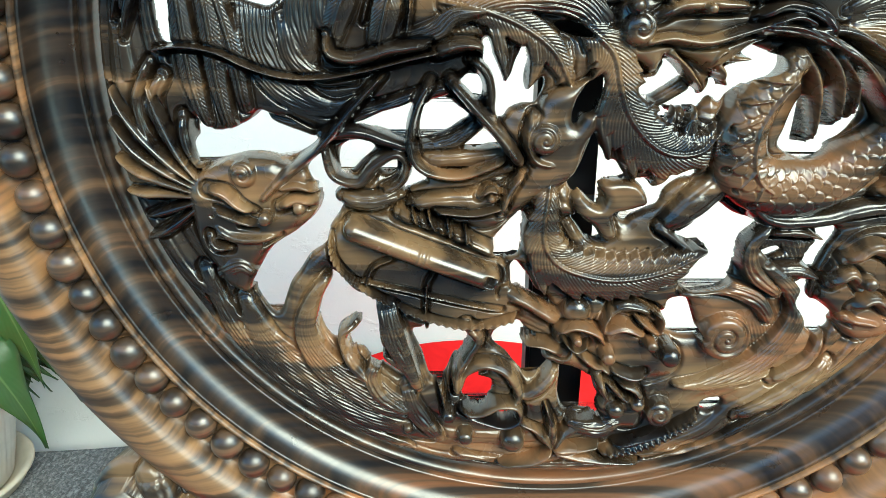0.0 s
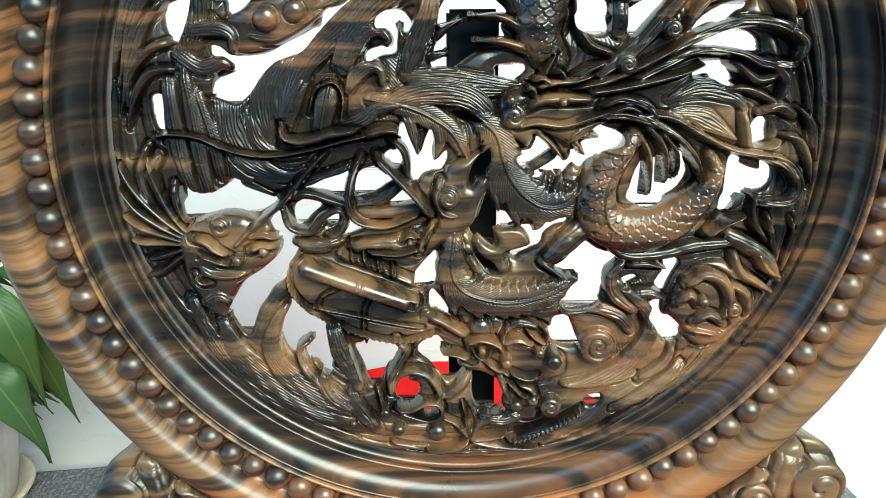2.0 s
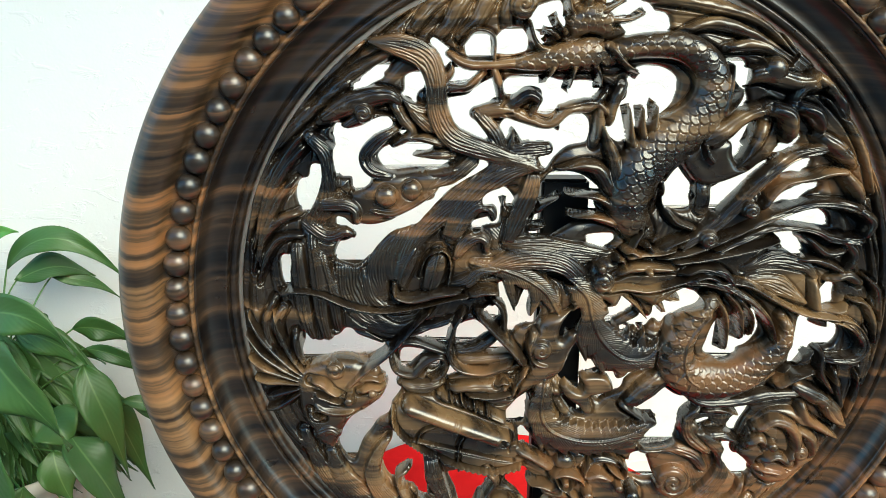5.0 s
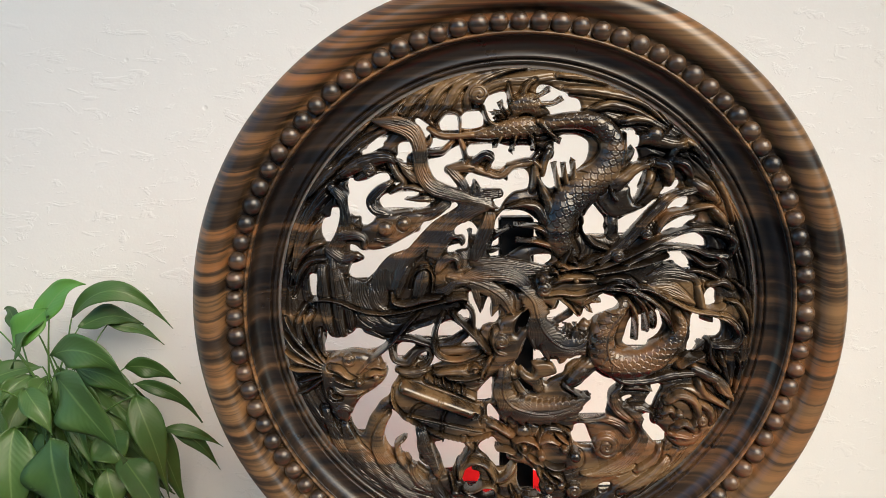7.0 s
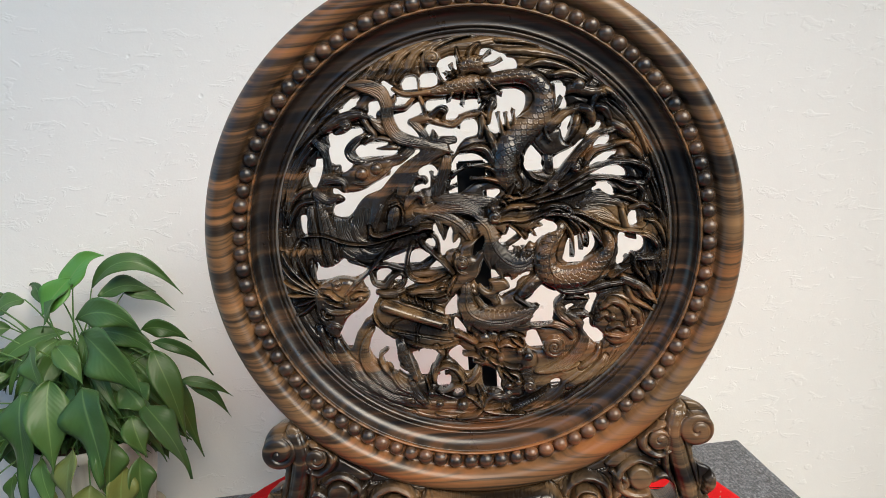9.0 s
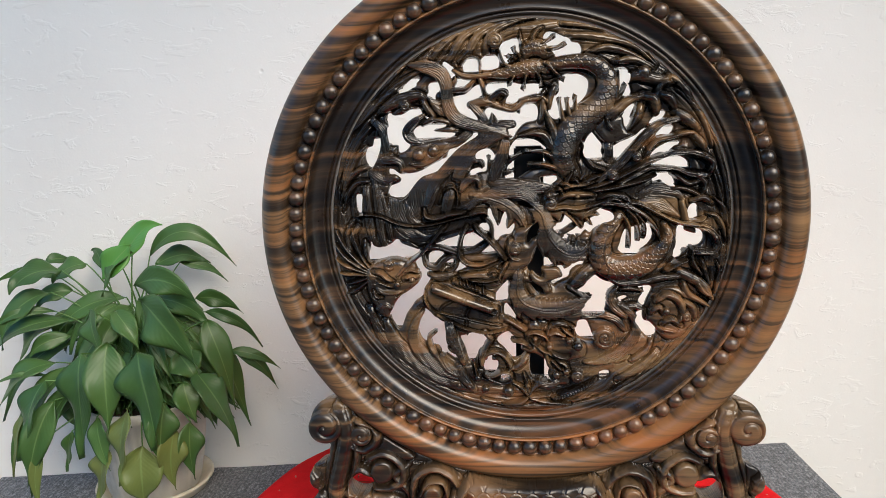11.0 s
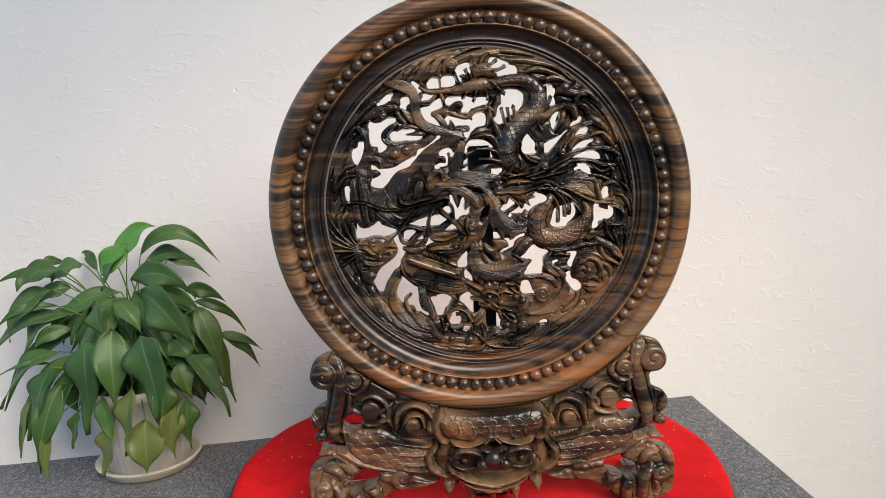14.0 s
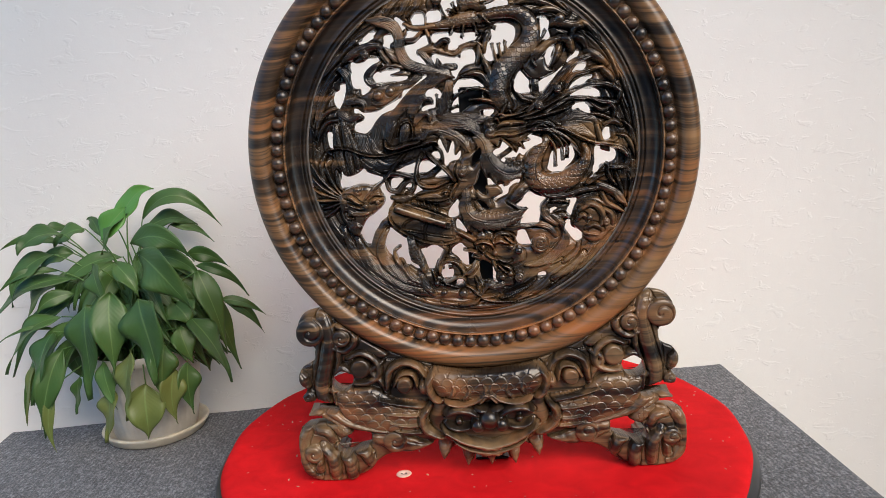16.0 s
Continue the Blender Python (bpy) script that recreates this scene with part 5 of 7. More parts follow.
stroke(panel, [(-98.9, -64.9), (-69.6, -76.7), (-37.1, -89.1)], (5.4, 5.4), 21, rings=1)
stroke(panel, [(-85.6, -105.8), (-81.9, -122.3), (-76.2, -135.6), (-70.8, -149.1)], (5.4, 6.1, 4.3, 2.5), 15, lines=4, fill=1)
stroke(panel, [(-66.2, -119.9), (-65.1, -133.2), (-59.5, -151.3), (-56.3, -169.8)], (1.4, 1.8, 1.4, 1.1), 11)
stroke(panel, [(-47.6, -114.5), (-41.6, -121.6), (-45.9, -130.3), (-51.5, -140.9), (-51.5, -153.6)], (3.6, 3.6, 2.9, 2.5, 2.2), 14, fill=1)
stroke(panel, [(-28.8, -97.8), (-16.8, -104.4), (-3.1, -113.7)], (3.6, 3.2, 3.6), 13, fill=1)
stroke(panel, [(-51.5, -153.2), (-47.4, -141.1), (-37, -137.2), (-26.5, -142.3), (-20.6, -153.7), (-23.8, -160.5)], (2.2, 2.9, 2.9, 2.9, 2.2), 12, fill=1)
stroke(panel, [(-20.4, -157), (-10.7, -152.6), (-2.8, -142.7)], (2.9, 3.6, 2.9), 10, fill=1)
stroke(panel, [(-49, -163.7), (-39.3, -163.8), (-30, -159.4), (-21.5, -160.5), (-20.1, -167.9), (-27.8, -171.4), (-38, -168.5), (-47.4, -164.6)], (1.8, 2.2, 1.8), 14, fill=1)
stroke(panel, [(-113.9, -91.2), (-120.9, -102.3), (-125.1, -119.6), (-116.3, -137.4), (-96.7, -152.1), (-74.7, -165.3)], (2.5, 4.7, 6.5, 8.6, 9.4, 5), 10, lines=8, groove=1.8, fill=1)
stroke(panel, [(-100.8, -114.6), (-107.7, -120.7), (-104.9, -133.1), (-94.5, -148)], (2.5, 2.9, 3.2, 2.5), 12, lines=3, groove=2, fill=1)
stroke(panel, [(-79.5, -137.9), (-87.4, -133.3), (-94.4, -142.1), (-89.4, -154.9), (-76.6, -164.3)], (1.8, 2.9, 3.6, 3.2, 1.8), 12, lines=4, groove=1.8)
stroke(panel, [(-76.5, -151.5), (-71.8, -165.4), (-60.4, -180.5)], (3.6, 5, 2.9), 10, lines=6)
# blossom, shells and leaves below
lump(panel, -55.9, -165.4, 3.6, 14)
lump(panel, -47.4, -178.1, 4, 14)
lump(panel, -22.8, -181.3, 6.1, 14)
lump(panel, -76.8, -174.9, 2.5, 9)
stroke(panel, [(-1.7, -187.2), (-10.3, -176.2), (-20.3, -170.4)], (1.1, 2.9, 1.8, 0.7), 11)
stroke(panel, [(-1.7, -187.2), (5.5, -176.5), (17.7, -171.1), (32.1, -170.4)], (1.1, 2.9, 1.8, 0.7), 11)
stroke(panel, [(-1.6, -188.6), (16.5, -193.7), (43.8, -196.2)], (1.1, 2.9, 1.8, 0.7), 11)
stroke(panel, [(-1.6, -188.6), (-10.6, -195.1), (-29.4, -196.7)], (1.1, 2.9, 1.8, 0.7), 11)
stroke(panel, [(-1.7, -187.7), (7.9, -187.9), (22.4, -185.3)], (1.1, 2.9, 1.8, 0.7), 11)
stroke(panel, [(-1.8, -184.8), (-2.9, -173), (-6.5, -161.4)], (1.1, 2.9, 1.8, 0.7), 11)
stroke(panel, [(7.2, -171.3), (19.7, -174.3), (29.9, -170.7)], (2.9, 5.4, 3.6), 12, lines=3)
stroke(panel, [(24.4, -189.9), (40.9, -185.5), (59.1, -176.3), (70.9, -167.2)], (1.8, 3.2, 2.9, 1.1), 13, bead=3.2)
stroke(panel, [(30.6, -184.9), (47, -180.4), (63.3, -174.1)], (1.4, 2.9, 1.4), 12, lines=4)
# lion and the finned tail
form(panel, [(-4.2, -112.6), (3.5, -102.2), (15.4, -100.6), (25.7, -107.3), (37.6, -104.4), (48, -110.6), (47.9, -123), (58.1, -130.4), (58.1, -142.1), (47.7, -147.5), (37.9, -151), (43.6, -164.1), (41.2, -175.3), (28.7, -175.1), (20, -165.5), (20.8, -154.4), (12.2, -143.7), (1.4, -139), (-9.3, -134.8), (-3.9, -124.6)], 9, 7, fill=1)
lump(panel, 5.4, -108.3, 6.8, 13)
stroke(panel, [(17.7, -112.7), (27.8, -105.4), (43.1, -108.6)], (2.2, 3.6, 2.2), 12)
stroke(panel, [(-4.2, -117.2), (4.8, -114.3), (15.7, -118.4), (19.1, -124.6)], (1.4, 2.2, 2.2, 1.1), 17)
lump(panel, 5.6, -121.2, 2.5, 18)
stroke(panel, [(0, -123), (5.8, -127.5), (12, -124)], (0.9, 1.3, 0.9), 16)
lump(panel, 20.7, -129.3, 3.6, 20)
lump(panel, 50, -128.2, 5, 23)
lump(panel, 41.1, -123, 3.2, 20)
stroke(panel, [(17.9, -118), (27.3, -114.6), (38.6, -119.1)], (1.8, 2.9, 1.8), 18, lines=3)
stroke(panel, [(8.4, -130.6), (15.8, -136.1), (24.9, -140.7)], (1.8, 2.5, 1.8), 15)
stroke(panel, [(22.8, -137), (32.7, -141.7), (40.8, -140.9)], (1.4, 2.2, 1.4), 17)
stroke(panel, [(16.2, -142.9), (24.5, -147.5), (31.4, -154.9), (36.4, -156.8)], (1.1, 1.8, 2.2, 1.4), 14)
stroke(panel, [(28.4, -146.2), (37.5, -150.9), (41.3, -160.1)], (1.4, 2.5, 2.2), 15, lines=3)
lump(panel, 38.4, -158.1, 3.6, 16)
lump(panel, 28.1, -162.2, 4.3, 15)
stroke(panel, [(17.8, -140.9), (19.7, -148.1), (24, -154.5)], (2.2, 2.2, 0.5), 20, fill=1)
stroke(panel, [(-19.6, -125.4), (-10.4, -126), (-0.2, -130.5)], (0.7, 2.2, 2.9), 13, fill=1)
stroke(panel, [(46.4, -119.7), (39.7, -115.2), (33.9, -109.9)], (1.4, 2.2, 1.1), 15)
stroke(panel, [(42.5, -107.4), (46.7, -111.8), (45.6, -119.7)], (1.1, 1.4, 0.7), 15)
stroke(panel, [(21.8, -107.1), (18.9, -113.2), (18.4, -119.3)], (1.1, 1.4, 0.7), 15)
stroke(panel, [(57.6, -149), (73.9, -147.5), (93.8, -138.7), (107.9, -122.7), (112.3, -108.6), (106.3, -96.4), (94.2, -85.1), (85.5, -76.5)], (1.4, 4.3, 6.5, 6.5, 5.4, 4.3, 3.2, 2.2), 12, lines=7, groove=2, fill=0)
stroke(panel, [(56.5, -99.2), (74.3, -96), (90.8, -101.8), (99.7, -112.9)], (1.8, 3.6, 4.3, 2.9), 12, lines=4)
whorl(panel, 78.5, -121.5, 11.9, 15, 1, 2.4)
whorl(panel, 50.4, -163.9, 7.2, 15, 1, 2.2)
stroke(panel, [(91.9, -65), (84, -74.1), (86.6, -86.8), (100.4, -99)], (2.2, 3.6, 4, 2.5), 14, lines=2, fill=1)
stroke(panel, [(93, -68.5), (107.3, -68.6), (119.5, -72.5)], (2.2, 3.2, 0.5), 11, fill=1)
stroke(panel, [(97.9, -88), (109.1, -88.2), (120.7, -91.7)], (2.9, 4.3, 0.5), 11, fill=1)
stroke(panel, [(76.7, -145.8), (91.4, -148.3), (105.6, -143.9)], (1.8, 2.9, 1.4), 8, lines=3)
# beast by the rim
form(panel, [(131.5, -75.7), (140.7, -68.2), (156.7, -68.3), (170, -78.2), (176.8, -93.4), (175.7, -106.6), (166.9, -111.8), (157, -122.3), (144.9, -124.9), (136, -118.5), (127.1, -106.9), (122, -101.5), (124.8, -88.5)], 10, 6)
stroke(panel, [(130.9, -82.3), (142, -75.2), (154.7, -81.7), (158.8, -95.4), (153.5, -105.7)], (2.5, 4, 4.3, 4, 2.5), 16)
stroke(panel, [(125.6, -94.1), (133.9, -89), (140.2, -96)], (2.5, 3.6, 2.5), 14)
stroke(panel, [(137, -105.9), (147, -101.7), (157.5, -108.8)], (2.5, 3.6, 2.5), 15)
stroke(panel, [(135, -112), (144.2, -113.9), (153.4, -115.8)], (2.2, 2.9, 1.8), 13)
lump(panel, 141.3, -92.3, 3.6, 18)
stroke(panel, [(158.7, -82.4), (168.4, -89.4), (171.6, -102)], (2.5, 4, 2.9), 14)
whorl(panel, 162.1, -99.4, 5.4, 14)
stroke(panel, [(150.4, -49.8), (164.2, -56.5), (178.1, -65.7), (191, -83.6)], (4.3, 5.8, 5, 1.8), 14)
stroke(panel, [(171.1, -60.3), (179.5, -73), (190.7, -79)], (2.2, 2.9, 1.1), 15)
stroke(panel, [(158, -60.9), (163.7, -74.4), (176.8, -83), (189.2, -90.9)], (2.9, 3.6, 3.2, 1.4), 13)
stroke(panel, [(166.5, -25.6), (167.2, -40.1), (177.6, -55.7)], (1.8, 2.9, 1.4), 14, fill=1)
stroke(panel, [(175.9, -37.5), (179.9, -49.8), (185.4, -66.5)], (1.8, 3.2, 1.1), 12)
stroke(panel, [(150.2, -0.4), (169.8, -3.5), (184.4, -9.1), (192.3, -21), (187.4, -30.5), (168.8, -31.2)], (1.4, 2.2, 3.2, 3.6, 3.2, 2.2), 14, lines=2, groove=4, fill=1)
stroke(panel, [(139.3, -50.7), (150.9, -43.4), (163.4, -37.9)], (2.5, 2.9, 0.4), 16, fill=1)
stroke(panel, [(155, 22.2), (158.2, 9.2), (161.7, -0.1), (172.3, 0.7), (179.4, 4.5)], (2.5, 3.2, 3.2, 2.9, 1.8), 12)
stroke(panel, [(164.8, 22.4), (175.3, 25.4), (185.3, 19.3)], (2.5, 3.6, 2.5), 13)
stroke(panel, [(142.7, 36.4), (157.9, 34.6), (174, 27.1)], (2.2, 2.9, 1.8), 12)
# coils of the dragon
stroke(panel, [(95.1, 12.7), (80.8, -4.8), (73.1, -21.5), (74.9, -36.2), (84.1, -45.1), (97.4, -47.6), (111.8, -44.5), (124.9, -36.5), (136, -24.6), (140.6, -12.1), (137.9, -1.2)], (5.8, 7.9, 10.1, 11.9, 12.9, 13.7, 13.7, 12.2, 9.4, 6.5, 3.6), 17, scale=7.5)
stroke(panel, [(91.4, 2.3), (80.6, -11.1), (76.5, -26.6), (79.1, -40.5), (88.2, -48.6)], (1.1, 1.4, 1.4, 1.1, 0.7), 20, lines=2)
stroke(panel, [(87.9, 0.4), (75.9, 1.2)], (1.1, 0.3), 20)
stroke(panel, [(81.7, -6.5), (69.9, -8.7)], (1.1, 0.3), 20)
stroke(panel, [(77.8, -14.2), (66.9, -19.5)], (1.1, 0.3), 20)
stroke(panel, [(76.2, -21.9), (64.5, -28.1)], (1.1, 0.3), 20)
stroke(panel, [(76, -29.8), (66, -37.7)], (1.1, 0.3), 20)
stroke(panel, [(78.1, -36.9), (72, -46.5)], (1.1, 0.3), 20)
stroke(panel, [(82.4, -43.4), (80.2, -53.8)], (1.1, 0.3), 20)
stroke(panel, [(76.4, -48.7), (91.2, -62), (114.8, -62.2), (133.9, -57.4), (157.4, -55.5)], (2.9, 3.6, 4, 4, 3.2), 13)
stroke(panel, [(67.8, -46), (57.4, -54.1), (44.1, -66.4)], (7.2, 7.2, 4.3), 11, fill=1)
form(panel, [(12.4, -46.4), (17, -43.6), (29.4, -44.9), (34.8, -51.9), (33.9, -56), (25.4, -58.4), (19.6, -60.4), (22, -70.5), (16.2, -72.5), (12, -67), (4, -60.7), (-0.1, -52.4), (3.6, -48.8), (8.8, -53.7), (13.6, -55.8), (15.4, -51.7)], 10, 4, fill=1)
stroke(panel, [(-0.3, -65.2), (10.8, -78.8), (36.6, -80.7)], (2.9, 4.3, 2.9), 6, fill=1)
stroke(panel, [(32.1, -10.5), (42.4, -4.3), (56.4, 5)], (3.2, 3.6, 2.9), 5, fill=1)
stroke(panel, [(41.3, -66.2), (57.9, -79.8), (46.2, -83.1)], (2.2, 1.8, 1.1), 9)
# neck and body of the dragon
stroke(panel, [(-35.7, 152.7), (-17, 155.6), (1.6, 158.5), (19.3, 158.2)], (3.3, 6.7, 9.5, 10.5), 14, scale=6.5, fill=1)
stroke(panel, [(-6.3, 172.4), (7.1, 178.5), (21, 173.7)], (6.7, 9, 7.6), 15, scale=6)
stroke(panel, [(17.7, 158.7), (38.5, 163.4), (61.6, 162.1), (76.6, 150.9), (79.7, 136.1), (72.6, 120.8), (57.8, 108.4), (45.8, 94.5), (39.4, 75.5)], (6.7, 7.1, 8.1, 9.5, 11.4, 13.3, 14.8, 15.2, 14.3), 16, scale=8, fill=1)
stroke(panel, [(51.9, 107.8), (41.6, 93.6), (36.1, 79.2), (36.2, 65.3), (43.3, 53.3)], (12.9, 13.7, 13.7, 12.2, 9.4), 18, scale=8)
stroke(panel, [(53.2, 86.7), (57.2, 71.1), (64.1, 60.4), (77.2, 55.1)], (1.4, 2.2, 2.5, 1.8), 15, lines=3)
stroke(panel, [(10.7, 180.2), (19, 184.6), (27.2, 190.3)], (1.9, 1.4, 0.3), 16, fill=1)
stroke(panel, [(17.6, 176.5), (29.1, 177.6), (38.3, 182.5)], (1.9, 1.4, 0.3), 16, fill=1)
stroke(panel, [(-4.1, 179.6), (-6.4, 186.8), (-7.3, 195)], (1.9, 1.4, 0.3), 16, fill=1)
stroke(panel, [(3.8, 184), (8.4, 192.9), (15.2, 197.3)], (1.9, 2.4, 1), 16, fill=1)
stroke(panel, [(17.7, 163.7), (27, 153.5), (37.3, 146.9)], (2.4, 1.9, 0.3), 16, fill=1)
stroke(panel, [(10.8, 151.9), (13.6, 144.5), (15, 139.4)], (1.9, 1.4, 0.3), 16, fill=1)
stroke(panel, [(-0.8, 152.1), (-2.7, 146.6), (-4.1, 138.3)], (1.9, 1.4, 0.3), 16, fill=1)
stroke(panel, [(-12.5, 152.3), (-15.3, 147.8), (-18.6, 144.1)], (1.9, 1.4, 0.3), 16, fill=1)
stroke(panel, [(-11.5, 168.3), (-16.1, 170.7), (-20.7, 172.6)], (1.9, 1.4, 0.3), 16, fill=1)
stroke(panel, [(-7.8, 170.5), (-11.9, 175.2), (-13.8, 180.6)], (1.9, 1.4, 0.3), 16, fill=1)
stroke(panel, [(85.6, 123), (88.5, 139.1), (89.5, 154.3)], (2.4, 2.4, 0.4), 16, fill=1)
stroke(panel, [(86.5, 123), (93.8, 132.1), (97.7, 140.4)], (1.9, 1.4, 0.3), 16, fill=1)
stroke(panel, [(75.9, 140.7), (81.7, 132.3), (82.8, 123)], (1.4, 1.4, 0.3), 16, fill=1)
stroke(panel, [(36.2, 103), (33.3, 117), (31.8, 130.1)], (2.9, 2.2, 0.3), 14, fill=1)
stroke(panel, [(41.8, 108.4), (40, 120.4), (40.2, 129.6)], (2.5, 2.2, 0.3), 14, fill=1)
stroke(panel, [(46.8, 113.1), (47.6, 122.1), (48, 130.9)], (2.5, 2.2, 0.3), 14, fill=1)
stroke(panel, [(27.7, 75.5), (26.5, 93.4), (21.2, 106.9), (16.5, 118.6)], (4.3, 5, 3.6, 0.4), 14, fill=1)
stroke(panel, [(24.8, 76.8), (17.8, 90), (8.5, 94), (-9.1, 92.2)], (3.6, 5, 3.6, 0.4), 14, fill=1)
stroke(panel, [(30.1, 57.8), (15.5, 62.4), (-1.1, 62.7)], (2.9, 2.5, 0.3), 14, fill=1)
stroke(panel, [(26.7, 68.4), (14.9, 75.1), (-2.9, 76.1)], (2.9, 2.5, 0.3), 14, fill=1)
stroke(panel, [(75.5, 107.2), (86.2, 113.3), (99.3, 123.4), (114.8, 128.7)], (7.9, 6.1, 4.7, 4.3), 16, fill=1)
stroke(panel, [(113.4, 128.6), (123.7, 124.1), (127.4, 110.3)], (4.7, 5.4, 3.6), 20)
stroke(panel, [(128.3, 129.4), (139.2, 125.5), (145.5, 115)], (4, 4.7, 2.5), 19)
stroke(panel, [(113.1, 120.8), (108.2, 107.4), (98.2, 93)], (4.7, 4, 0.7), 13, fill=1)
stroke(panel, [(77.7, 107.3), (79.3, 100.6), (84, 95.5)], (1.8, 2.2, 1.1), 17)
form(panel, [(66.5, 96.8), (71.2, 105.4), (81.5, 109.9), (94.1, 108.9), (96.7, 100.4), (101, 93.5), (106.7, 90.7), (98, 86.5), (85.7, 82.2), (76.6, 83.6), (70.6, 89.9)], 10, 6, fill=1)
stroke(panel, [(81, 83.6), (81.9, 68)], (5, 5), 8, fill=1)
# head and mane of the dragon
form(panel, [(13.7, 28.2), (20.7, 35.6), (35.3, 38.2), (46.2, 41.8), (64.4, 43.7), (79, 46.6), (76, 37), (87.6, 32.6), (96.4, 25.1), (81.2, 19.1), (72.1, 15.3), (63.2, 8.9), (56, 3.9), (48.2, 8.9), (36.8, 11.6), (31.6, 4), (25.7, 7.8), (18, 13.2)], 13, 6, fill=1)
whorl(panel, 22.2, 22.4, 6.8, 19, 1, 1.4)
stroke(panel, [(29.1, 26.6), (37.9, 31), (50.7, 31.7), (67.2, 30.9)], (2.5, 3.6, 3.6, 2.2), 19)
stroke(panel, [(33.8, 37.7), (44.4, 40.6), (56, 41.3), (65.9, 44.2)], (1.8, 2.5, 2.2, 1.1), 20, lines=2)
stroke(panel, [(38.2, 42.5), (40.7, 49), (45, 56.1)], (2.2, 1.8, 0.3), 18, fill=1)
stroke(panel, [(55.6, 42.8), (64.3, 47.5), (73.1, 51.1)], (1.8, 2.2, 1.1), 18)
stroke(panel, [(44.2, 38.7), (37.4, 43), (33.2, 40.9)], (1.8, 1.8, 0.7), 22, lines=2)
stroke(panel, [(51.3, 40.9), (47.3, 46.6), (43.8, 45.2)], (1.8, 1.8, 0.7), 22, lines=2)
stroke(panel, [(34.4, 33.7), (31.6, 38), (28.1, 35.8)], (1.8, 1.8, 0.7), 22, lines=2)
lump(panel, 48.7, 30.2, 2.2, 24)
lump(panel, 20.3, 31.2, 2.9, 19)
stroke(panel, [(24.2, 16), (35.2, 18.3), (50, 16.7), (64.5, 20.4), (78.9, 24.9)], (1.4, 2.2, 2.2, 2.2, 1.4), 18)
stroke(panel, [(36, 13.2), (44.6, 5.6), (53.5, -5.2)], (1.8, 1.8, 0.3), 15, fill=1)
stroke(panel, [(54.9, 7.1), (56.9, 11.6), (61.9, 13.9)], (1.4, 1.8, 1.4), 15)
stroke(panel, [(32.6, 13.6), (30.9, 9), (29.3, 4.5)], (1.8, 1.4, 0.3), 13, fill=1)
stroke(panel, [(58.3, 7.4), (60.8, 3.6), (61.1, -0.3)], (1.8, 1.4, 0.3), 13, fill=1)
stroke(panel, [(62.6, 9.7), (67.1, 9.7), (73.1, 9.7)], (1.8, 1.4, 0.3), 13, fill=1)
stroke(panel, [(67.9, 42.8), (87.9, 58), (104.3, 75.7), (117.9, 90.4), (131, 100.7), (149.4, 104.9)], (2.9, 4, 4.7, 4.3, 3.6, 3.2), 15, lines=2, groove=3, fill=1)
stroke(panel, [(115.3, 67.3), (126.7, 82.8), (142.7, 87), (156.7, 90.5), (166.9, 89.9)], (2.2, 2.9, 2.5, 2.9, 2.9), 15, lines=0, groove=3, fill=1)
stroke(panel, [(105.4, 54.5), (123.4, 63.8), (144.4, 71), (162.6, 71), (175.5, 67.5)], (2.2, 2.9, 2.5, 2.9, 3.6), 16, lines=2, groove=3, fill=1)
stroke(panel, [(88.4, 40), (106.6, 49.5), (124.2, 56.7), (146.3, 55.3), (161.8, 49.5), (181.3, 48)], (2.9, 3.2, 2.5, 2.5, 3.2, 2.9), 16, lines=2, groove=3, fill=1)
stroke(panel, [(63.5, 34.5), (85.2, 37.4), (113.9, 43.9), (128.7, 49.7)], (1.8, 2.5, 2.2, 1.1), 18, lines=0, groove=3, fill=1)
stroke(panel, [(56.2, 37.2), (74.2, 40.9), (95.3, 49.9), (112.7, 58.9)], (1.8, 2.5, 2.5, 1.4), 17, lines=0, groove=3, fill=1)
stroke(panel, [(83.2, 20.6), (109.2, 20.9), (128.9, 11.1), (148.9, 1.5), (173.8, -2.9)], (2.5, 2.5, 2.2, 1.8, 1.4), 17, lines=0, groove=3, fill=1)
stroke(panel, [(70.7, 22.8), (90, 21.3), (109.3, 13.8), (125.7, 0.1), (134.6, -18.6)], (2.9, 3.2, 2.9, 2.2, 0.3), 19, lines=2, groove=3, fill=1)
stroke(panel, [(98, 16.6), (109.8, 2.5), (113.7, -20.8)], (2.2, 1.8, 0.2), 16, lines=0, groove=3, fill=1)
stroke(panel, [(91, 14.6), (101.4, -1.5), (103.9, -28.2)], (2.5, 2.2, 0.2), 15, lines=0, groove=3, fill=1)
stroke(panel, [(106.5, 12.8), (117.8, -1.3), (118.4, -18.9)], (2.2, 1.4, 0.2), 16, lines=0, groove=3, fill=1)
stroke(panel, [(119.2, 6.3), (129.5, -5.3), (134.9, -19.3)], (1.8, 1.8, 0.3), 16, lines=0, groove=3, fill=1)
stroke(panel, [(71.2, 26.5), (81.8, 30.9), (96.9, 27.2), (105, 19)], (2.2, 2.9, 3.2, 2.2), 19, lines=2, groove=3, fill=1)
stroke(panel, [(74.6, 23.9), (85.3, 26.8), (94.8, 23.1)], (1.4, 2.2, 1.4), 21, lines=0, groove=3, fill=1)
stroke(panel, [(113.4, 21.7), (130.7, 19.4), (153.2, 6.3)], (2.9, 6.5, 1.1), 9, lines=2)
stroke(panel, [(110.8, 29.3), (128.8, 36), (148.2, 31.5), (156.8, 22.8)], (2.2, 5.8, 5, 1.8), 9, lines=2)
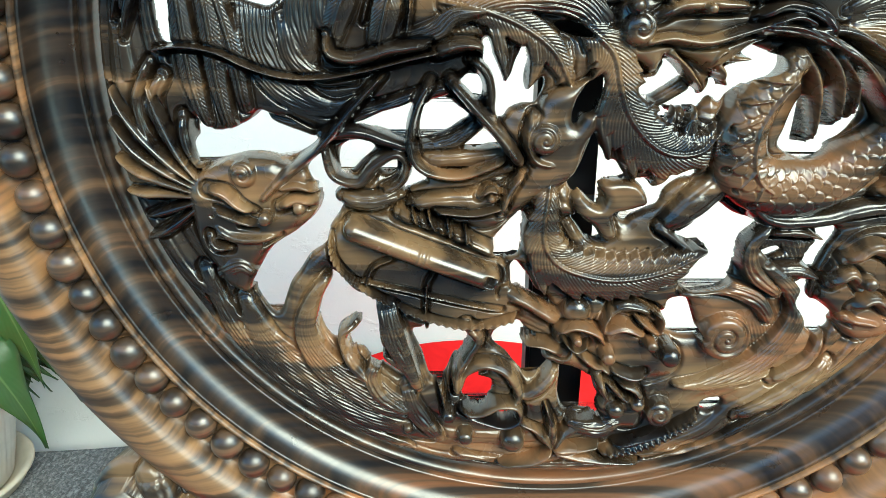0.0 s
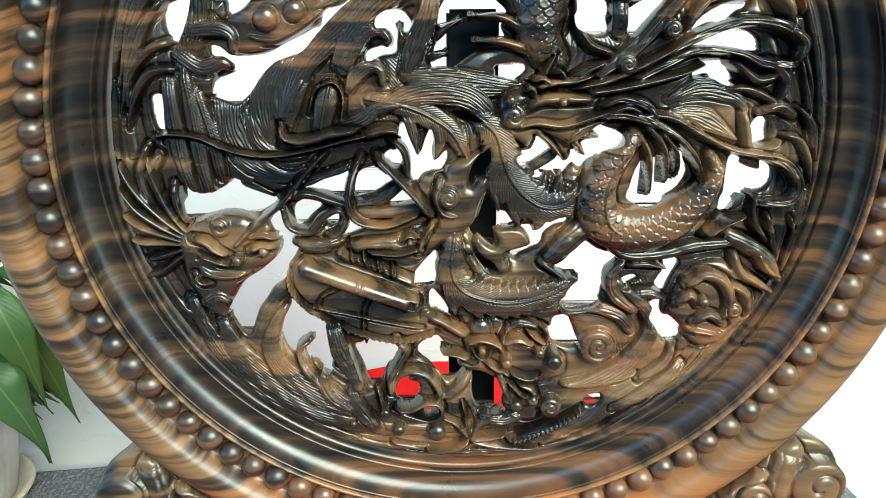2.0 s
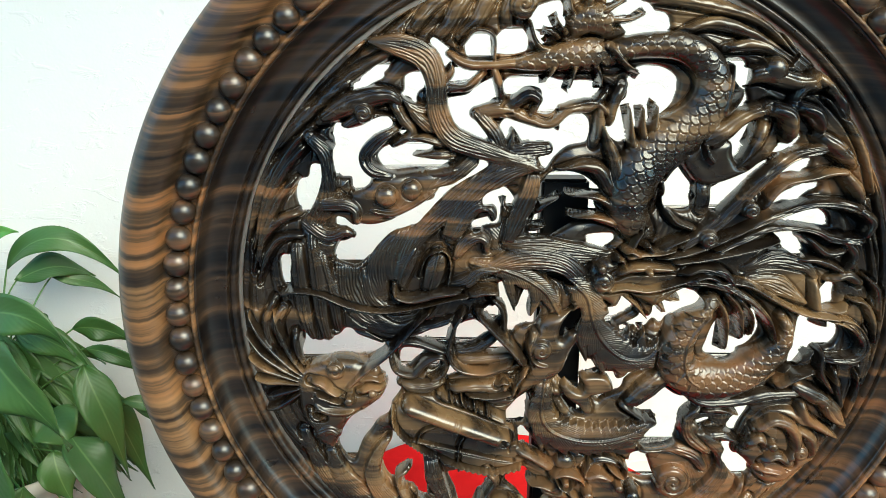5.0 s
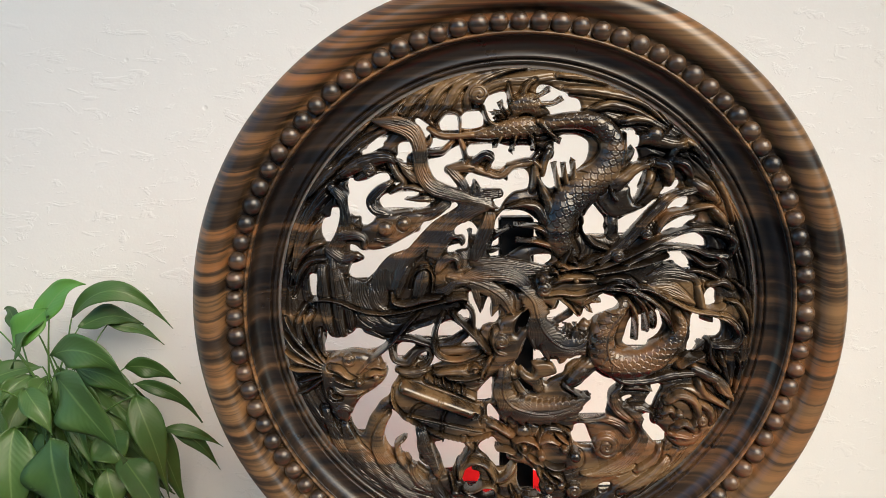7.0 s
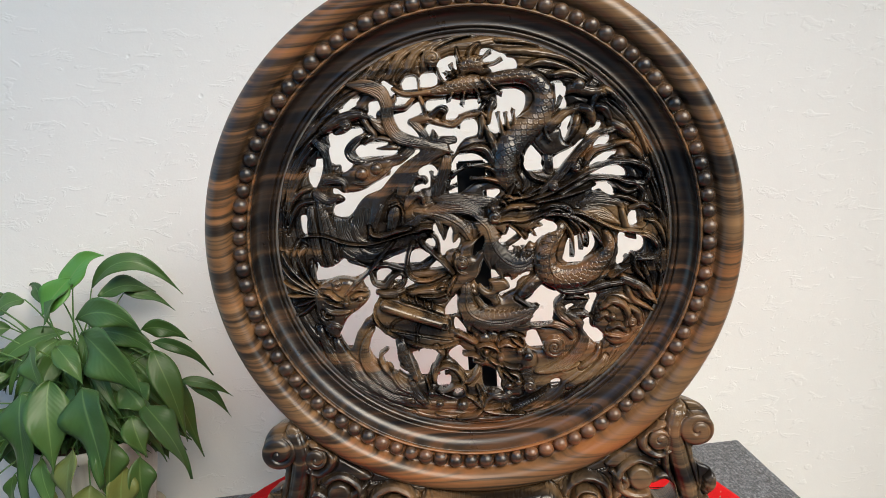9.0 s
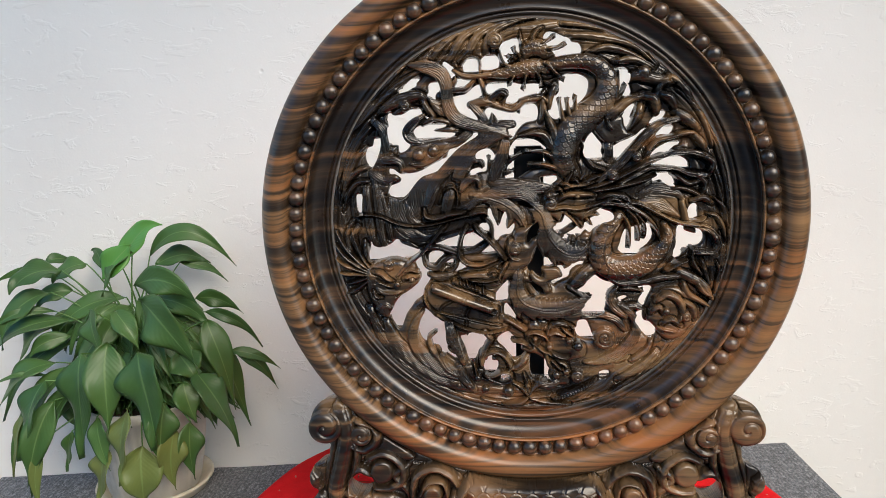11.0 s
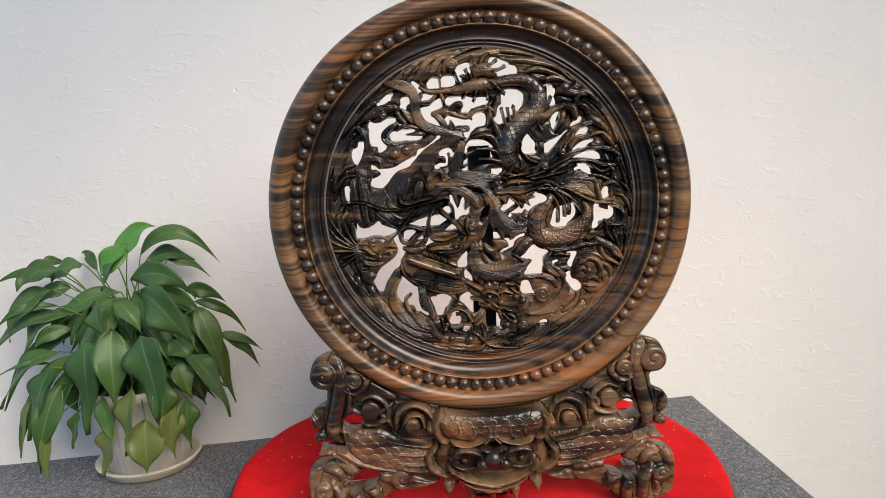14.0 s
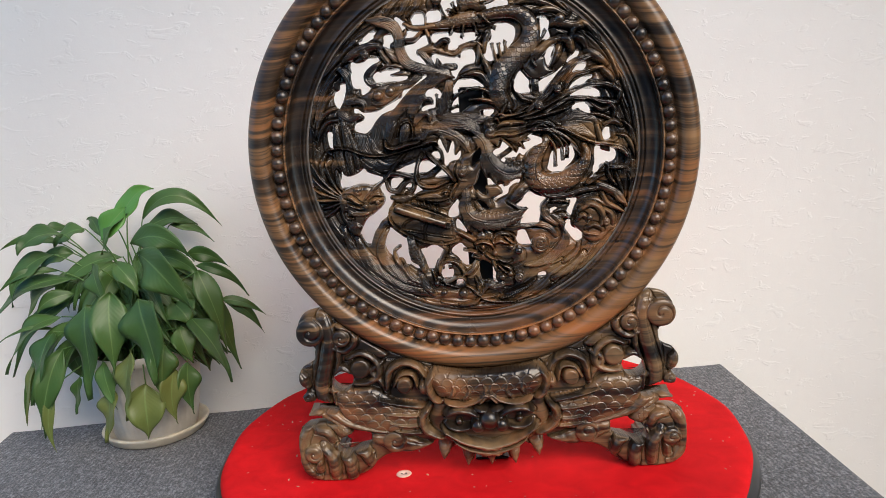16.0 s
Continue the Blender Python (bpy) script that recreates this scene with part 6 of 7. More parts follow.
stroke(panel, [(143.1, -41.9), (159.3, -29.8), (165.5, -17.8)], (1.1, 1.4, 0.7), 10)
whorl(panel, 107.5, 68.2, 5.4, 20)
whorl(panel, 84, 50.1, 5.8, 20)
stroke(panel, [(145.3, 112.3), (156.2, 104.9), (168.4, 94.7)], (4, 5.8, 3.6), 15)
stroke(panel, [(162.5, 90.6), (171.9, 80.1), (176.1, 71.7)], (3.2, 4.3, 2.9), 15)
stroke(panel, [(174.4, 68.1), (183.6, 60.2), (181.5, 49.4)], (2.9, 4, 2.5), 15)
stroke(panel, [(145.4, 50.7), (159.4, 40.4), (171.8, 42.6)], (2.2, 3.2, 2.5), 14)
stroke(panel, [(166.2, 50.7), (176.6, 40.4), (175.1, 29.3)], (2.9, 3.6, 2.2), 14)
lump(panel, 113.9, 150.2, 7.1, 16)
stroke(panel, [(98.5, 145), (108.7, 147.6), (130.2, 142.6), (142.1, 147)], (4.3, 5.7, 5.2, 2.9), 14)
stroke(panel, [(139.3, 147.5), (151.3, 139.4), (162.1, 126.3)], (3.3, 4.8, 3.8), 12)
stroke(panel, [(128, 131.5), (132.4, 139.8), (142.6, 140.5)], (3.3, 4.3, 2.9), 13)
# curling stems and clouds above the bird
form(panel, [(-164.1, 55.7), (-152.3, 73), (-144.3, 78.6), (-137.4, 75.2), (-128.1, 62.9), (-131.6, 49.6), (-141.7, 47.5), (-144.9, 35.8), (-153.2, 35.8), (-162.1, 47.4)], 8, 5)
stroke(panel, [(-156.4, 110.6), (-147.5, 101.4), (-146.1, 89.3), (-148.5, 73.5), (-154.8, 61)], (4, 5.4, 4.7, 6.1, 6.5), 13, lines=6, groove=2.3)
stroke(panel, [(-151.8, 70.2), (-137.2, 70.6), (-130.4, 66.8), (-130.1, 59.1)], (4, 4.3, 3.6, 1.8), 15, lines=5, groove=2.3)
stroke(panel, [(-160.6, 58), (-148.8, 50.2), (-137.3, 53), (-132.4, 50.2)], (4.3, 4.3, 4, 2.2), 11, lines=3)
form(panel, [(-133.5, 76.1), (-122.7, 83.7), (-115.5, 87.2), (-101.5, 89.3), (-87.5, 91), (-77, 90.7), (-77.1, 84.2), (-82.5, 73.7), (-95.1, 67.8), (-105.9, 60.7), (-120.3, 56.7), (-130.2, 58.5), (-130.5, 66.6)], 11, 8)
lump(panel, -111.5, 75.8, 6.8, 18)
lump(panel, -96.4, 79.5, 6.1, 16)
stroke(panel, [(-123, 67), (-109, 64.6), (-94.7, 70.5), (-80.5, 79.9)], (1.8, 2.9, 2.5, 1.4), 13)
stroke(panel, [(-87.4, 89.4), (-76.9, 89.5), (-66.4, 92.9)], (2.2, 3.6, 2.2), 11)
stroke(panel, [(-106, 114.9), (-117.2, 108.2), (-124.1, 99.5), (-120.6, 91), (-107.6, 87.3)], (2.5, 4, 4.3, 4, 2.5), 12, lines=3, groove=2.4, fill=1)
stroke(panel, [(-121.3, 166.1), (-100.9, 163), (-87, 156.3), (-81.7, 143.3), (-80.2, 125.5), (-72, 111.3), (-53.2, 103.4), (-30.5, 95.5), (-17.3, 91.5)], (1.4, 6.7, 7.6, 6.2, 6.7, 6.7, 5.7, 4.3, 1.4), 14, lines=7, groove=1.9, fill=1)
stroke(panel, [(-77.1, 143.2), (-72.3, 148.7), (-72.2, 153.3)], (2.9, 2.4, 0.5), 12, lines=2, fill=1)
stroke(panel, [(-79, 139.5), (-69.6, 139.3), (-61.1, 141.1)], (2.9, 2.9, 1), 12, lines=2, fill=1)
stroke(panel, [(-86.9, 125.6), (-93.5, 127.5), (-100.9, 133.3)], (3.8, 3.3, 0.5), 12, lines=3, fill=1)
stroke(panel, [(-85.4, 116.3), (-93.4, 124.1), (-101.9, 135)], (4.3, 3.2, 0.5), 12, lines=4, fill=1)
stroke(panel, [(-75.9, 106.4), (-90.3, 110.3), (-103.4, 110.2)], (3.2, 2.9, 0.3), 12, lines=3, fill=1)
stroke(panel, [(-72.6, 100.3), (-83.7, 100.3), (-95.5, 99.9)], (3.6, 2.9, 0.5), 11, lines=3, fill=1)
stroke(panel, [(-60.1, 96.3), (-73.5, 86), (-89, 79.8)], (4.7, 4.3, 0.7), 11, lines=3, fill=1)
stroke(panel, [(-38.5, 102.6), (-28, 103.3), (-15.5, 104)], (3.6, 5.4, 4.3), 12, lines=5, fill=1)
stroke(panel, [(-37.8, 101.2), (-37.2, 108.3), (-36.2, 115.9)], (2.9, 2.5, 0.5), 12, lines=3, fill=1)
stroke(panel, [(-41.2, 101.5), (-46.9, 113.2), (-55.8, 123.7)], (4.3, 4.7, 4), 11, lines=5, fill=1)
stroke(panel, [(-57.6, 124.4), (-42.1, 127.1), (-28.2, 121.9), (-14.3, 118.1), (-2.4, 126.7), (9.7, 128.8), (18.3, 137.3)], (4.3, 5.4, 4, 2.9, 2.9, 3.2, 3.2), 10, fill=1)
stroke(panel, [(-38.8, 128.4), (-27.3, 135.6), (-21, 131.7), (-25, 125.2)], (3.2, 4, 3.2, 1.8), 13)
stroke(panel, [(15.3, 130.8), (15.9, 116.9), (12.9, 106.1)], (3.2, 3.6, 1.8), 9, fill=1)
stroke(panel, [(-149.6, 120.9), (-130.3, 131), (-111.2, 135.3), (-100.9, 130.5)], (3.8, 7.1, 6.2, 3.3), 12, fill=1)
whorl(panel, -123.9, 124.9, 5.7, 15)
stroke(panel, [(-106.6, 132.4), (-101.2, 122), (-95.8, 113.4), (-107.4, 106)], (4.3, 3.8, 3.3, 2.4), 11, fill=1)
stroke(panel, [(-140.7, 112.1), (-126, 121.4), (-107, 121.1)], (3.3, 4.3, 2.4), 10)
stroke(panel, [(-74, 158.9), (-63.8, 152.7), (-47.3, 152.4), (-32.8, 153.6)], (2.4, 3.3, 2.9, 3.3), 11, fill=1)
stroke(panel, [(-48.7, 152.9), (-45.1, 142.6), (-43.3, 133.2)], (2.4, 2.9, 2.4), 10, fill=1)
stroke(panel, [(-53.5, 148.4), (-63, 140.1), (-71.6, 138.4)], (2.4, 2.9, 1.9), 10, fill=1)
stroke(panel, [(-67.3, 162.5), (-58.8, 171.5), (-48.5, 168.6), (-47.8, 153.8)], (1.2, 1.4, 1.4), 11, fill=1)
stroke(panel, [(-28, 176.5), (-25.2, 167.3), (-19.7, 161.7), (-7.5, 160.5)], (1.9, 1.9, 1.9), 12, fill=1)
whorl(panel, -31.7, 185.6, 8.1, 13)
stroke(panel, [(20.8, 123.8), (11.4, 131), (-7.5, 128)], (1.9, 2.9, 1.9), 10, fill=1)
stroke(panel, [(27.8, 141.4), (23.2, 130.8), (21.8, 119)], (3.8, 3.8, 2.4), 10, fill=1)

panel.h -= 3.0 * np.clip((far - 198) / 8, 0, 1)
panel.h = np.maximum(0.95 * panel.h, -5.0)
# worn by hand and polish: the sharpest arrises are eased
for axis in (0, 1):
    panel.h = 0.25 * np.roll(panel.h, 1, axis) + 0.5 * panel.h + 0.25 * np.roll(panel.h, -1, axis)
part("carved_panel", relief_mesh("carved_panel", panel, 17.0, 22.5, CENTRE, EBONY_CARVED, 2.6, 3.0, 3.2), EBONY_CARVED, wheel,
     "pierced relief of a dragon and a bird among clouds")

# ---- the stand ----
stand = thing("display_stand", (0, 0, RED), "carved ebony stand with a lion mask, on the red velvet", "stand")
foot = Relief(-262, 262, -428, -160, 0.6)
HALF = [(-184.5, -207.1), (-201.3, -191.9), (-215.5, -188), (-230.6, -192.3), (-240.8, -205.2), (-243.9, -220.9), (-237.9, -233.4), (-224.5, -239.5), (-223.1, -254.1),
        (-230.5, -261.4), (-240.7, -266.2), (-246.3, -277.5), (-244, -290), (-238.1, -298.1), (-243.2, -304.1), (-239.6, -312.1), (-227.5, -311.2), (-217, -310.3),
        (-198, -321), (-202, -329), (-222, -327), (-237, -331), (-204, -344), (-237, -346), (-251.2, -350.2), (-255.1, -366), (-255.4, -382.1), (-254.8, -398.3)]
HALF += [(-250.5, -414.8), (-236.1, -425), (-205.8, -427), (-182.7, -424), (-163, -415.2), (-152.1, -402.9), (-134.8, -394.1), (-112, -392.1), (-92.9, -386.7),
         (-69.8, -377.6), (-62, -382.8), (-59.7, -392.5), (-52.1, -390.5), (-42.9, -387.8), (-34.8, -399.4), (-25.7, -410.3), (-18.1, -397)]
arc = [(-279 * math.cos(a), -279 * math.sin(a)) for a in np.linspace(math.pi / 2, radians(47), 14)]
body_line = np.array([*arc, *HALF[1:], (0, -400)])
whole = np.vstack([body_line, [(-x, z) for x, z in body_line[::-1]]])
foot.solid = outline_distance(foot.x, foot.z, smooth_line(whole, 3, True))
foot.h = 2.0 + 0.8 * np.sin(foot.x * 0.13) * np.sin(foot.z * 0.11)


def both(make, pts, *rest, **more):
    """The same cut on both halves of the stand."""
    for side in (1, -1):
        p = [(side * x, z) for x, z in pts]
        make(foot, *p, **more) if make is opening else make(foot, p, *rest, **more)


def both_at(make, x, z, *rest):
    make(foot, x, z, *rest, *((1, 1.25) if make is whorl else ()))
    make(foot, -x, z, *rest, *((-1, 1.25) if make is whorl else ()))


both(opening, [(-201.9, -293.2), (-200.2, -279.1), (-189.1, -273.8), (-177.6, -278.7), (-177.1, -293.8), (-190.6, -299.7)])
both(opening, [(-205.7, -384.8), (-196.6, -366), (-175.9, -358), (-158, -361.2), (-161.4, -378.8), (-178.8, -383.9), (-193.4, -390.8)])
# scaled flanks and the fins that meet the mask
both(form, [(-201, -301.9), (-176.4, -297.7), (-146.4, -298.6), (-118.4, -318.5), (-84.9, -323.8), (-83, -360.1), (-108.1, -367.6), (-137.9, -361.8), (-167.4, -352.8), (-192.1, -336.2)], 14, 16)
both(scaled, [(-201, -301.9), (-176.4, -297.7), (-146.4, -298.6), (-118.4, -318.5), (-84.9, -323.8), (-83, -360.1), (-137.9, -361.8), (-192.1, -336.2)], 18)
both(stroke, [(-82.4, -325.8), (-114.8, -320.7), (-145.3, -312.5)], (4.6, 3.4, 0.7), 18)
both(stroke, [(-81.9, -337), (-110.3, -336.1), (-138.4, -332.1)], (4.6, 3.4, 0.7), 18)
both(stroke, [(-81.5, -348.2), (-104.3, -351), (-131.5, -345.5)], (4.6, 3.4, 0.7), 18)
both(stroke, [(-77.9, -358.1), (-97.7, -360.4), (-125.1, -356.4)], (4.6, 3.4, 0.7), 18)
# uprights, scrolls and clouds
both(form, [(-221.5, -203.2), (-198.4, -195.2), (-175.2, -218.7), (-126.9, -253.7), (-157.3, -258.9), (-179.5, -257), (-199.9, -271), (-206.3, -294.1), (-227.2, -292.3), (-225.4, -253.1), (-220.6, -238)], 7, 6)
both(stroke, [(-206.8, -197.1), (-200.9, -221.9), (-208.4, -259.9), (-216.5, -290.4), (-213.6, -315.9), (-193.8, -339.9), (-163.6, -353), (-120.7, -361.5)], (9.4, 9.6, 9.6, 9.4, 7.9, 5.8, 3.6, 1.4), 14)
both(stroke, [(-195.6, -211.4), (-191.7, -254.1), (-201.4, -292.3), (-199.4, -320.2)], (2.2, 3.6, 3.6, 1.4), 13)
both(stroke, [(-191.9, -211.7), (-171.2, -217.3), (-168.7, -234.4), (-183.3, -245.5), (-198.9, -239.5)], (3.6, 5, 5, 4.3, 2.2), 13)
both_at(whorl, -224.7, -217.4, 18, 17)
both_at(whorl, -185.3, -227.7, 11.5, 14)
both(form, [(-150.6, -271.3), (-155.6, -280.8), (-165.5, -284.1), (-174.4, -279.2), (-177.2, -269), (-172.2, -259.5), (-162.4, -256.3), (-153.5, -261.1)], 13, 4)
both(stroke, [(-180.1, -256.6), (-161.5, -249.7), (-143.4, -261.3), (-141, -280.2), (-155.5, -290), (-174.9, -289.9)], (2.9, 4.3, 4.3, 4.3, 2.9), 13)
both(stroke, [(-134.9, -263.4), (-149.6, -275.4), (-136.5, -292.2), (-132, -306.8)], (2.9, 4.3, 4.3, 2.9), 11)
both(stroke, [(-198.4, -273.8), (-187.4, -268.5), (-176.4, -276.4)], (2.9, 5, 2.9), 13)
both(stroke, [(-205.8, -299.5), (-188.8, -294.7), (-179.3, -303.4)], (4.3, 6.5, 4.3), 14)
both(stroke, [(-130.8, -300.3), (-126, -275.6), (-106.4, -264.9), (-87.9, -272.7), (-78.9, -287.5)], (2.9, 4.3, 4.3, 4.3, 2.9), 17)
both(stroke, [(-123.1, -297.8), (-112.5, -281.5), (-96.1, -281.3), (-90.5, -300.6)], (2.2, 2.9, 2.9, 2.2), 17)
both(form, [(-96.8, -295.7), (-100.9, -303.7), (-109.1, -306.4), (-116.6, -302.3), (-119, -293.8), (-114.9, -285.8), (-106.8, -283.1), (-99.3, -287.2)], 18, 4)
both_at(lump, -80.2, -298.3, 8.6, 24)
both(form, [(-127.6, -261.2), (-83.7, -271.2), (-71.8, -287.9), (-91.3, -272.1), (-112.9, -264)], 8, 4)
both(stroke, [(-247.6, -271.4), (-243, -282.8), (-238.1, -291.1)], (5.8, 10.1, 5.8), 12)
both_at(whorl, -236, -306.6, 9.4, 12)
both(stroke, [(-239.2, -332.6), (-225.3, -329.8), (-213.6, -334)], (0.7, 4.3, 3.6), 9, fill=1)
# knees and paws of curled cloud
both(form, [(-242.6, -346.4), (-211.8, -342.6), (-191.3, -362.9), (-170.9, -385), (-156.2, -390.4), (-174.5, -417.6), (-206.7, -429.8), (-244.2, -421.6), (-255.7, -402.4), (-254.7, -369.7)], 9, 8)
both(stroke, [(-213.3, -335.8), (-199.8, -349.8), (-183.6, -367.3)], (8.6, 10.8, 5.8), 13, scale=9)
both(stroke, [(-169.8, -379.9), (-185.6, -372), (-202.4, -372.2)], (2.9, 5, 3.6), 13)
both(stroke, [(-164, -365.3), (-131.3, -373), (-100.2, -382.1), (-72.8, -381.2)], (5.8, 12.9, 10.8, 1.4), 10)
both_at(whorl, -126.3, -372.8, 15.1, 14)
both(stroke, [(-238.9, -348), (-250.9, -371.3), (-248.5, -400.9), (-233.8, -418.6)], (6.5, 9.4, 9.4, 6.5), 13)
both(stroke, [(-229.9, -352.5), (-215.1, -355.4), (-207.6, -369)], (5, 7.2, 5), 16)
both(stroke, [(-222.8, -374.2), (-211.2, -391.4), (-209.7, -417.7)], (5.8, 8.6, 7.2), 20)
both(stroke, [(-202, -377.6), (-189, -396.6), (-187.3, -421.3)], (5.8, 8.6, 7.2), 20)
both(stroke, [(-185.5, -376.6), (-168.4, -386.1), (-161.1, -403.1)], (5, 7.9, 5.8), 18)
both(stroke, [(-227.2, -381.5), (-230.5, -409)], (5, 5.8), 17)
both_at(whorl, -235.1, -383.9, 12.2, 19)
# the lion mask: scaled brow, hollow eyes in raised rings, nose and wide mouth
both(form, [(-72.3, -279.5), (-54, -274.9), (18.4, -279.5), (11.6, -390.2), (-18.7, -389.2), (-48.1, -378.6), (-66.1, -367.3), (-78.3, -343.8), (-71.6, -320.5)], 16, 12)
form(foot, [(-76, -284), (-64, -273), (-30, -270), (0, -269), (30, -270), (64, -273), (76, -284), (66, -308), (40, -318), (0, -322), (-40, -318), (-66, -308)], 31, 24)
scaled(foot, [(-74, -284), (-62, -274), (0, -270), (62, -274), (74, -284), (64, -309), (0, -322), (-64, -309)], 17)
both(stroke, [(-67, -276.5), (-75.8, -292.8), (-70.1, -310.3), (-58.9, -317.5)], (3.6, 5.8, 5.8, 3.6), 31)
both(stroke, [(-57.1, -314.8), (-35.5, -319.8), (-15.9, -315.2), (-2.1, -307.1), (14.5, -320.9)], (3.6, 4.3, 4.3, 4.3, 3.6), 35)
both(stroke, [(-49.4, -311.1), (-43.2, -299.3), (-46.1, -289.7)], (4.3, 5, 0.7), 34)
both(stroke, [(-33.5, -314), (-23.7, -302.5), (-27, -289.8)], (4.3, 5, 0.7), 34)
both(stroke, [(-13, -315.8), (-3.2, -302.7), (-6.6, -290)], (4.3, 5, 0.7), 34)
both(stroke, [(-76.1, -324.7), (-87.2, -339.5), (-82.1, -357.5), (-59.2, -369)], (3.6, 5.8, 5.8, 3.6), 24)
both(stroke, [(-57.4, -334.7), (-44.9, -326.4), (-24.4, -329), (-10.5, -338.8)], (3.6, 6.5, 7.2, 4.3), 36)
both(stroke, [(-57.2, -347.9), (-39.9, -354.1), (-20.3, -351.1)], (3.6, 5.8, 3.6), 30)
both_at(lump, -39, -343.8, 4.3, 27)
both_at(lump, -15, -347, 8.8, 41)
both(stroke, [(-2.4, -329.4), (14, -326.1), (19.8, -326.6)], (4.3, 5.8, 5.8), 38)
both(stroke, [(-62, -352.4), (-35.2, -369.7), (-10.6, -377.4), (15.9, -381.3)], (2.9, 5, 5.8, 5.8), 34)
both(stroke, [(-48.8, -370.4), (-26, -384.4), (15.4, -392.7)], (2.2, 4.3, 5), 27)
lump(foot, 0, -339, 12.5, 44)
for x in (-60, -30, 0, 30, 60):
    drop = 10 if abs(x) > 40 else 0
    stroke(foot, [(x, -384 + drop / 3), (x * 1.02, -397 + drop), (x * 1.05, -413 + drop)], (10, 7, 1), 13, fill=1)
ob = part("carved_front", relief_mesh("carved_front", foot, 4.0, 32.0, CENTRE, EBONY_STAND, 4.0, 4.0, 5.0), EBONY_STAND, stand)
ob.location = (0, 0, -RED)
ob.matrix_parent_inverse = Matrix()
for side in (-1, 1):
    bm = bmesh.new()
    box(bm, side * 0.225 - 0.018, side * 0.225 + 0.018, 0.028, 0.11, 0.0, 0.016, 0.005)
    part("rear_foot", bm, EBONY_STAND, stand)

# black post behind the wheel
post = thing("support_post", (0, 0, RED), "black lacquered prop standing behind the plaque", "support")
bm = bmesh.new()
box(bm, -0.014, 0.017, 0.040, 0.060, 0.0, 0.507, 0.002)
part("upright", bm, BLACK, post, smooth=False)
bm = bmesh.new()
box(bm, -0.027, 0.019, 0.038, 0.062, 0.045, 0.190, 0.004)
part("socket", bm, BLACK, post, smooth=False)
bm = bmesh.new()
box(bm, -0.022, 0.024, 0.036, 0.085, 0.0, 0.004, 0.0015)
part("foot_plate", bm, BLACK, post, smooth=False)

# ---- small things on the velvet ----
tag = thing("paper_tag", (-0.120, 0.006, RED), "small round pale pink paper tag lying on the velvet", "tag")
part("disc", lathe("disc", [(0.0010, 0.0004), (0.0098, 0.0004), (0.0104, 0.0010), (0.0098, 0.0016), (0.0010, 0.0016)], CARD, 40, closed=True), CARD, tag)
for side in (-1, 1):
    bm = bmesh.new()
    box(bm, side * 0.0030 - 0.0011, side * 0.0030 + 0.0011, -0.0012, 0.0012, 0.0017, 0.0019)
    part("print", bm, INK, tag, smooth=False)
rng = random.Random(5)
bm = bmesh.new()
for k in range(150):
    a, r = rng.uniform(0, 6.28), 0.37 * math.sqrt(rng.random())
    at = Matrix.Translation((TURN_AT[0] + r * math.cos(a), TURN_AT[1] + r * math.sin(a), RED + 0.0005)) @ Euler((rng.uniform(-.4, .4), rng.uniform(-.4, .4), rng.uniform(0, 6))).to_matrix().to_4x4()
    q = rng.uniform(0.0006, 0.0021)
    got = bmesh.ops.create_cube(bm, size=1)["verts"]
    bmesh.ops.transform(bm, verts=got, matrix=at @ Matrix.Diagonal((q * rng.uniform(1, 3), q, q * 0.5, 1)))
tagged(part("wood_crumbs", bm, CHIP, smooth=False), "tiny wood crumbs scattered on the red velvet", "crumbs", kind="stuff")

# ---- the potted lily ----
POT_AT = Vector((-0.628, 0.365, TABLE))


def fluted(name, profile, mat, flutes, depth, steps=192):
    me = lathe(name, profile, mat, steps)
    co = np.zeros(len(me.vertices) * 3)
    me.vertices.foreach_get("co", co)
    co = co.reshape(-1, 3)
    a = np.arctan2(co[:, 1], co[:, 0])
    k = 1 + depth * np.abs(np.cos(a * flutes / 2)) * np.clip((co[:, 2] - 0.012) / 0.02, 0, 1) * np.clip((0.150 - co[:, 2]) / 0.01, 0, 1)
    co[:, 0] *= k
    co[:, 1] *= k
    me.vertices.foreach_set("co", co.ravel())
    me.update()
    return me


saucer = new("plant_saucer", lathe("plant_saucer", [(0.0, 0.004), (0.070, 0.004), (0.078, 0.010), (0.086, 0.019), (0.091, 0.022), (0.0945, 0.021), (0.0955, 0.0185), (0.092, 0.015),
                                                    (0.086, 0.004), (0.080, 0.0), (0.0, 0.0)], SAUCER, 96))
saucer.location = POT_AT
tagged(saucer, "cream plastic saucer under the plant pot, on the carpet", "saucer")
pot = thing("plant_pot", POT_AT, "white fluted plastic plant pot with rusty stains, standing in its saucer", "pot")
part("shell", fluted("shell", [(0.0, 0.006), (0.069, 0.006), (0.073, 0.010), (0.079, 0.05), (0.086, 0.10), (0.092, 0.150), (0.097, 0.153), (0.0995, 0.158), (0.0995, 0.170), (0.097, 0.172),
                                (0.093, 0.170), (0.090, 0.150), (0.0, 0.150)], POT, 40, 0.035), POT, pot)
part("soil", lathe("soil", [(0.0, 0.157), (0.04, 0.156), (0.089, 0.152)], SOIL, 48), SOIL, pot, "dark potting soil")

lily = thing("peace_lily", POT_AT + Vector((0, 0, 0.15)), "bushy green peace lily with drooping glossy, partly yellowing leaves", "plant")
rng = random.Random(11)


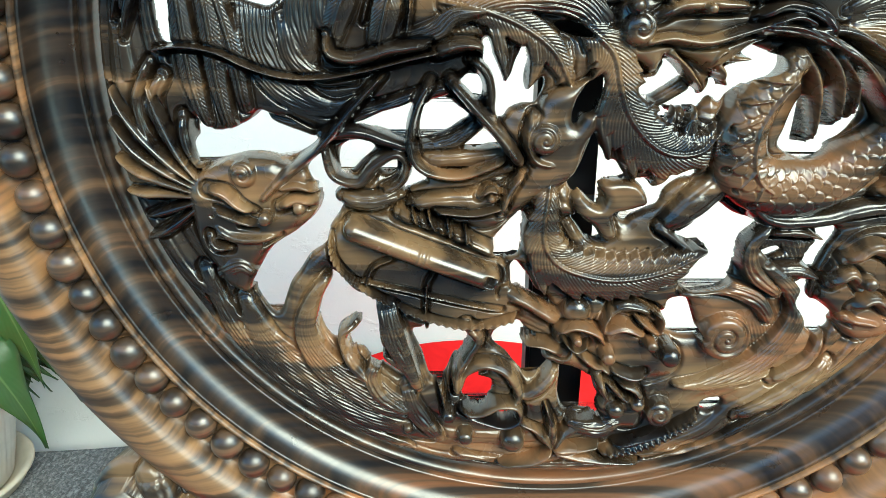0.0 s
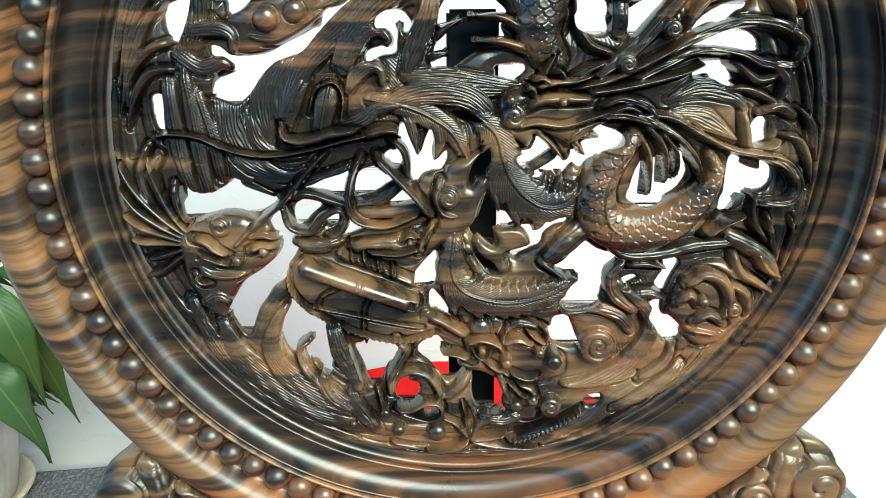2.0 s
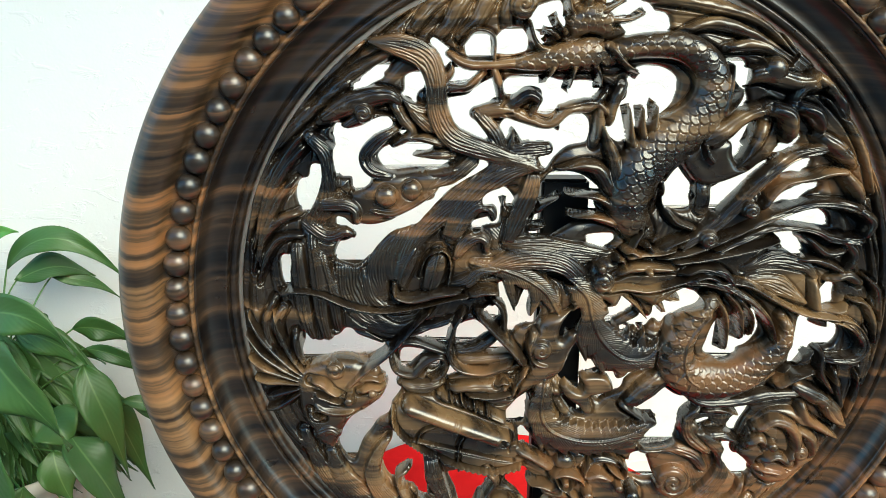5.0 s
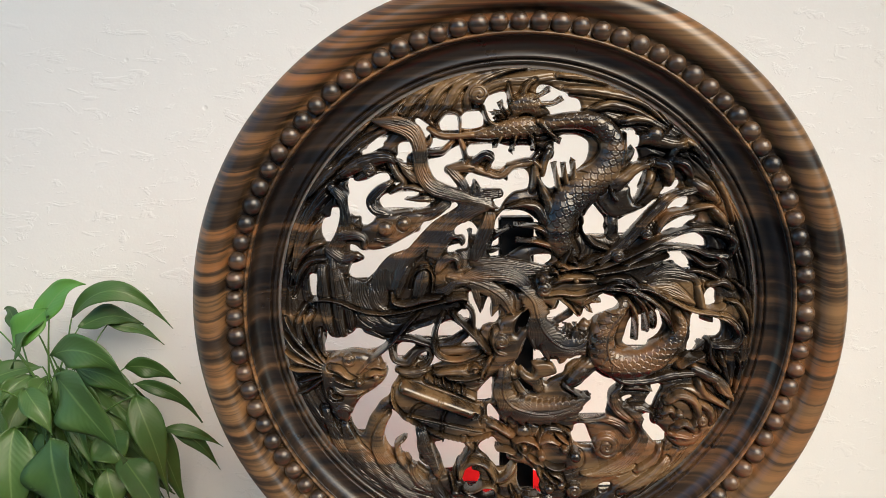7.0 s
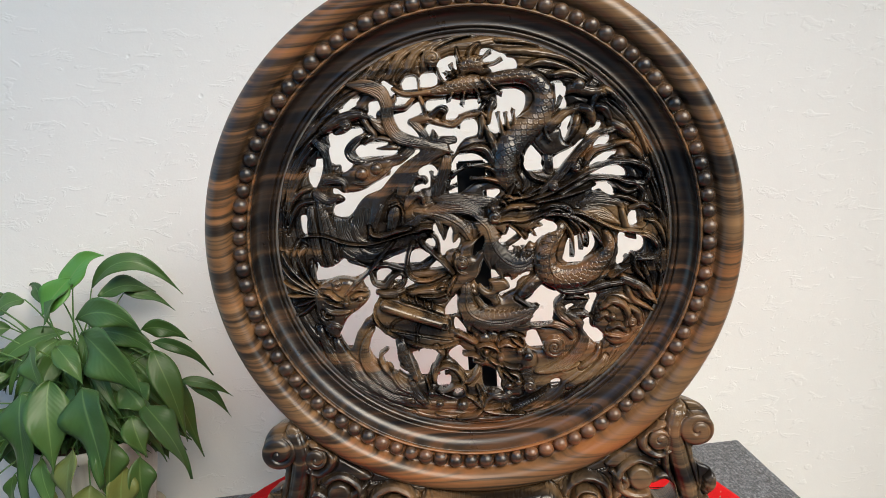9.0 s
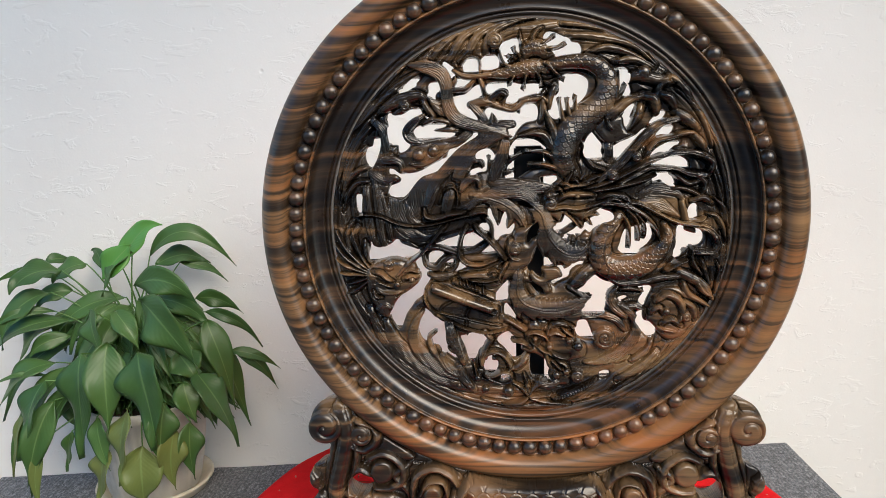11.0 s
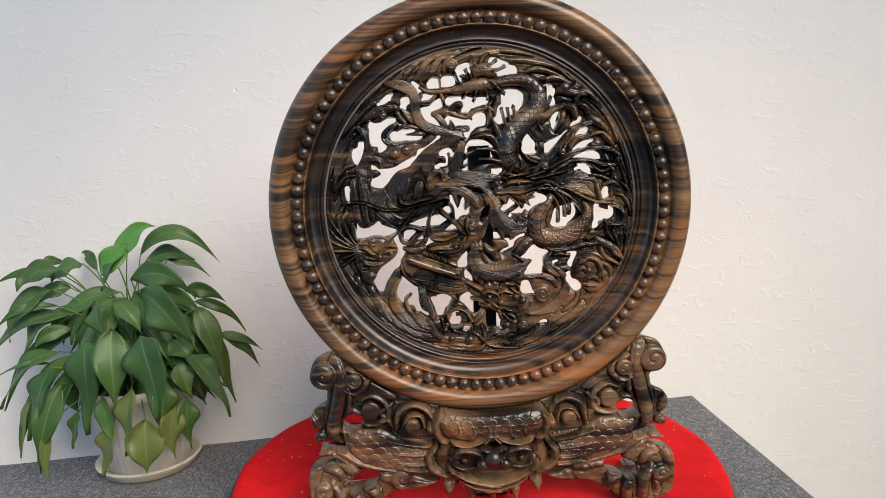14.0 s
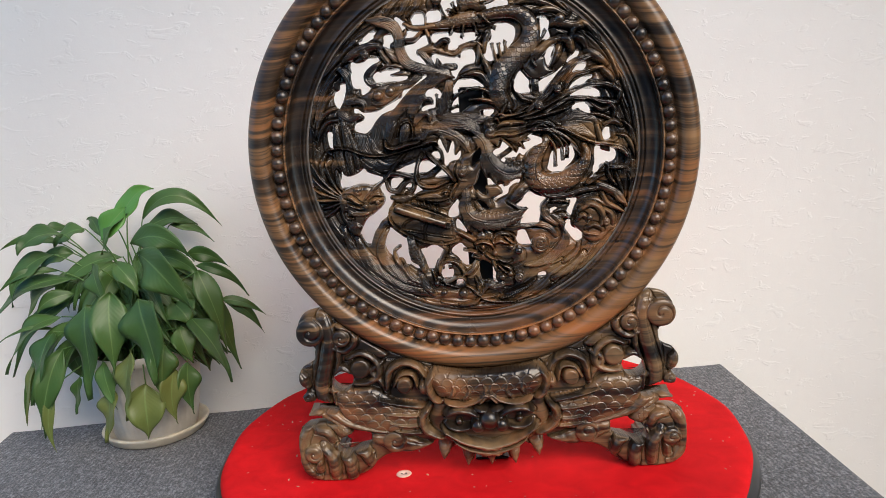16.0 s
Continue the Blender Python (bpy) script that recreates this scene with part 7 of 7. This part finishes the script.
def leaf(base, tip, width, sag, mat, roll=0.0, stalk=True):
    """One blade from base to tip, with its stalk down to the pot."""
    base, tip = Vector(base), Vector(tip)
    n, m = 22, 9
    d = tip - base
    length = d.length
    mid = (base + tip) / 2 + Vector((0, 0, sag * length)) + Vector((0, -0.10 * length, 0)) * (1 if d.z < 0 else 0.2)
    ts = np.linspace(0, 1, n)
    b, c, e = np.array(base), np.array(mid * 2 - (base + tip) / 2), np.array(tip)
    spine = (1 - ts)[:, None] ** 2 * b + 2 * (ts * (1 - ts))[:, None] * c + ts[:, None] ** 2 * e
    spine[:, 2] -= (0.03 + 0.16 * abs(math.sin(roll * 31))) * length * ts ** 4
    spine[:, 0] += 0.10 * math.sin(roll * 17) * length * ts ** 2 * (1 - ts) * 3
    tan = np.gradient(spine, axis=0)
    tan /= np.linalg.norm(tan, axis=1)[:, None]
    view = np.array([0.15 + 0.35 * math.sin(roll * 3), -0.8, 0.55])
    side = np.cross(tan, view)
    side /= np.linalg.norm(side, axis=1)[:, None] + 1e-9
    up = np.cross(side, tan)
    ca, sa = math.cos(roll), math.sin(roll)
    side, up = ca * side + sa * up, ca * up - sa * side
    half = 0.49 * width * np.clip(np.sin(math.pi * ts ** 0.80), 0, 1) ** 1.15 * (1 - 0.30 * ts ** 3)
    half = np.maximum(half, 0.0004)
    us = np.linspace(-1, 1, m)
    wave = 0.085 * width * (np.sin(ts * 11 + roll * 9)[:, None] * us[None] ** 2 + 0.6 * np.sin(ts * 7 + roll * 21)[:, None] * us[None])
    fold = 0.20 * np.abs(us)[None] * half[:, None] + wave
    v = spine[:, None] + half[:, None, None] * us[None, :, None] * side[:, None] + fold[..., None] * up[:, None]
    i, j = np.meshgrid(np.arange(n - 1), np.arange(m - 1), indexing="ij")
    f = np.stack([i * m + j, i * m + j + 1, (i + 1) * m + j + 1, (i + 1) * m + j], -1).reshape(-1, 4)
    flat = v.reshape(-1, 3)
    under = flat - 0.0007 * np.repeat(up, m, 0)
    edge = np.concatenate([np.arange(m), np.arange(1, n) * m + m - 1, (n - 1) * m + np.arange(m - 2, -1, -1), np.arange(n - 2, 0, -1) * m])
    k2 = np.roll(edge, -1)
    tot = len(flat)
    faces = np.vstack([f, f[:, ::-1] + tot, np.stack([edge, edge + tot, k2 + tot, k2], 1)])
    o = np.array(lily.location)
    me = array_mesh("leaf", np.vstack([flat, under]) - o, faces, mat)
    uv = me.uv_layers.new(name="UVMap")
    idx = np.zeros(len(me.loops), np.int32)
    me.loops.foreach_get("vertex_index", idx)
    idx %= tot
    uv.data.foreach_set("uv", np.stack([us[idx % m], ts[idx // m]], 1).astype(np.float32).ravel())
    blade = part("leaf", me, None, lily)
    if stalk:
        root = np.array(POT_AT) + np.array([rng.uniform(-0.03, 0.03), rng.uniform(-0.03, 0.03), 0.152])
        out = base - Vector(root)
        k = root + np.array([out.x * 0.25, out.y * 0.25, max(out.z * 0.75, 0.05)])
        t2 = np.linspace(0, 1, 14)[:, None]
        line = (1 - t2) ** 2 * root + 2 * t2 * (1 - t2) * k + t2 ** 2 * np.array(base)
        part("stalk", tube_mesh("stalk", line - o, (0.0022, 0.0016, 0.0010), STALK, 6), None, blade)
    return blade


# base and tip of each blade in metres from the foot of the pot: across, away, up; width; how far it arches; tint
def blade(base, tip, width, sag, mat):
    leaf(POT_AT + Vector(base), POT_AT + Vector(tip), width, sag, mat, rng.uniform(-0.45, 0.45))


blade((-0.019, -0.005, 0.396), (0.059, -0.005, 0.480), 0.042, .04, LEAF_BRIGHT)
blade((0.012, 0.035, 0.400), (0.152, 0.055, 0.399), 0.035, .30, LEAF)
blade((-0.035, -0.035, 0.376), (0.015, -0.025, 0.439), 0.046, .03, LEAF_BRIGHT)
blade((0.021, 0.035, 0.385), (0.098, 0.075, 0.394), 0.041, .10, LEAF)
blade((0.019, -0.035, 0.365), (0.141, -0.065, 0.355), 0.047, .16, LEAF)
blade((0.059, -0.095, 0.356), (0.156, -0.125, 0.264), 0.070, .12, LEAF)
blade((0.053, 0.055, 0.384), (0.119, 0.095, 0.355), 0.019, .08, LEAF)
blade((0.094, 0.015, 0.331), (0.165, 0.035, 0.312), 0.031, .12, LEAF)
blade((0.115, -0.005, 0.314), (0.201, 0.015, 0.262), 0.021, .14, LEAF)
blade((0.157, -0.015, 0.251), (0.229, 0.015, 0.223), 0.020, .08, LEAF)
blade((0.163, -0.005, 0.242), (0.222, 0.015, 0.183), 0.023, .20, LEAF)
blade((0.135, -0.045, 0.311), (0.170, -0.045, 0.185), 0.046, .14, LEAF)
blade((0.118, -0.065, 0.236), (0.184, -0.085, 0.140), 0.052, .12, LEAF)
blade((0.136, -0.005, 0.260), (0.169, 0.015, 0.122), 0.039, .14, LEAF)
blade((-0.106, -0.025, 0.389), (-0.156, -0.085, 0.372), 0.057, .16, LEAF)
blade((-0.123, -0.035, 0.356), (-0.182, -0.085, 0.284), 0.041, .18, LEAF)
blade((-0.133, 0.015, 0.366), (-0.245, -0.005, 0.369), 0.019, .14, LEAF)
blade((-0.175, 0.035, 0.391), (-0.149, 0.075, 0.390), 0.021, .1, LEAF)
blade((-0.082, 0.055, 0.371), (-0.126, 0.095, 0.410), 0.021, .1, LEAF)
blade((-0.112, -0.045, 0.327), (-0.205, -0.085, 0.310), 0.018, .14, LEAF)
blade((-0.120, -0.025, 0.307), (-0.180, -0.065, 0.242), 0.045, .16, LEAF)
blade((-0.099, -0.035, 0.283), (-0.155, -0.065, 0.263), 0.029, .10, LEAF)
blade((-0.107, -0.065, 0.249), (-0.211, -0.085, 0.179), 0.044, .16, LEAF)
blade((-0.123, -0.065, 0.228), (-0.205, -0.105, 0.225), 0.011, .12, LEAF)
blade((-0.110, -0.095, 0.230), (-0.146, -0.125, 0.127), 0.053, .10, LEAF)
blade((-0.092, -0.105, 0.202), (-0.142, -0.125, 0.085), 0.048, .06, LEAF)
blade((-0.158, -0.085, 0.176), (-0.185, -0.095, 0.085), 0.018, .06, LEAF_TIRED)
blade((-0.117, -0.115, 0.136), (-0.125, -0.120, 0.036), 0.020, .03, LEAF_TIRED)
blade((-0.045, -0.095, 0.274), (-0.049, -0.115, 0.138), 0.073, .08, LEAF)
blade((0.011, -0.115, 0.296), (0.010, -0.140, 0.180), 0.064, .08, LEAF)
blade((0.062, -0.125, 0.287), (0.088, -0.150, 0.169), 0.083, .08, LEAF)
blade((-0.021, -0.115, 0.179), (-0.003, -0.125, 0.109), 0.035, .04, LEAF)
blade((0.039, -0.130, 0.200), (0.023, -0.140, 0.099), 0.052, .05, LEAF_TIRED)
blade((0.055, -0.130, 0.140), (0.047, -0.133, 0.048), 0.067, .04, LEAF_TIRED)
blade((0.096, -0.125, 0.207), (0.079, -0.130, 0.116), 0.050, .05, LEAF)
blade((0.101, -0.115, 0.162), (0.092, -0.115, 0.074), 0.048, .04, LEAF_TIRED)
blade((0.117, -0.095, 0.164), (0.114, -0.095, 0.083), 0.044, .04, LEAF)
blade((-0.011, -0.115, 0.127), (-0.031, -0.120, 0.046), 0.048, .04, LEAF_TIRED)
blade((-0.078, -0.095, 0.146), (-0.089, -0.100, 0.090), 0.028, .03, LEAF)
blade((0.023, -0.105, 0.343), (0.064, -0.125, 0.293), 0.035, .12, LEAF)
blade((-0.022, -0.095, 0.342), (0.001, -0.115, 0.275), 0.048, .12, LEAF)
blade((0.042, -0.035, 0.297), (0.072, -0.055, 0.267), 0.058, .10, LEAF)
blade((0.091, -0.055, 0.257), (0.123, -0.075, 0.226), 0.057, .10, LEAF)
blade((0.102, -0.075, 0.219), (0.122, -0.085, 0.160), 0.044, .08, LEAF)
blade((-0.105, -0.005, 0.351), (-0.163, -0.025, 0.334), 0.033, .14, LEAF)
blade((-0.088, 0.015, 0.392), (-0.138, -0.005, 0.366), 0.042, .14, LEAF)
blade((0.010, -0.015, 0.416), (-0.030, -0.045, 0.362), 0.035, .10, LEAF)
blade((0.039, 0.035, 0.343), (0.051, 0.035, 0.310), 0.057, .05, LEAF)
blade((0.076, 0.015, 0.281), (0.106, 0.005, 0.238), 0.056, .06, LEAF)
blade((-0.122, 0.015, 0.315), (-0.138, 0.005, 0.253), 0.050, .06, LEAF)
blade((-0.071, -0.005, 0.230), (-0.106, -0.015, 0.181), 0.055, .06, LEAF)
blade((-0.008, -0.025, 0.232), (-0.028, -0.035, 0.173), 0.059, .05, LEAF)
blade((0.037, -0.015, 0.216), (0.055, -0.025, 0.164), 0.060, .05, LEAF)
blade((0.093, 0.015, 0.171), (0.110, 0.015, 0.114), 0.042, .05, LEAF)
blade((-0.136, -0.015, 0.194), (-0.109, -0.025, 0.130), 0.049, .05, LEAF)

# the thick of the plant: short-stalked leaves that fill the bush
for k in range(120):
    a = rng.uniform(-2.9, 0.5)
    r = rng.uniform(0.01, 0.06)
    up = rng.uniform(0.20, 0.34)
    foot_at = (r * math.cos(a), 0.6 * r * math.sin(a) + 0.005, up)
    reach = rng.uniform(0.07, 0.14)
    a += rng.uniform(-0.5, 0.5)
    blade(foot_at, (foot_at[0] + reach * math.cos(a) * 0.9, foot_at[1] + reach * math.sin(a) * 0.5, max(0.15, up - rng.uniform(0.02, 0.13))), rng.uniform(0.026, 0.044), rng.uniform(0.05, 0.18), LEAF)
# long leaves that hang out on the side away from the plaque
for x, y, z, tx, ty, tz, w in ((-0.09, -0.03, 0.31, -0.26, -0.07, 0.24, 0.040), (-0.10, -0.01, 0.27, -0.25, -0.02, 0.16, 0.034), (-0.08, -0.05, 0.24, -0.19, -0.09, 0.09, 0.044),
                               (-0.07, -0.06, 0.22, -0.14, -0.12, 0.06, 0.046)):
    blade((x, y, z), (tx, ty, tz), w, 0.14, LEAF)
